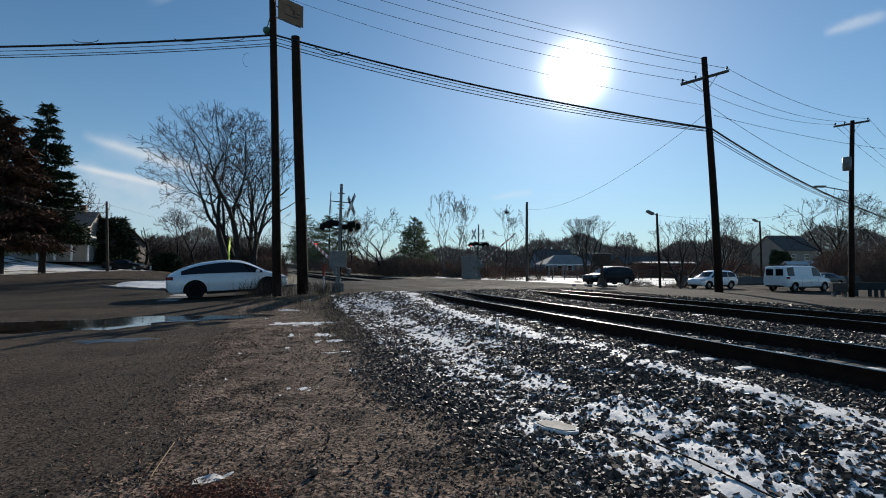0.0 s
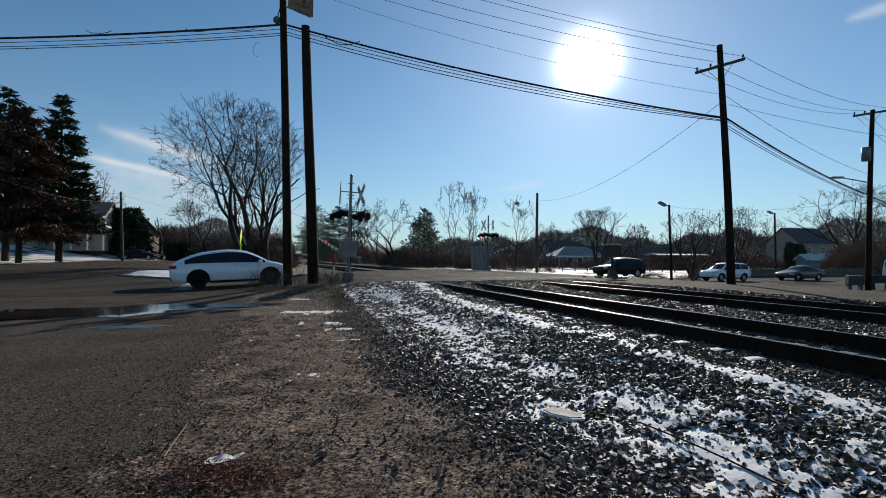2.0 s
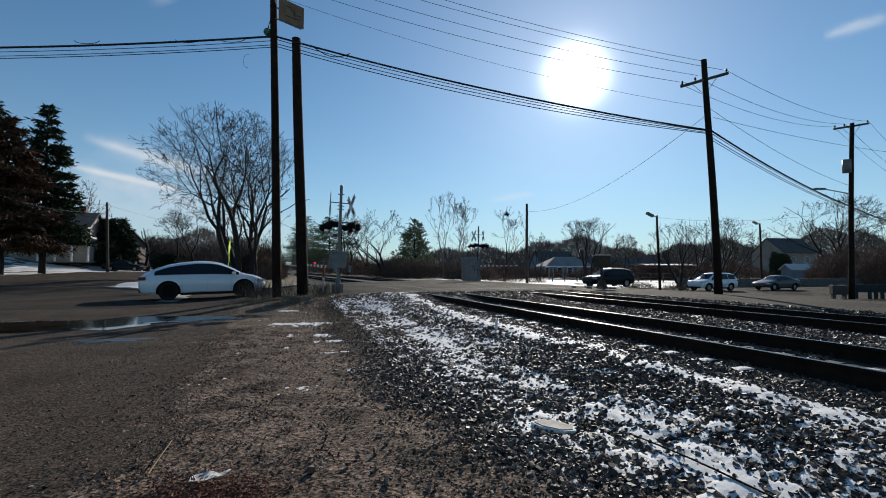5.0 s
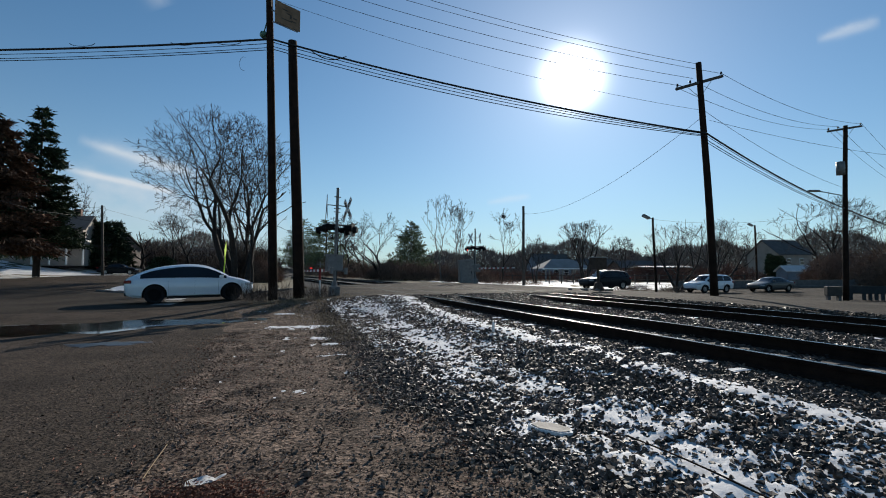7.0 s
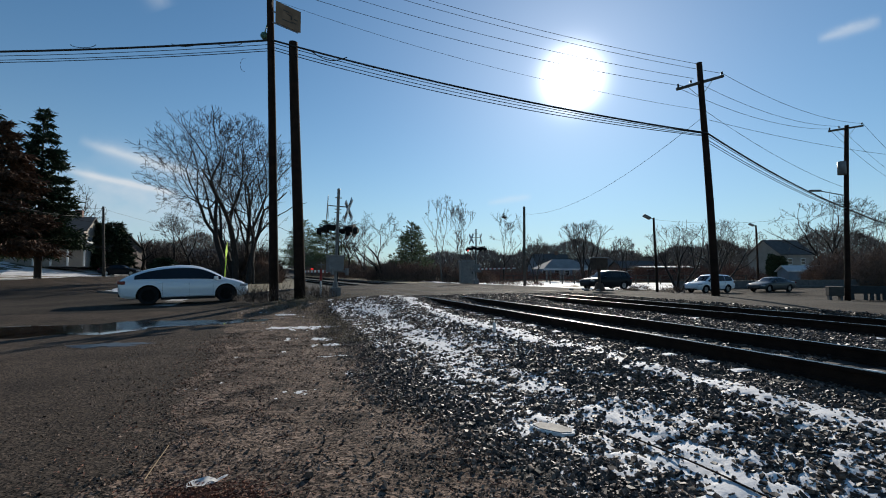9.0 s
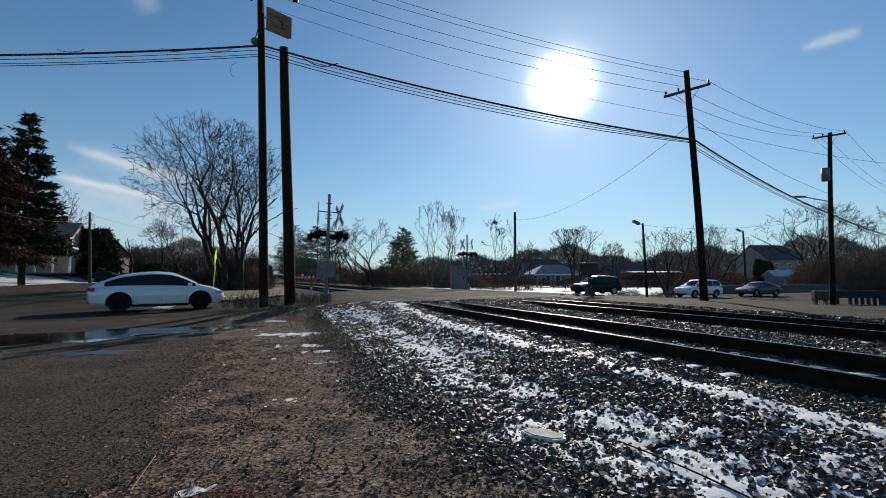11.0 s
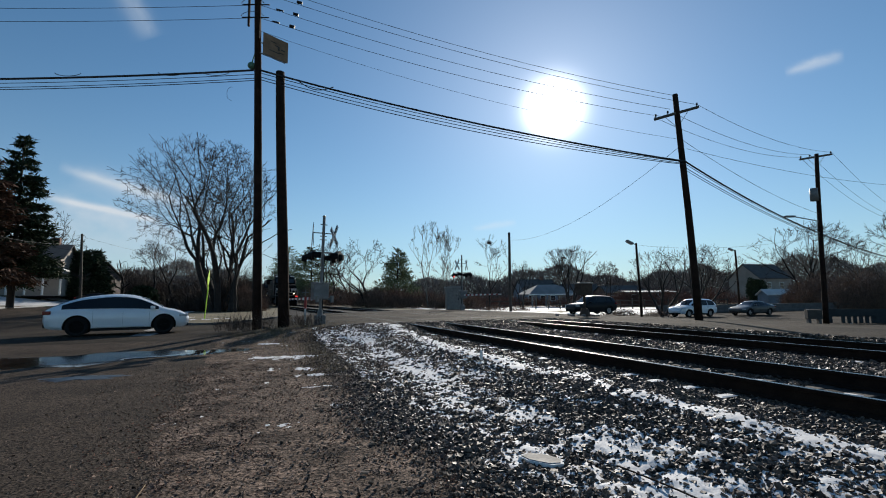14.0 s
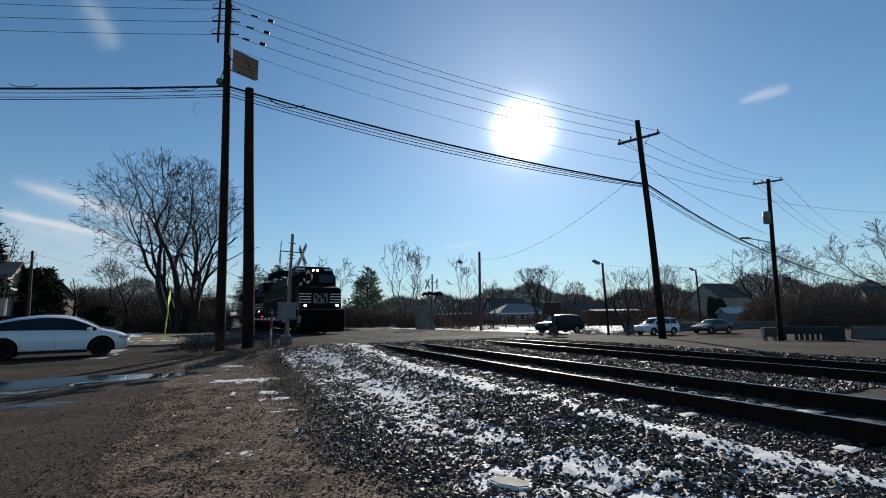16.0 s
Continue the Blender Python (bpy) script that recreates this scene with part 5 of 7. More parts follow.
    for sy in (-1, 1):
        for i in range(12):
            x = -9.5 + i * 1.4
            bm = B()
            tube(bm, (x, sy * 1.5, 1.6), (x, sy * 1.5, 2.6), 0.02, n=6)
            part("handrail_post", bm, LOCO, t)
        bm = B()
        tube(bm, (-9.5, sy * 1.5, 2.6), (5.9, sy * 1.5, 2.6), 0.02, n=6)
        part("handrail", bm, CAST, t, "grey worn handrail")
        bm = B()
        for x in (10.5, 10.95):
            tube(bm, (x, sy * 1.5, 0.5), (x, sy * 1.5, 2.4), 0.022, n=6)
        part("grab_rail", bm, CAST, t)
        for x in (-7.2, 7.0):
            bx("truck_frame", x - 2.3, x + 2.3, sy * 1.12 - 0.12, sy * 1.12 + 0.12, 0.45, 1.0, mat_=LOCO_UNDER, bev=0.08)
            for k in (-1.75, 0, 1.75):
                bm = B()
                tube(bm, (x + k, sy * 0.68, 0.53), (x + k, sy * 0.82, 0.53), 0.53, n=24)
                part("wheel", bm, LOCO_UNDER, t)
    bm = B()
    for sy in (-0.5, 0.0, 0.5):
        tube(bm, (11.1, sy - 0.1, 1.2), (11.25, sy, 0.6), 0.03, n=6)
    part("air_hose", bm, RUBBER, pil)
    return t


loco = locomotive("black diesel locomotive with white nose bands and lit headlights")
loco_two = locomotive("black diesel locomotive coupled behind the first")


# ---- trees ----
def tubes(segs, sides):
    """Tapered bars as arrays. segs: rows of ax ay az bx by bz ra rb."""
    g = np.asarray(segs, float)
    a, b, ra, rb = g[:, 0:3], g[:, 3:6], g[:, 6], g[:, 7]
    d = b - a
    d /= np.linalg.norm(d, axis=1, keepdims=True) + 1e-9
    ref = np.where(np.abs(d[:, 2:3]) > 0.9, [[1.0, 0, 0]], [[0, 0, 1.0]])
    u = np.cross(d, ref)
    u /= np.linalg.norm(u, axis=1, keepdims=True) + 1e-9
    w = np.cross(d, u)
    ang = np.arange(sides) * 2 * np.pi / sides
    ring = u[:, None] * np.cos(ang)[None, :, None] + w[:, None] * np.sin(ang)[None, :, None]
    v = np.concatenate([a[:, None] + ring * ra[:, None, None], b[:, None] + ring * rb[:, None, None]], 1)
    j = np.arange(sides)
    q = np.stack([j, (j + 1) % sides, (j + 1) % sides + sides, j + sides], -1)
    f = (q[None] + 2 * sides * np.arange(len(g))[:, None, None]).reshape(-1, 4)
    return v.reshape(-1, 3), f


def grow(rng, pos, d, length, rad, level, levels, out, spread, up, kink, rmin, inside):
    """A limb of crooked pieces that forks at its end and bears side shoots, as long as it stays inside its crown."""
    k = 4 if level < 2 else 3
    p, d = np.array(pos, float), np.array(d, float)
    for i in range(k):
        r0, r1 = rad * (1 - 0.25 * i / k), rad * (1 - 0.25 * (i + 1) / k)
        d = d + rng.normal(0, kink, 3) + [0, 0, up * (1.0 if level else 0.4)]
        d /= np.linalg.norm(d)
        q = p + d * length / k
        out[0 if level < 2 else 1].append([*p, *q, max(r0, rmin), max(r1, rmin)])
        if not inside(q):
            return
        if level > 0 and i < k - 1 and rng.uniform() < 0.38:
            side = np.cross(d, rng.normal(0, 1, 3))
            side /= np.linalg.norm(side) + 1e-9
            a = rng.uniform(0.6, 1.1)
            grow(rng, q, d * math.cos(a) + side * math.sin(a), length * rng.uniform(0.35, 0.6), r1 * 0.42, max(level + 2, levels - 2), levels, out, spread, up, kink, rmin, inside)
        p = q
    if level >= levels:
        return
    side = np.cross(d, rng.normal(0, 1, 3))
    side /= np.linalg.norm(side) + 1e-9
    turns = [(rng.uniform(0.18, 0.42), 0.80, rng.uniform(0.74, 0.9)), (-rng.uniform(0.4, 0.8), 0.64, rng.uniform(0.62, 0.84))]
    if rng.uniform() < 0.3:
        turns.append((rng.uniform(0.5, 0.9), 0.5, rng.uniform(0.5, 0.75)))
    for n, (a, kr, kl) in enumerate(turns):
        a *= spread
        w = side if n < 2 else np.cross(d, side)
        grow(rng, p, d * math.cos(a) + w * math.sin(a), length * kl, r1 * kr, level + 1, levels, out, spread, up, kink, rmin, inside)


def bare_tree(name, label, x, y, height, seed, stems=1, lean=0.15, levels=5, spread=1.0, bark=None, z=None, up=0.05, first=0.3, thick=0.016, kink=0.13, group="bare trees", fine=0.00024, toward=None, wide=0.36, crown=None):
    """toward: the compass way, in degrees from +x, in which a single stem leans. wide: the crown's half width over the height.
    crown: the centre and the half axes, on the plan, of a crown that several trees share."""
    rng = np.random.RandomState(seed)
    out = ([], [])
    z = gz(x, y) if z is None else z
    if crown:
        mid, axes = np.array(crown[0]) - [x, y, z], np.array(crown[1])
    else:
        mid, axes = np.array([0, 0, height * 0.55]), height * np.array([wide, wide, 0.45])

    def inside(q):
        e = (q - mid) / axes
        if q[2] < mid[2]:
            e[2] *= 0.55
        return float((e * e).sum()) < 1.0 + 0.12 * math.sin(q[0] * 2.1 + q[2] * 1.7 + seed) or q[2] < height * 0.3

    for k in range(stems):
        a = (rng.uniform(0, 6.28) if toward is None else radians(toward)) if k == 0 else a + 6.28 / stems + rng.uniform(-0.4, 0.4)
        l = lean * rng.uniform(0.7, 1.3)
        d = np.array([math.cos(a) * l, math.sin(a) * l, 1.0])
        grow(rng, (0.12 * math.cos(a) * (stems > 1), 0.12 * math.sin(a) * (stems > 1), -0.1), d / np.linalg.norm(d), height * first * rng.uniform(0.9, 1.1), height * thick, 0, levels, out, spread, up, kink, y * fine, inside)
    t = thing(name, label, "tree", pose(x, y, z), group)
    for nm, segs, sides, mt in (("trunk", out[0], 7, bark or BARK), ("crown", out[1], 3, TWIG if bark is None else bark)):
        raw(nm, *tubes(np.array(segs), sides), mt, t, True)
    return t


def blades(c, d, l, w, rng):
    """Slender triangles: centres, directions, lengths, widths."""
    n = len(c)
    s = np.cross(d, rng.normal(0, 1, (n, 3)))
    s /= np.linalg.norm(s, axis=1, keepdims=True) + 1e-9
    v = np.stack([c - s * w[:, None], c + s * w[:, None], c + d * l[:, None]], 1).reshape(-1, 3)
    return v, np.arange(3 * n).reshape(-1, 3)


def conifer(label, x, y, height, radius, seed, needles, dense=1.0, skirt=0.12, droop=0.25, shape=1.0, z=None, name="spruce"):
    rng = np.random.RandomState(seed)
    t = thing(name, label, "tree", pose(x, y, gz(x, y) if z is None else z), "evergreens")
    raw("trunk", *tubes([[0, 0, -0.1, 0, 0, height * 0.5, height * 0.018, height * 0.011], [0, 0, height * 0.5, 0, 0, height * 0.97, height * 0.011, 0.02]], 8), BARK, t, True)
    C, D, Ln, Wd, limbs = [], [], [], [], []
    zz = height * skirt
    while zz < height * 0.985:
        f = (zz / height - skirt) / (1 - skirt)
        reach0 = radius * (1 - f) ** shape + 0.25
        for k in range(int(5 + 4 * (1 - f))):
            a, reach = rng.uniform(0, 6.28), reach0 * rng.uniform(0.62, 1.12)
            tip = np.array([math.cos(a) * reach, math.sin(a) * reach, zz - droop * reach * rng.uniform(0.4, 1.2) + 0.1 * reach])
            base = np.array([0, 0, zz])
            limbs.append([*base, *tip, 0.035 + 0.02 * (1 - f), 0.008])
            m = int(max(6, reach * 15 * dense))
            u = rng.uniform(0.15, 1.03, m) ** 0.7
            c = base + (tip - base) * u[:, None] + rng.normal(0, 0.09 + 0.06 * reach, (m, 3)) * [1, 1, 0.45]
            out = (tip - base) / np.linalg.norm(tip - base)
            d = out * 0.9 + rng.normal(0, 0.55, (m, 3)) + [0, 0, -droop * 0.9]
            d /= np.linalg.norm(d, axis=1, keepdims=True)
            C.append(c), D.append(d), Ln.append(rng.uniform(0.28, 0.62, m)), Wd.append(rng.uniform(0.05, 0.12, m))
        zz += height * 0.026 * rng.uniform(0.7, 1.3)
    tagged(raw("bough", *tubes(limbs, 3), BARK, t), kind="stuff")
    v, f = blades(np.concatenate(C), np.concatenate(D), np.concatenate(Ln), np.concatenate(Wd), rng)
    raw("crown", v, f, needles, t)
    return t


def bush_blades(n, rx, ry, h, seed, l=(0.5, 1.2), w=0.012, lean=0.5, tops=None):
    """Upright twigs over an oval patch."""
    rng = np.random.RandomState(seed)
    a, r = rng.uniform(0, 6.28, n), rng.uniform(0, 1, n) ** 0.5
    hh = rng.uniform(0, 1, n) * h * (1 - r * r * 0.75)
    c = np.stack([np.cos(a) * r * rx, np.sin(a) * r * ry, hh * 0.8], -1)
    d = rng.normal(0, lean, (n, 3)) + [0, 0, 0.8]
    d /= np.linalg.norm(d, axis=1, keepdims=True)
    return blades(c, d, rng.uniform(*l, n), np.full(n, w), rng)


def bush(name, label, x, y, rx, ry, h, seed, material, n=1500, w=0.012, l=(0.5, 1.2), lean=0.5, turn=0, group="bushes", z=None):
    v, f = bush_blades(n, rx, ry, h, seed, l, w, lean)
    o = raw(name, v, f, material)
    o.matrix_basis = pose(x, y, gz(x, y) if z is None else z, rz=turn)
    return tagged(o, label, "bush", group)


def at_depth(u, depth):
    """A spot on the plan: u is across over ahead."""
    return u * depth, depth


# the clump of big bare trees beyond the road
CLUMP = ((-23.9, 49.0, 10.0), (9.2, 8.0, 8.3))
for i, (u, dp, h, ln, way, th) in enumerate(((-0.452, 47, 17.5, 0.55, 178, 0.019), (-0.448, 48, 18.0, 0.28, 168, 0.018), (-0.440, 47, 18.4, 0.14, 175, 0.018), (-0.425, 49, 18.2, 0.10, 20, 0.016), (-0.415, 47, 17.0, 0.22, 10, 0.015),
                                             (-0.412, 53, 17.6, 0.08, 60, 0.014), (-0.428, 54, 17.0, 0.14, 200, 0.014), (-0.405, 52, 15.5, 0.12, 20, 0.013), (-0.402, 46, 10.5, 0.10, 100, 0.014), (-0.435, 50, 13.0, 0.2, 220, 0.014))):
    bare_tree("bare_tree", "big bare tree with spreading dark limbs", *at_depth(u, dp), h, 100 + i, lean=ln, toward=way, levels=7 if i in (0, 1, 2, 3, 5) else 6, first=0.27 if i % 2 else 0.33, kink=0.13, up=0.03, thick=th, fine=0.00032, crown=CLUMP)
small_a = bare_tree("bare_tree", "slim bare tree with fine pale twigs", *at_depth(0.005, 60), 11.2, 120, lean=0.05, levels=6, bark=BARK_PALE, first=0.28, thick=0.010, spread=0.75, up=0.12, kink=0.07, wide=0.27)
bare_tree("bare_tree", "slim bare tree with fine pale twigs", *at_depth(0.040, 61), 10.6, 121, lean=0.04, levels=6, bark=BARK_PALE, first=0.28, thick=0.010, spread=0.75, up=0.12, kink=0.07, wide=0.27)
bare_tree("bare_tree", "slim bare tree with fine pale twigs", *at_depth(0.020, 66), 8.0, 122, stems=2, lean=0.08, levels=6, bark=BARK_PALE, first=0.28, thick=0.010, spread=0.75, up=0.12, wide=0.27)
nest_tree = bare_tree("bare_tree", "bare tree with a ball nest high in it", *at_depth(0.133, 56), 9.2, 123, lean=0.06, levels=6, first=0.28, thick=0.012, spread=0.75, up=0.08, wide=0.33)
v, f = bush_blades(260, 0.28, 0.28, 0.4, 9, (0.15, 0.35), 0.02, 1.2)
nest = raw("nest", v, f, TWIG)
nest.matrix_basis = pose(*at_depth(0.138, 56), 8.0)
tagged(nest, "ball of twigs in a bare tree", "nest")
bare_tree("bare_tree", "bare leaning tree behind the brush", *at_depth(-0.122, 64), 10.0, 124, stems=2, lean=0.4, levels=6, thick=0.02, kink=0.2, wide=0.5)
bare_tree("bare_tree", "bare leaning tree behind the brush", *at_depth(-0.160, 80), 11.5, 136, stems=2, lean=0.2, levels=6)
bare_tree("bare_tree", "bare leaning tree behind the brush", *at_depth(-0.205, 92), 12.5, 125, stems=2, lean=0.2, levels=6)
bare_tree("bare_tree", "low broad bare tree on the snowy lot", *at_depth(0.315, 52), 7.4, 126, stems=4, lean=0.6, levels=6, first=0.34, thick=0.02, spread=0.8, up=0.06, group="lot trees", wide=0.62, fine=0.0002)
bare_tree("bare_tree", "low broad bare tree on the snowy lot", *at_depth(0.515, 46), 6.8, 127, stems=4, lean=0.6, levels=6, first=0.34, thick=0.02, spread=0.8, up=0.06, group="lot trees", wide=0.62, fine=0.0002)
bare_tree("bare_tree", "low broad bare tree on the snowy lot", *at_depth(0.60, 56), 8.4, 128, stems=4, lean=0.5, levels=6, first=0.34, spread=0.85, up=0.06, group="lot trees", wide=0.5, fine=0.0002)
bare_tree("bare_tree", "bare tree beside the lot", *at_depth(0.395, 72), 7.6, 129, stems=2, lean=0.35, levels=6, spread=0.9, group="lot trees")
bare_tree("bare_tree", "bare tree beside the lot", *at_depth(0.205, 78), 8.0, 137, stems=2, lean=0.2, levels=6, spread=0.8, group="lot trees")
bare_tree("bare_tree", "thick rounded bare tree by the wall", *at_depth(0.845, 74), 14.0, 130, stems=4, lean=0.4, levels=7, first=0.32, group="lot trees", wide=0.6, fine=0.00026)
bare_tree("bare_tree", "bare tree hanging over the wall", *at_depth(1.20, 44), 12.8, 131, stems=3, lean=0.4, levels=7, group="lot trees", wide=0.55, fine=0.0004)
for k, (u, dp, h) in enumerate(((0.97, 86, 12.5), (1.05, 84, 11.0), (1.12, 80, 11.5), (0.68, 120, 13.0), (0.62, 125, 11.5), (0.47, 110, 9.5))):
    bare_tree("bare_tree", "bare grey tree among houses beyond the lot", *at_depth(u, dp), h, 150 + k, stems=2, lean=0.25, levels=5, group="lot trees")
bare_tree("bare_tree", "bare tree by the side street", *at_depth(-0.575, 72), 9.5, 132, stems=2, lean=0.3, levels=6)
bare_tree("bare_tree", "bare tree by the side street", *at_depth(-0.535, 70), 12.0, 135, lean=0.1, levels=6)
bare_tree("bare_tree", "pruned crooked bare tree on a lawn", *at_depth(-0.64, 66), 7.6, 133, stems=3, lean=0.6, levels=2, kink=0.3, thick=0.03)
bare_tree("bare_tree", "bare tree behind the house", *at_depth(-0.79, 80), 13.0, 134, stems=2, lean=0.3, levels=6)
# evergreens
conifer("tall dark spruce with drooping boughs", *at_depth(-0.865, 46), 17.3, 3.7, 201, NEEDLE, 3.2, 0.2, 0.2, 0.9)
conifer("tall dark spruce with drooping boughs", *at_depth(-0.985, 44), 17.0, 4.9, 202, NEEDLE, 3.0, 0.15, 0.2, 0.9)
conifer("rusty brown dying spruce before the dark ones", *at_depth(-0.955, 42), 14.6, 4.3, 203, NEEDLE_RED, 3.2, 0.19, 0.2, 0.62)
conifer("loose green pine behind the brush", *at_depth(-0.062, 74), 9.4, 3.6, 204, NEEDLE_PINE_LIT, 0.7, 0.12, -0.15, 0.75, name="pine")
conifer("dark pine at the edge of the woods", *at_depth(-0.245, 118), 14.5, 7.0, 205, NEEDLE_PINE_LIT, 0.8, 0.1, 0.0, 0.6, name="pine")
conifer("dark pine at the edge of the woods", *at_depth(-0.295, 165), 19.0, 9.0, 206, NEEDLE_PINE_LIT, 0.8, 0.1, 0.0, 0.6, name="pine")
conifer("round dark evergreen beside the house", *at_depth(-0.712, 64), 6.8, 2.6, 207, NEEDLE, 3.0, 0.04, 0.1, 0.3, name="holly")
for k, u in enumerate((0.715, 0.73, 0.742)):
    conifer("slim dark cypress beside the white house", *at_depth(u, 96), 5.4 - 0.3 * k, 0.6, 210 + k, NEEDLE, 1.6, 0.03, -0.5, 0.5, name="cypress")
# brush along the far track, and by the wall
for k, (u, dp, rx, h) in enumerate(((-0.235, 108, 8.0, 5.5), (-0.20, 94, 6.0, 5.0), (-0.158, 77, 4.5, 4.0), (-0.112, 64, 3.0, 3.0), (-0.07, 62, 3.5, 2.8), (-0.01, 62, 4.0, 2.6), (0.06, 60, 3.5, 2.0), (-0.385, 50, 2.2, 3.0), (-0.40, 54, 2.6, 4.0), (-0.40, 62, 3.0, 5.0))):
    bush("brush", "tangled brown winter brush beside the track", *at_depth(u, dp), rx, 1.8, h, 300 + k, BRUSH, 3200, 0.020, (0.6, 1.6), 0.55)
for k, (u, dp, rx, h) in enumerate(((0.89, 66, 5, 6.6), (0.965, 60, 5, 6.6), (1.06, 58, 5, 6.2), (1.16, 56, 5, 6.0), (0.84, 70, 3.5, 5.6))):
    bush("brush", "tall brown thicket behind the wall", *at_depth(u, dp), rx, 3.0, h, 320 + k, BRUSH, 7000, 0.024, (0.5, 1.5), 0.8)
for k, (u, dp, rx, h) in enumerate(((-0.42, 51, 3, 4.0), (-0.455, 53, 3.2, 3.2), (-0.385, 53, 2.2, 4.5), (-0.49, 57, 3.5, 3.0), (-0.375, 60, 2.2, 6.0), (-0.54, 76, 4.0, 6.0), (-0.59, 78, 4.0, 5.4), (-0.63, 80, 4.0, 5.4), (-0.505, 74, 3.0, 6.5), (-0.46, 72, 4.0, 6.5), (-0.42, 70, 4.0, 7.0))):
    bush("brush", "dense dark undergrowth below the bare trees", *at_depth(u, dp), rx, 2.0, h, 360 + k, THICKET, 3200, 0.022, (0.7, 2.0), 0.5)
for k, (u, dp) in enumerate(((0.20, 54), (0.12, 52), (0.15, 50), (0.43, 42), (0.50, 41.5), (0.40, 46))):
    bush("low_shrub", "low dark shrub at the edge of the snow", *at_depth(u, dp), 1.2, 0.6, 0.7, 340 + k, BRUSH, 420, 0.012, (0.25, 0.6), 0.7)


for k, (u, dp, rx, h) in enumerate(((0.35, 84, 7, 3.0), (0.45, 90, 7, 3.6), (0.54, 86, 7, 3.8), (0.63, 92, 7, 4.2), (0.20, 96, 8, 2.6), (0.10, 88, 7, 2.6))):
    bush("brush", "reddish brown hedge of bare twigs beyond the snowy ground", *at_depth(u, dp), rx, 1.6, h, 380 + k, HEDGE, 3600, 0.03, (0.5, 1.4), 0.6)
conifer("round clipped evergreen shrub on a lawn", *at_depth(-0.594, 66), 2.5, 1.4, 230, NEEDLE, 3.0, 0.04, 0.1, 0.3, name="holly")


def far_woods():
    """Bare woods along the skyline, made of thin upright twigs."""
    rng = np.random.RandomState(77)
    n = 170000
    u = rng.uniform(-1.5, 1.5, n)
    dp = rng.uniform(150, 240, n)
    ridge = 4.6 + 1.6 * np.sin(u * 9) + 1.1 * np.sin(u * 23 + 1) + 0.8 * np.sin(u * 61 + 2) + 2.6 * smooth(0.05, 0.3, u) + 1.6 * smooth(0.35, 0.6, u) + 3.2 * smooth(-0.2, -0.35, u)
    zz = rng.uniform(0, 1, n) ** 1.1 * ridge * dp / 120
    pp, ss_ = ps(u * dp, dp)
    ok = np.abs(pp - bend(ss_) - 8.4) > 8.0
    u, dp, zz, n = u[ok], dp[ok], zz[ok], int(ok.sum())
    c = np.stack([u * dp, dp, zz - 0.6], -1)
    d = rng.normal(0, 0.45, (n, 3)) + [0, 0, 0.8]
    d /= np.linalg.norm(d, axis=1, keepdims=True)
    v, f = blades(c, d, rng.uniform(1.0, 3.2, n), rng.uniform(0.07, 0.20, n), rng)
    tagged(raw("far_woods", v, f, HAZED_WOODS), "bare grey brown woods on the skyline, haze put into their colour", "woods", kind="stuff")


far_woods()


# ---- verges, lawns, snow ----
def strip(name, pv, front, back, k, lift, material, label, cat, height=None):
    P, F = np.meshgrid(np.asarray(pv, float), np.linspace(0, 1, k) ** 1.5)
    S = front(P) + (back(P) - front(P)) * F
    Z = land(P, S) + lift + (height(P, S) if height else 0)
    X, Y = xy(P, S)
    h, w = P.shape
    i = np.arange((h - 1) * w).reshape(h - 1, w)[:, :-1].ravel()
    return tagged(raw(name, np.stack([X, Y, Z], -1).reshape(-1, 3), np.stack([i, i + 1, i + w + 1, i + w], -1), material, None, True), label, cat, kind="structure")


def verge_front(p):
    return np.interp(p, [-60, -11.4, -6.6, -2.2, 0.2, 1.6], [133, 36.2, 31.9, 28.6, 29.3, 31.5])


strip("verge", np.linspace(-11.4, 1.6, 90), verge_front, lambda p: 36.2 + (p + 11.4) / 0.2 + 0.01, 40, 0.1, LAWN, "raised grass verge with dry leaves by the road", "verge")


def verge_snow(p, s):
    edge = s - verge_front(p)
    return (np.clip(noise2(p, s, 0.35, 5.0) * 0.6 + noise2(p, s, 1.6, 7.0) * 0.4 + 0.22 - 0.04 * np.clip(edge, 0, 30) * (p > -7) - 0.35 * smooth(-7, -4, p), -0.5, 0.5)) * 0.12 - 0.01


tagged(strip("snow_verge", np.linspace(-11.0, 1.4, 110), lambda p: verge_front(p) + 0.25, lambda p: 36.2 + (p + 11.4) / 0.2 - 0.4, 60, 0.1, SNOW, "patchy old snow on the verge", "snow", verge_snow), kind="stuff")


def kerb_line():
    rng = random.Random(4)
    pts = [(p, float(verge_front(p))) for p in np.linspace(-11.4, 1.2, 16)]
    k = thing("kerb", "low pale concrete kerb along the verge", "kerb")
    tagged(k, kind="structure")
    for (p0, s0), (p1, s1) in zip(pts, pts[1:]):
        a, b = Vector((*xy(p0, s0), 0)), Vector((*xy(p1, s1), 0))
        a.z, b.z = float(land(p0, s0)), float(land(p1, s1))
        d = b - a
        bm = B()
        box(bm, 0.01, d.length - 0.01, -0.09, 0.09, -0.1, 0.125 + rng.uniform(-0.01, 0.01), 0.015, Matrix.Translation(a) @ d.to_track_quat("X", "Z").to_matrix().to_4x4())
        part("kerb_stone", bm, CONCRETE, k)


kerb_line()


def lawn_snow(p, s):
    return np.clip(noise2(p, s, 0.22, 9.0) * 0.8 + noise2(p, s, 1.3, 3.0) * 0.9 - 0.03, -0.5, 0.5) * 0.1


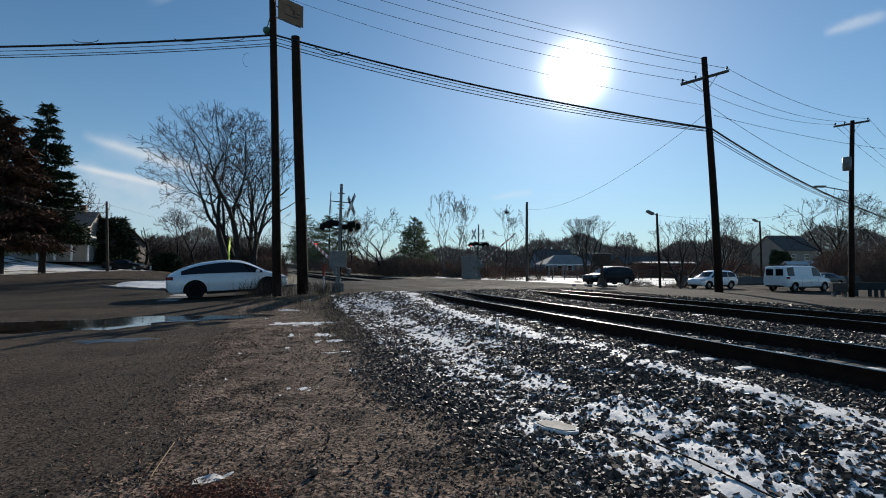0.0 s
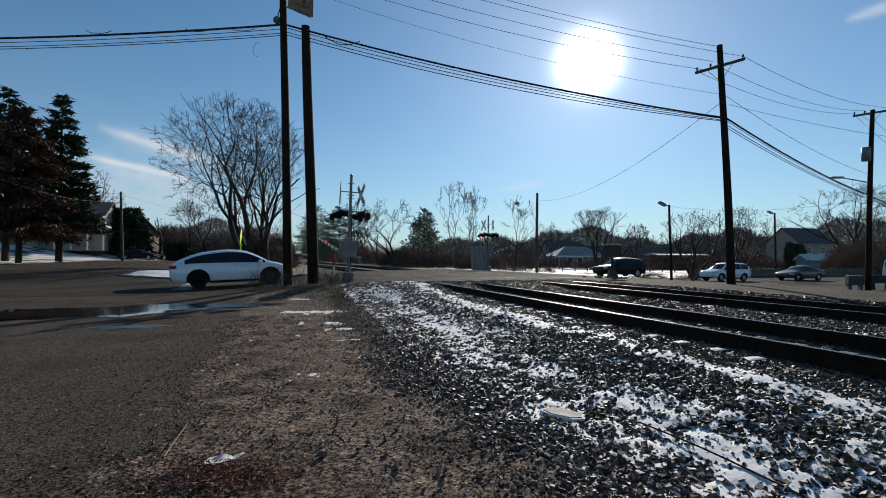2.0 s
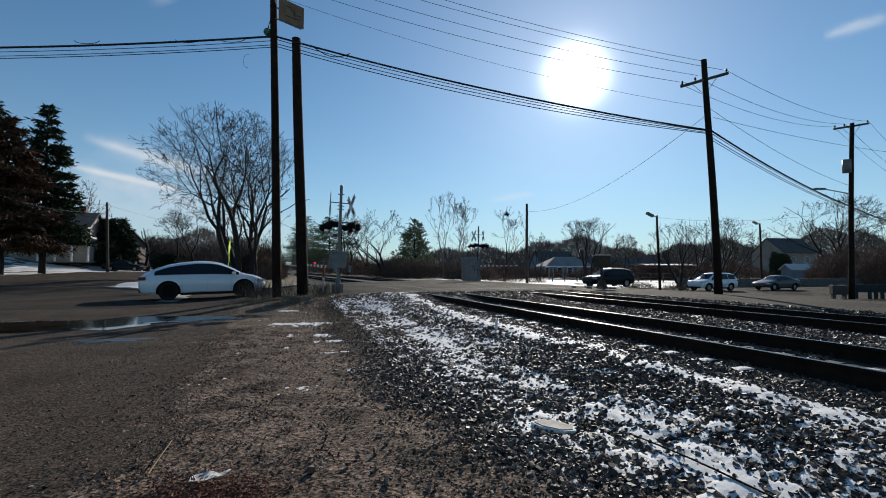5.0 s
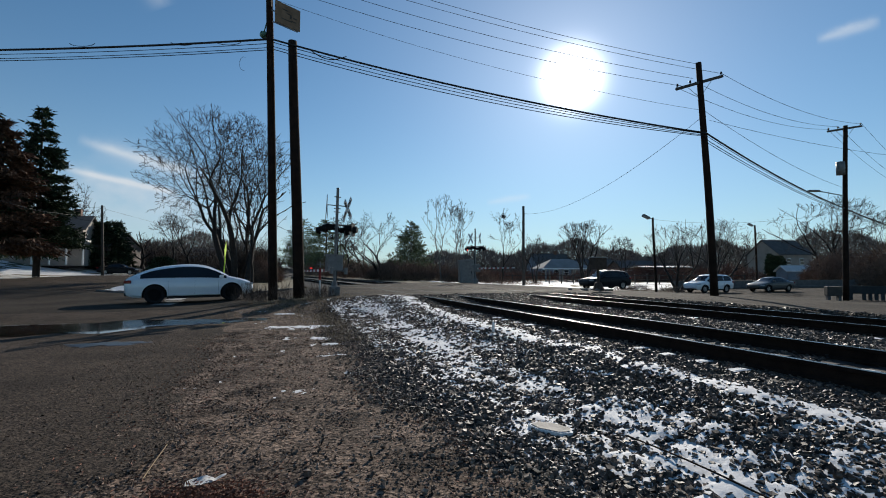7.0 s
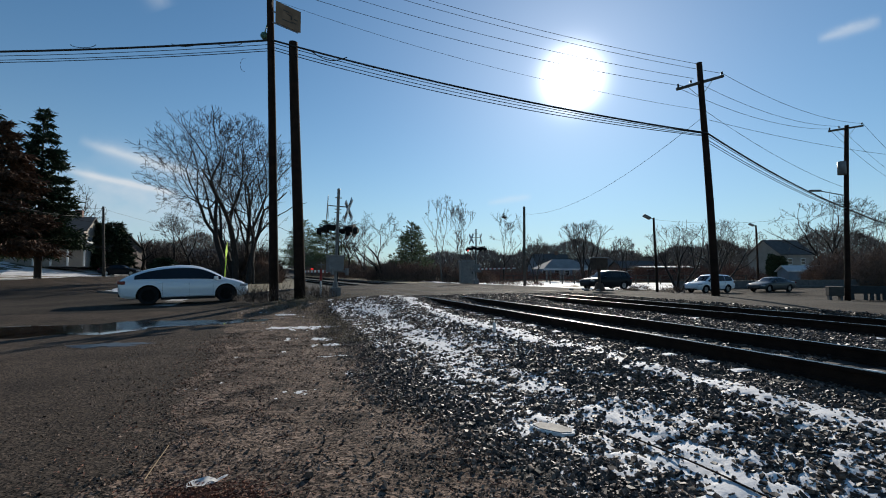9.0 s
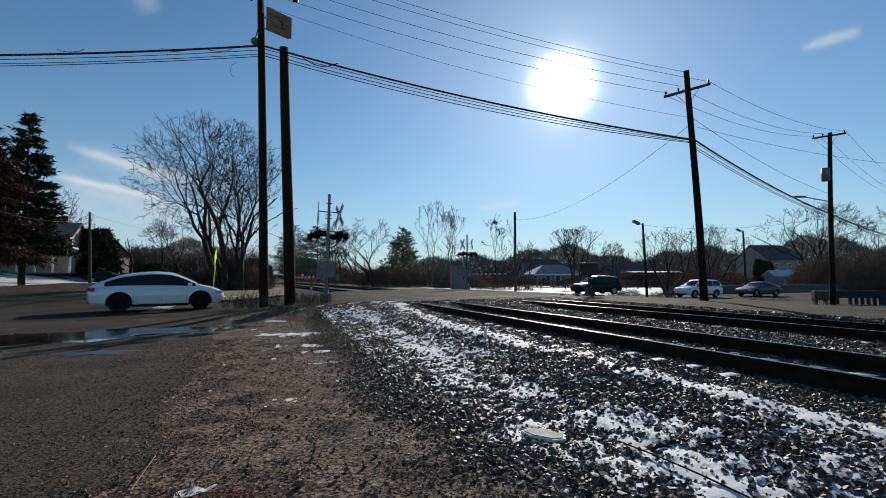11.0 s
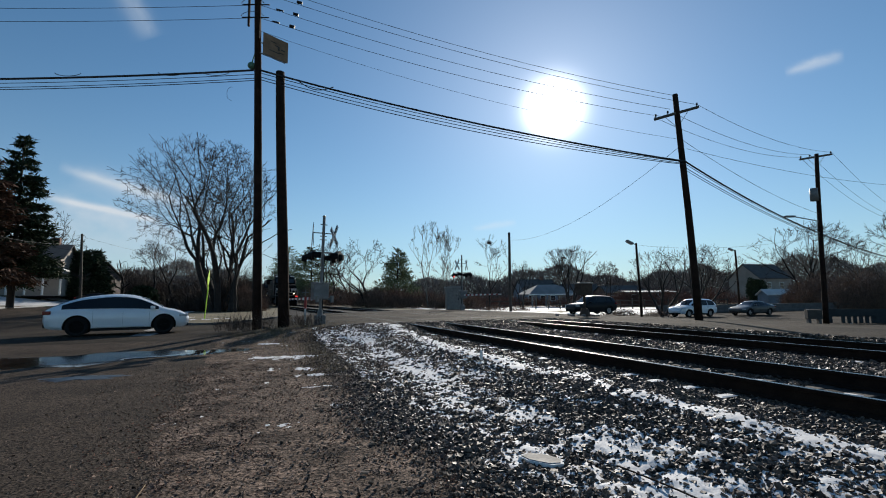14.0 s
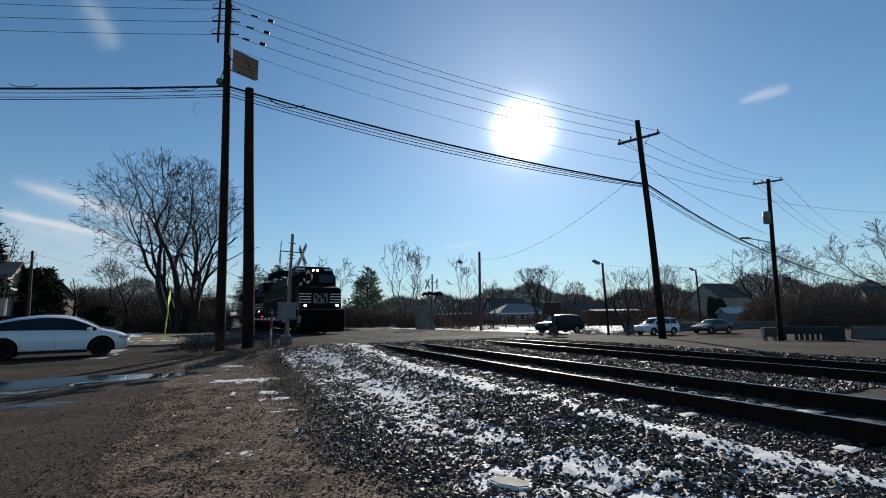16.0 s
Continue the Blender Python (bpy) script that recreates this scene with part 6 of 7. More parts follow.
tagged(sheet("snow_lawn", np.linspace(0, 1, 70), span(39, 84, 0.7), 0.0, SNOW, height=lawn_snow,
             lo=lambda s: s * 0 - 90.0, hi=lambda s: np.minimum(-29.2 + 0.42 * (s - 40) - 40 * smooth(42, 37, s), -17.0)),
       "thin snow over the lawns of the side street", "snow", kind="stuff")
tagged(sheet("snow_lot", span(17, 60, 0.5), span(40.4, 85, 0.7), 0.0, SNOW,
             height=lambda p, s: np.clip(noise2(p, s, 0.16, 21.0) * 0.7 + noise2(p, s, 0.9, 13.0) * 0.5 - 0.10, -0.5, 0.5) * 0.12),
       "thin snow on the open ground past the road", "snow", kind="stuff")
# a ridge of snow against the near wall
tagged(sheet("snow_bank", np.linspace(0, 1, 8), span(2, 14, 0.4), 0.0, SNOW,
             height=lambda p, s: np.clip(noise2(p, s, 0.5, 2.0) + 0.25, -0.3, 0.6) * 0.14,
             lo=lambda s: 38.5 - 0.12 * s, hi=lambda s: 39.3 - 0.12 * s), "narrow strip of snow beside the lot", "snow", kind="stuff")


def blob(name, x, y, rx, ry, turn, z, material, seed, label, cat, dome=0.0, rag=0.35, kind=""):
    """A thin ragged patch: a disc of rings, domed by a little."""
    rng = random.Random(seed)
    n, k = 44, 6
    ph = [rng.uniform(0, 6.28) for _ in range(6)]
    v, f = [(0, 0, dome)], []
    for j in range(1, k + 1):
        for i in range(n):
            a = 2 * math.pi * i / n
            r = (j / k) * (1 + rag * (0.5 * math.sin(2 * a + ph[0]) + 0.35 * math.sin(5 * a + ph[1]) + 0.3 * math.sin(9 * a + ph[2]) + 0.2 * math.sin(17 * a + ph[3])) * (j / k))
            v.append((rx * r * math.cos(a), ry * r * math.sin(a), dome * (1 - (j / k) ** 2) - (0.02 if dome > 0.005 else 0.008) * (j == k)))
    me = bpy.data.meshes.new(name)
    for i in range(n):
        f.append((0, 1 + i, 1 + (i + 1) % n))
        for j in range(k - 1):
            a = 1 + j * n
            f.append((a + i, a + n + i, a + n + (i + 1) % n, a + (i + 1) % n))
    me.from_pydata(v, [], f)
    for p in me.polygons:
        p.use_smooth = True
    o = mesh_ob(name, me, material)
    o.matrix_basis = pose(x, y, z, rz=turn)
    return tagged(o, label, cat, kind=kind)


blob("puddle", -8.9, 12.2, 4.0, 1.75, 38, 0.026, WATER, 3, "shallow puddle of meltwater on the asphalt", "puddle", 0.0, 0.45)
blob("wet_patch", -6.5, 9.2, 0.55, 0.35, 14, 0.021, WET, 8, "small wet patch of meltwater on the asphalt", "puddle", 0.002, 0.5)
for i, (x, y, rx, ry, t) in enumerate(((-6.4, 15.6, 1.3, 0.22, 42), (-5.9, 16.4, 0.9, 0.18, 35))):
    blob("ice_patch", x, y, rx, ry, t, 0.05, SNOW if i else ICE, 20 + i, "dirty ice and snow at the edge of the asphalt", "ice", 0.03, 0.5)
SPOTS = ((-3.75, 12.0, 0.8, 0.3), (-2.6, 10.1, 0.45, 0.22), (-2.05, 9.2, 0.4, 0.2), (-1.75, 8.0, 0.3, 0.12), (-4.9, 18.0, 0.7, 0.2), (-3.7, 18.4, 0.6, 0.16), (-2.9, 12.3, 0.5, 0.2), (-5.0, 15.0, 0.5, 0.16), (-2.0, 11.2, 0.5, 0.25), (-1.1, 6.6, 0.2, 0.06))


def dirt_snow(p, s):
    x, y = xy(p, s)
    lump = sum(0.60 * np.exp(-((x - a) / rx) ** 2 - ((y - b) / ry) ** 2) for a, b, rx, ry in SPOTS)
    return np.clip(lump + 0.22 * noise2(p, s, 2.4, 5.5) + 0.34 * noise2(p, s, 9.0, 8.5) - 0.38, -0.4, 0.3) * 0.06


tagged(sheet("snow_dirt", span(-1.6, 2.6, 0.04), span(5.5, 18.4, 0.05), 0.006, SNOW, height=dirt_snow), "broken patches of old snow on the dirt", "snow", kind="stuff")


# ---- houses and other buildings ----
def house(label, x, y, w, d, eave, ridge, turn, wall, roof=ROOF, wins=(), z=None, hip=0.0, chimney=None, name="house", over=0.35):
    """Gable roof; ridge along local x; front is -y. wins: (u, v, width, height) on the front."""
    t = thing(name, label, "house", pose(x, y, gz(x, y) if z is None else z, rz=turn), "houses")
    bm = B()
    a = [(-d / 2, -0.3), (d / 2, -0.3), (d / 2, eave), (0, ridge), (-d / 2, eave)]
    prism(bm, a, -w / 2, w / 2)
    bmesh.ops.transform(bm, verts=bm.verts[:], matrix=Matrix.Rotation(radians(90), 4, "Z"))
    part("wall", bm, wall, t)
    k = (ridge - eave) / (d / 2)
    bm = B()
    for s in (-1, 1):
        o = [(0, ridge + 0.02), (s * (d / 2 + over), eave - k * over + 0.02), (s * (d / 2 + over), eave - k * over + 0.16), (0, ridge + 0.18)]
        prism(bm, o if s > 0 else o[::-1], -w / 2 - over, w / 2 + over)
    bmesh.ops.transform(bm, verts=bm.verts[:], matrix=Matrix.Rotation(radians(90), 4, "Z"))
    r = part("roof", bm, roof, t)
    if chimney is not None:
        bm = B()
        box(bm, chimney - 0.4, chimney + 0.4, -0.4, 0.4, eave, ridge + 1.0, 0.02)
        part("chimney", bm, BRICKWORK, r)
    for (u, v, ww, hh) in wins:
        bm = B()
        box(bm, u - ww / 2 - 0.1, u + ww / 2 + 0.1, -d / 2 - 0.05, -d / 2 + 0.02, v - 0.1, v + hh + 0.1, 0.01)
        fr = part("window", bm, WHITE, t)
        for q in (0, 1):
            bm = B()
            box(bm, u - ww / 2, u + ww / 2, -d / 2 - 0.065, -d / 2 - 0.04, v + q * hh / 2 + 0.03, v + (q + 1) * hh / 2 - 0.03, 0)
            part("pane", bm, PANE, fr)
    return t


# white walls toned down for shade by colour; the porch keeps its white
h1 = house("pale two storey house with a white columned porch", *at_depth(-0.832, 60), 8, 8, 4.3, 6.2, 25, SIDING_SHADED, wins=((-2.5, 2.9, 1.1, 1.1), (0.2, 2.9, 1.1, 1.1), (2.8, 2.9, 1.1, 1.1), (-2.5, 0.8, 1.2, 1.4)), chimney=2.5)
bm = B()
box(bm, -0.5, 4.9, -6.6, -4.0, 2.6, 2.85, 0.05)
part("porch_roof", bm, SIDING, h1)
for x in (-0.2, 1.4, 3.0, 4.6):
    bm = B()
    tube(bm, (x, -6.4, -0.2), (x, -6.4, 2.6), 0.11, 0.09, 10)
    part("column", bm, WHITE, h1)
house("low grey brown house wing under a dark roof", *at_depth(-0.748, 66), 9, 8, 2.5, 4.4, 4, SIDING_BROWN, wins=((-2, 0.9, 1.2, 1.2), (2, 0.9, 1.2, 1.2)), chimney=-1.5)
house("blue grey house behind the bare trees", *at_depth(-0.50, 135), 9, 8, 3.0, 4.6, 15, SIDING_BLUE, wins=((-2, 1, 1.2, 1.2), (1.5, 1, 1.2, 1.2)))
# the shade on this gable is put into the wall colour too
house("pale house with a dark gable roof beyond the lot", *at_depth(0.735, 112), 9, 9, 6.0, 9.4, 10, SIDING_SHADED, wins=((-2, 3.6, 1, 1.3), (1.6, 3.6, 1, 1.3), (-2, 0.8, 1, 1.3)))
house("small pale shed with a light roof", *at_depth(0.785, 88), 7, 4, 2.0, 2.9, -10, SIDING_BLUE, SIDING)
house("brown house across the far street", *at_depth(0.42, 135), 12, 9, 3.0, 5.0, 5, BRICKWORK, wins=((-4, 1, 1.3, 1.3), (-1, 1, 1.3, 1.3), (3, 1, 1.3, 1.3)))
house("blue grey house across the far street", *at_depth(0.235, 135), 10, 9, 3.6, 7.0, 8, SIDING_BLUE, wins=((-3, 1, 1.3, 1.4), (0.5, 1, 1.3, 1.4), (3.5, 1, 1.3, 1.4)), chimney=2)
house("grey house across the far street", *at_depth(0.33, 150), 11, 9, 3.4, 6.0, -6, SIDING_GREY, wins=((-3, 1, 1.3, 1.4), (2, 1, 1.3, 1.4)))
house("low brown shop with a pale flat roof", *at_depth(0.475, 95), 8, 7, 2.7, 2.9, -4, BRICKWORK, SIDING, wins=((-3, 0.8, 1.8, 1.5), (0.5, 0.8, 1.8, 1.5)), over=0.8)
house("blue tarpaulin covered low shed", *at_depth(1.08, 60), 7, 5, 1.5, 2.6, -35, SIDING_BLUE, SIDING_BLUE)
house("brown house behind the thicket", *at_depth(1.2, 85), 12, 9, 4.0, 7.0, -30, SIDING_GREY, wins=((-3, 1, 1.3, 1.4), (2, 1, 1.3, 1.4)))


def pavilion(x, y):
    t = thing("pavilion", "open park shelter with a pale hipped roof", "pavilion", pose(x, y, gz(x, y), rz=8))
    for i in range(4):
        for sy in (-2.6, 2.6):
            bm = B()
            box(bm, -4.2 + i * 2.8 - 0.13, -4.2 + i * 2.8 + 0.13, sy - 0.13, sy + 0.13, -0.3, 2.5, 0.02)
            part("post", bm, SIDING_GREY, t)
    bm = B()
    v = [bm.verts.new(c) for c in ((-5.2, -3.6, 2.5), (5.2, -3.6, 2.5), (5.2, 3.6, 2.5), (-5.2, 3.6, 2.5), (-2.0, 0, 4.4), (2.0, 0, 4.4))]
    for q in ((0, 1, 5, 4), (1, 2, 5), (2, 3, 4, 5), (3, 0, 4), (3, 2, 1, 0)):
        bm.faces.new([v[i] for i in q])
    part("roof", bm, SIDING_GREY, t)
    bm = B()
    box(bm, -5.25, 5.25, -3.65, -3.5, 2.35, 2.55, 0.02)
    part("fascia", bm, WHITE, t)


pavilion(*at_depth(0.262, 92))


def barrier(pts, h, label, posts=0.0, name="barrier_wall"):
    t = thing(name, label, "wall")
    for (a, b) in zip(pts, pts[1:]):
        a, b = Vector((*a, gz(*a))), Vector((*b, gz(*b)))
        d = b - a
        n = max(1, int(d.length / 3.0))
        for i in range(n):
            p = a + d * (i / n)
            bm = B()
            prism(bm, [(-0.2, -0.2), (0.2, -0.2), (0.2, 0.18), (0.12, 0.35), (0.09, h), (-0.09, h), (-0.12, 0.35), (-0.2, 0.18)], 0.015, d.length / n - 0.015)
            bmesh.ops.transform(bm, verts=bm.verts[:], matrix=Matrix.Translation(p) @ Matrix.Rotation(math.atan2(d.y, d.x) - math.pi / 2, 4, "Z"))
            part("barrier_block", bm, CONCRETE, t)
    return t


barrier([xy(41, 40.2), xy(58, 39.4), xy(85, 38.6)], 0.95, "long grey concrete barrier beyond the road")
barrier([(33.5, 31.6), (41, 29.5), (54, 24.0)], 0.95, "grey concrete wall beside the lot")


def rail_bench(x, y):
    t = thing("slatted_fence", "short dark rail fence with close posts by the pole", "fence", pose(x, y, gz(x, y), rz=-12))
    bm = B()
    box(bm, -1.9, 2.3, 0.0, 0.14, 0.46, 0.98, 0.02)
    part("rail", bm, GUARD, t)
    for i in range(6):
        bm = B()
        box(bm, -1.0 + i * 0.36, -0.82 + i * 0.36, 0.02, 0.16, -0.1, 0.47, 0.02)
        part("slat", bm, GUARD, t)
    for x0, x1 in ((-1.9, -1.6), (1.0, 2.3)):
        bm = B()
        box(bm, x0, x1, 0.02, 0.12, -0.1, 0.47, 0.01)
        part("panel", bm, GUARD, t)


rail_bench(29.6, 31.0)


def rail_fence(u0, u1, depth, n):
    """Posts and two rails along the far side of the snowy ground."""
    t = thing("rail_fence", "low grey rail fence across the snowy ground", "fence")
    pts = [Vector((*at_depth(u0 + (u1 - u0) * i / n, depth - 6.0 * i / n), 0)) for i in range(n + 1)]
    for p in pts:
        p.z = gz(p.x, p.y)
        bm = B()
        box(bm, -0.07, 0.07, -0.07, 0.07, -0.1, 1.45, 0.01, Matrix.Translation(p))
        part("post", bm, POLE_GREY, t)
    for a, b in zip(pts, pts[1:]):
        for zz in (0.7, 1.3):
            bm = B()
            tube(bm, a + Vector((0, 0, zz)), b + Vector((0, 0, zz)), 0.05, n=6)
            part("rail", bm, POLE_GREY, t)


rail_fence(0.13, 0.66, 74, 20)


def service_box(x, y):
    t = thing("service_box", "small weathered grey utility box on legs", "utility box", pose(x, y, gz(x, y), rz=-20))
    bm = B()
    box(bm, -0.4, 0.4, -0.28, 0.28, 0.3, 0.9, 0.04)
    part("case", bm, POLE_GREY, t)
    for sx in (-0.28, 0.28):
        bm = B()
        box(bm, sx - 0.07, sx + 0.07, -0.2, 0.2, -0.05, 0.34, 0.01)
        part("leg", bm, CONCRETE, t)


service_box(25.3, 29.7)


# ---- small things on the ground ----
def small_things():
    # flat metal cover on the stones
    t = thing("cover_plate", "flat metal cover among the stones, glare painted white on its rim", "metal cover", pose(1.0, 4.14, gz(1.0, 4.14) + 0.06, rz=-38))
    pts = [(-0.2, -0.05), (-0.08, -0.11), (0.13, -0.1), (0.21, -0.02), (0.17, 0.08), (-0.02, 0.12), (-0.17, 0.07)]
    # the rim's snow white stands for glare off the wet edge
    for nm, k, z0, z1, mt in (("rim", 1.0, -0.03, 0.0, SNOW), ("plate", 0.86, -0.02, 0.006, LID)):
        bm = B()
        lo_, hi_ = [bm.verts.new((a * k, b * k, z0)) for a, b in pts], [bm.verts.new((a * k, b * k, z1)) for a, b in pts]
        bm.faces.new(lo_[::-1])
        bm.faces.new(hi_)
        for i in range(len(pts)):
            j = (i + 1) % len(pts)
            bm.faces.new((lo_[i], lo_[j], hi_[j], hi_[i]))
        part(nm, bm, mt, t)
    # a stick and paper scraps
    tagged(curve_wire("stick", [(-2.18, 3.82, 0.035), (-2.1, 3.6, 0.05), (-2.05, 3.42, 0.04), (-1.98, 3.2, 0.035)], 0.0045, DRY), "pale dry stick lying on the asphalt edge", "stick")
    for i, (x, y, r) in enumerate(((-1.56, 3.12, 0.055), (-1.46, 3.17, 0.03))):
        bm = B()
        bmesh.ops.create_grid(bm, x_segments=7, y_segments=5, size=r)
        for v in bm.verts:
            v.co.z = 0.025 * noise.noise(v.co * 22 + Vector((i * 3, 0, 0))) + 0.01
            v.co.x *= 1.5
        o = part("paper_scrap", bm, PAPER, None, smooth=True)
        bmesh_scale = 0.04
        o.matrix_basis = pose(x, y, gz(x, y) + bmesh_scale, rz=20 + 50 * i)
        tagged(o, "crumpled scrap of pale paper among dead leaves", "litter", "litter")
    # a white bottle standing in the stones
    x, y = 1.05, 9.0
    bm = B()
    tube(bm, (0, 0, 0), (0, 0, 0.15), 0.03, 0.03, 10)
    tube(bm, (0, 0, 0.15), (0, 0, 0.2), 0.03, 0.012, 10)
    o = part("bottle", bm, WHITE)
    o.matrix_basis = pose(x, y, gz(x, y) + 0.05, rx=10)
    tagged(o, "pale plastic bottle among the stones", "litter", "litter")
    # stones lying loose on the dirt
    rng = np.random.RandomState(8)
    me = None
    for k in range(26):
        x, y = rng.uniform(-1.5, 0.8), rng.uniform(2.9, 5.5)
        if k < 6:
            x, y = ((-0.66, 3.38), (-0.45, 3.28), (-0.62, 3.52), (-0.5, 3.6), (-0.35, 3.1), (-0.9, 3.3))[k]
        s = rng.uniform(0.025, 0.05) if k < 6 else rng.uniform(0.012, 0.028)
        v, f = chunks(np.zeros(1), np.zeros(1), np.zeros(1), np.array([s * 1.6]), 900 + k)
        o = raw("stone", v, f, STONE_OBJ)
        o.matrix_basis = pose(x, y, gz(x, y) + 0.012 + s * 0.35)
        tagged(o, "loose dark stone on the dirt", "stone", "loose stones")
    # dead leaves in a heap, weeds round the poles
    n = 2400
    c = np.stack([rng.normal(-1.42, 0.22, n), rng.normal(2.95, 0.13, n), rng.uniform(0.01, 0.06, n)], -1)
    d = rng.normal(0, 1, (n, 3)) * [1, 1, 0.35]
    d /= np.linalg.norm(d, axis=1, keepdims=True)
    tagged(raw("dead_leaves", *blades(c, d, rng.uniform(0.02, 0.055, n), rng.uniform(0.002, 0.007, n), rng), LEAF), "heap of reddish dead leaves and needles", "leaves", kind="stuff")
    n = 3000
    p, s = rng.uniform(-1.6, 1.5, n), 2.2 + 9.0 * rng.uniform(0, 1, n) ** 1.6
    d = rng.normal(0, 1, (n, 3)) * [1, 1, 0.12]
    d /= np.linalg.norm(d, axis=1, keepdims=True)
    tagged(raw("leaf_litter", *blades(np.stack([*xy(p, s), land(p, s) + 0.03], -1), d, rng.uniform(0.015, 0.05, n), rng.uniform(0.003, 0.009, n), rng), LEAF), "scattered brown leaf bits on the dirt", "leaves", kind="stuff")
    n = 5200
    p, s = rng.normal(0.6, 1.1, n), rng.normal(17.6, 1.6, n)
    k = n // 2
    p[:k], s[:k] = rng.normal(1.35, 0.28, k), rng.uniform(9.5, 15.5, k)
    x, y = xy(p, s)
    z = land(p, s)
    d = rng.normal(0, 0.6, (n, 3)) + [0, 0, 0.55]
    d /= np.linalg.norm(d, axis=1, keepdims=True)
    tagged(raw("dry_weeds", *blades(np.stack([x, y, z + 0.01], -1), d, rng.uniform(0.06, 0.28, n) * np.where(np.arange(n) < k, 0.6, 1.0), rng.uniform(0.002, 0.006, n), rng), DRY), "dry weeds and straw round the poles", "weeds", kind="stuff")
    for i, (x, y, h) in enumerate(((-7.6, 19.2, 0.7), (-7.2, 18.8, 0.5), (-6.4, 18.8, 0.7), (-5.2, 19.0, 0.5), (-8.2, 19.4, 0.6), (-4.6, 18.7, 0.4))):
        bush("weed_clump", "brown dead weed stalks at the foot of a pole", x, y, 0.45, 0.35, h, 500 + i, THICKET, 150, 0.006, (0.3, 0.9), 0.35, group="weed clumps")
    # a thin old pipe along the stones
    tagged(curve_wire("old_cable", [(*xy(2.75 + 0.06 * math.sin(q), q), float(land(2.75, q)) + 0.045 + 0.012 * math.sin(3 * q)) for q in np.arange(1.2, 3.4, 0.2)], 0.007, RAIL), "old rusty cable lying along the stones", "cable")
    # worn white bars on the road
    for p0, s0 in ((-5.3, 25.2), (-5.0, 21.6)):
        q = sheet("road_marking", span(p0, p0 + 0.75, 0.25), span(s0, s0 + 3.0, 0.5), 0.022, PAINT_LINE)
        tagged(q, "worn white stop line painted on the road", "road marking", "road markings")
    # tar seams and cracks wandering over the road
    for k in range(26):
        a = rng.uniform(-7, 15) if k < 18 else rng.uniform(13, 38)
        b = rng.uniform(ROAD_NEAR + 0.6, ROAD_NEAR + (9.5 if a < 4 else 15))
        along, m = rng.uniform() < 0.6, 18
        q = np.linspace(0, rng.uniform(3, 8), m)
        w = np.cumsum(rng.normal(0, 0.09, m)) * 0.6
        P, S = (a + q, b + w) if along else (a + w, np.minimum(b + q * 0.7, ROAD_NEAR + 19))
        half = rng.uniform(0.03, 0.09)
        pts = []
        for e in (-half, half):
            pp, ss = (P, S + e) if along else (P + e, S)
            pts.append(np.stack([*xy(pp, ss), land(pp, ss) + 0.024], -1))
        raw("tar_seam", np.concatenate(pts), [(i, i + 1, m + i + 1, m + i) for i in range(m - 1)], TAR, road)
    # grooves beside the rails in the crossing
    for r_ in RAILS:
        for o_ in (-0.09, 0.09):
            g = ribbon([(-0.05, -0.01), (0.05, -0.01), (0.05, 0.0), (-0.05, 0.0)], r_ + o_, span(ROAD_NEAR, float(road_far(r_)), 2), HEAD + 0.006, "flange_groove", RUBBER, road)


small_things()


def mailbox(x, y):
    t = thing("mailbox", "dark mailbox on a wooden post by the side street", "mailbox", pose(x, y, gz(x, y), rz=30))
    bm = B()
    box(bm, -0.06, 0.06, -0.06, 0.06, -0.1, 1.15, 0.01)
    box(bm, -0.06, 0.06, -0.45, 0.1, 0.85, 0.95, 0.01)
    part("post", bm, POLE, t)
    bm = B()
    box(bm, -0.11, 0.11, -0.45, 0.15, 1.15, 1.4, 0.05)
    part("case", bm, BLACK, t)


mailbox(*at_depth(-0.545, 48))


def single_stones():
    for i, (p, s, z, size) in enumerate(zip(*SINGLE)):
        v, f = chunks(np.zeros(1), np.zeros(1), np.zeros(1), np.array([size]), 1000 + i)
        o = raw("ballast_stone", v, f, STONE_OBJ, ballast)
        o.matrix_basis = pose(*xy(p, s), z)


single_stones()


def tie_snow():
    """Snow left lying on the tie ends beside the near rail."""
    rng = np.random.RandomState(15)
    V, F = [], []
    for s in np.arange(-4.0, 18.3, 0.53):
        for (p0, p1, chance) in ((4.8, 5.18, 0.65), (5.6, 6.5, 0.4), (9.4, 9.7, 0.4)):
            if rng.uniform() > chance:
                continue
            a, b = p0 + rng.uniform(0, 0.12), p1 - rng.uniform(0, 0.15)
            w = rng.uniform(0.06, 0.11)
            n = len(V)
            for (pp, ss, dz) in ((a, -w, 0), (b, -w * 0.8, 0), (b - 0.03, w, 0), (a + 0.04, w * 0.8, 0), (a + 0.05, -w * 0.6, 0.01), (b - 0.05, -w * 0.5, 0.01), (b - 0.06, w * 0.6, 0.01), (a + 0.07, w * 0.5, 0.01)):
                V.append((*xy(pp, s + ss), 0.306 + dz))
            F += [(n + i, n + (i + 1) % 4, n + 4 + (i + 1) % 4, n + 4 + i) for i in range(4)] + [(n + 4, n + 5, n + 6, n + 7)]
    tagged(raw("tie_snow", V, F, SNOW), "snow left on the wooden ties", "snow", kind="stuff")


tie_snow()


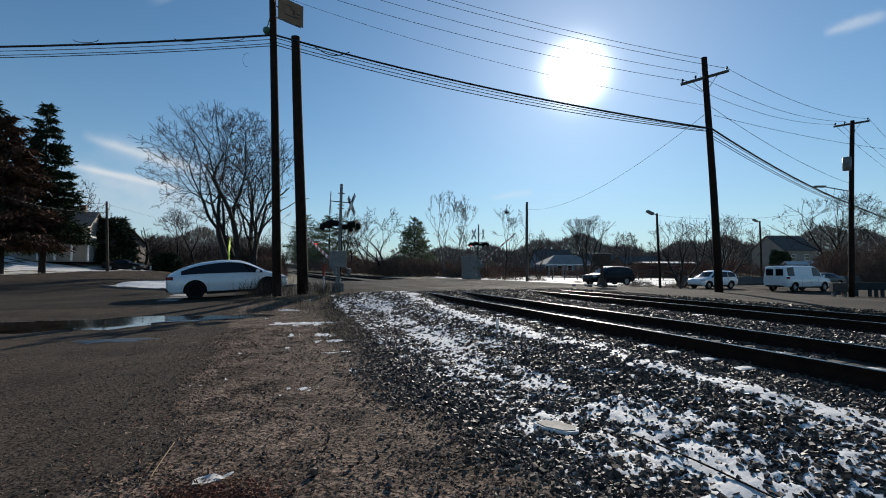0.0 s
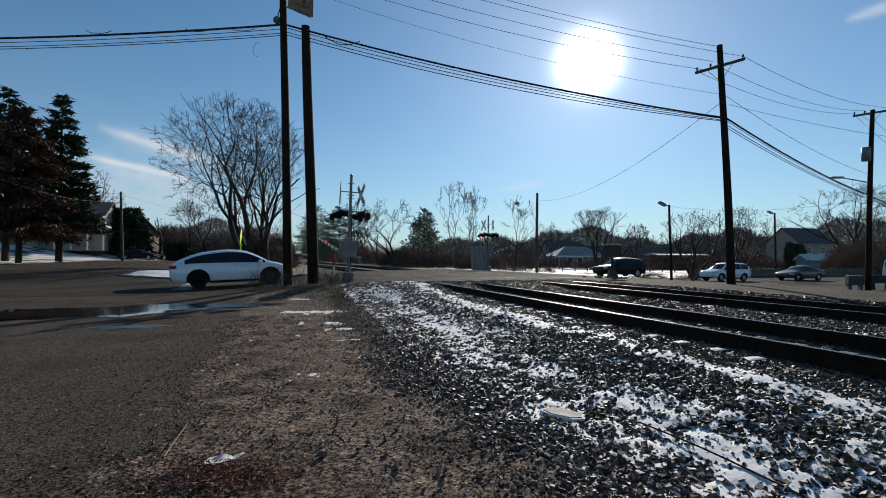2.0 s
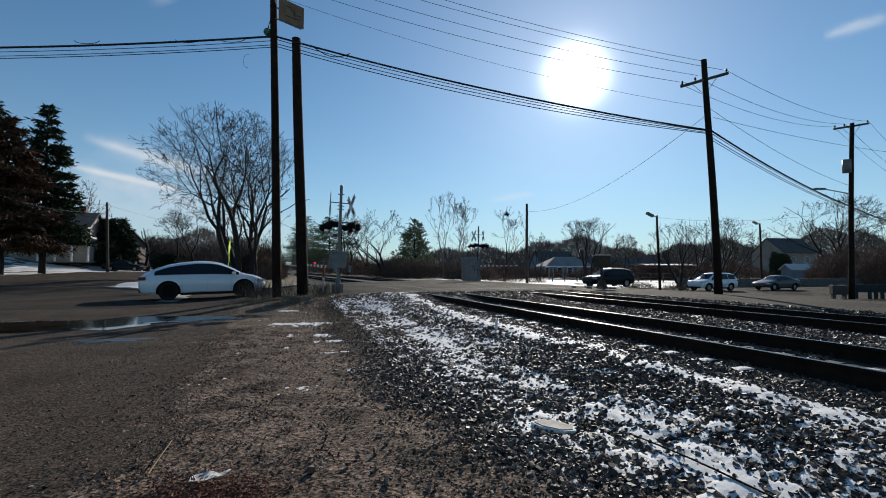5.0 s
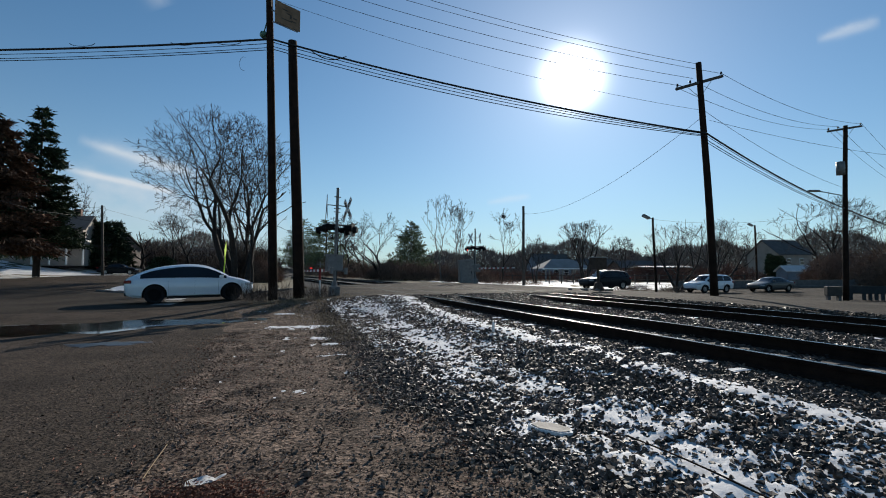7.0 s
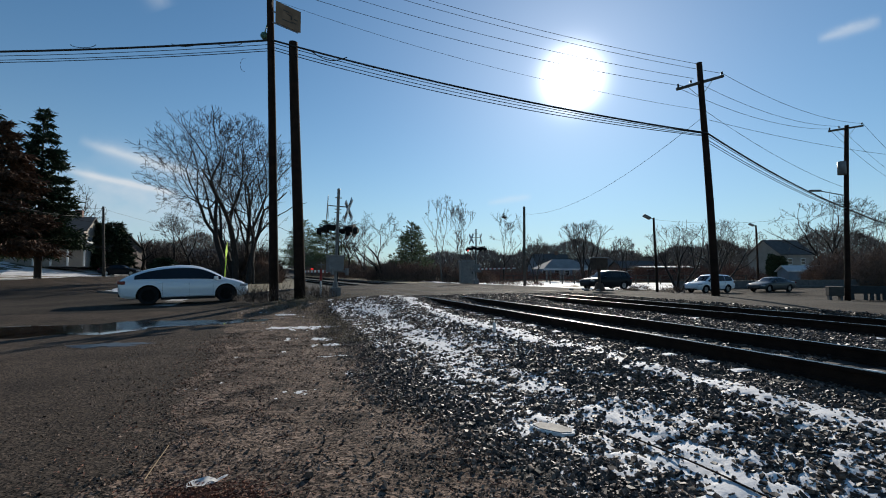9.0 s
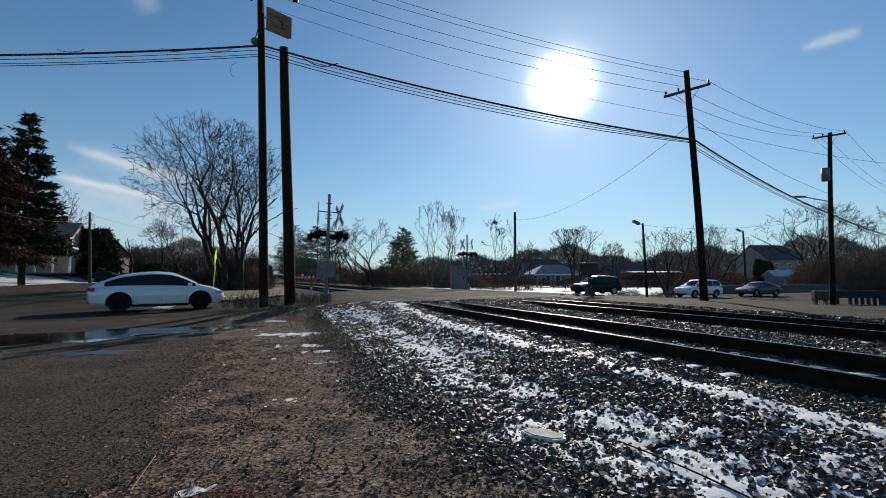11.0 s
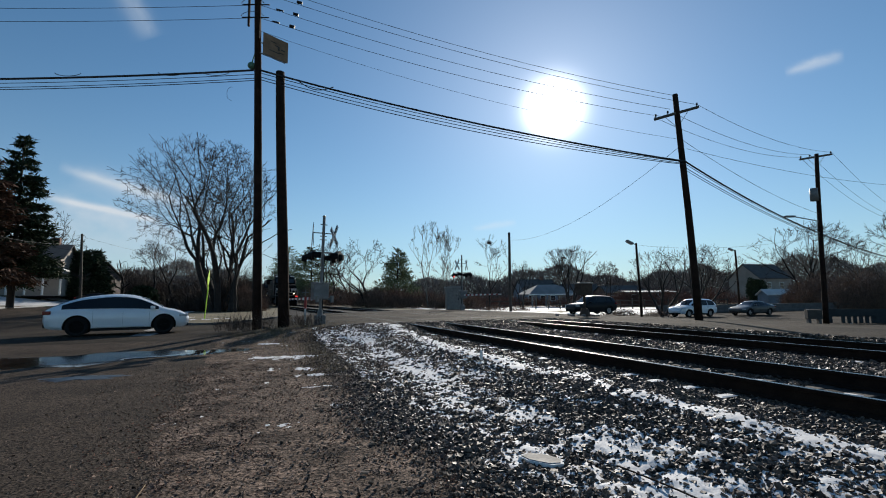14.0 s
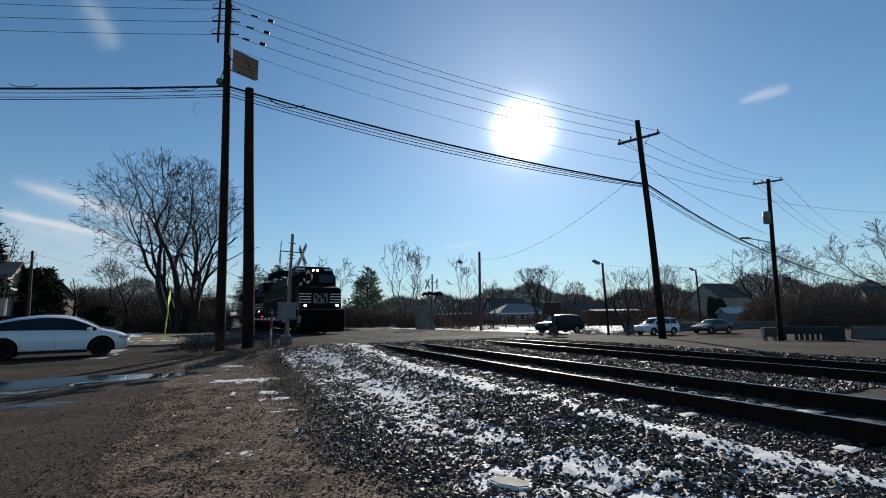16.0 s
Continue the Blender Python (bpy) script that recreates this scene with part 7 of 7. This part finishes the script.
# ---- what moves ----
def motions():
    turn = ROAD_TURN
    # the white car backs away from the crossing along its lane
    path = [(0.0, -2.37), (1.5, -2.62), (3.5, -3.10), (6.5, -3.68), (9.0, -3.98), (12.5, -5.06), (14.5, -5.91), (16.0, -6.30)]
    ts = np.arange(0, 16.01, 0.5)
    pos = np.interp(ts, [a for a, _ in path], [b for _, b in path])
    pos = np.convolve(np.pad(pos, 1, "reflect", reflect_type="odd"), [0.25, 0.5, 0.25], "valid")
    lane = 23.7
    slope = [math.degrees(math.atan2(float(road_z(p + 1.4) - road_z(p - 1.4)), 2.8)) for p in pos]
    walk(white_car, [(t, pose(*xy(p, lane), float(road_z(p + 1.4) + road_z(p - 1.4)) / 2 + 0.016, ry=0, rz=turn + 10) @ pose(0, 0, 0, ry=-k)) for t, p, k in zip(ts, pos, slope)])
    for w in white_wheels:
        walk(w, [(t, pose(*w.location, ry=math.degrees((p - pos[0]) / 0.385))) for t, p in zip(ts, pos)])
    # the van drives off
    walk(van, [(t, pose(*xy(40.6 + 6.5 * t, 27.2), float(road_z(40.6)) + 0.016, rz=turn)) for t in np.arange(0, 16.01, 1.0)])
    for w in van_wheels:
        walk(w, [(t, pose(*w.location, ry=math.degrees(6.5 * t / 0.37))) for t in np.arange(0, 16.01, 1 / 15)])
    # the sedan rolls up and stops
    ts = np.arange(0, 16.01, 0.5)
    far = 45.3 + 5.6 * np.exp(-ts / 1.1) + 1.2 * np.exp(-ts / 3.0)
    walk(sedan, [(t, pose(*xy(p, 32.6), float(road_z(p)) + 0.016, rz=turn + 180)) for t, p in zip(ts, far)])
    for w in sedan_wheels:
        walk(w, [(t, pose(*w.location, ry=math.degrees((far[0] - np.interp(t, ts, far)) / 0.33))) for t in np.arange(0, 16.01, 0.25)])
    # the gates come down
    walk(arm_near, [(t, pose(0.0, 0.2, 1.08, rz=90) @ pose(0, 0, 0, ry=-a)) for t, a in ((0, 13), (1, 10.5), (2.5, 8), (3.5, 6), (5, 1.5), (6, 0), (16, 0))])
    walk(arm_far, [(t, pose(0.0, 0.2, 1.35, rz=90) @ pose(0, 0, 0, ry=-a)) for t, a in ((0, 17), (0.5, 15), (2.5, 7), (4, 2), (5, 0), (16, 0))])
    # the train
    for ob, behind in ((loco, 8.7), (loco_two, 31.4)):
        rows = []
        for t in np.arange(0, 16.01, 0.5):
            s = 33.2 + 19.5 * (16 - t) + behind
            k = float(bend(s + 1) - bend(s - 1)) / 2
            rows.append((t, pose(*xy(6.09 + float(bend(s)), s), HEAD + 0.002, rz=math.degrees(math.atan2(DY, DX)) + 180 - math.degrees(math.atan(k)))))
        walk(ob, rows)


motions()
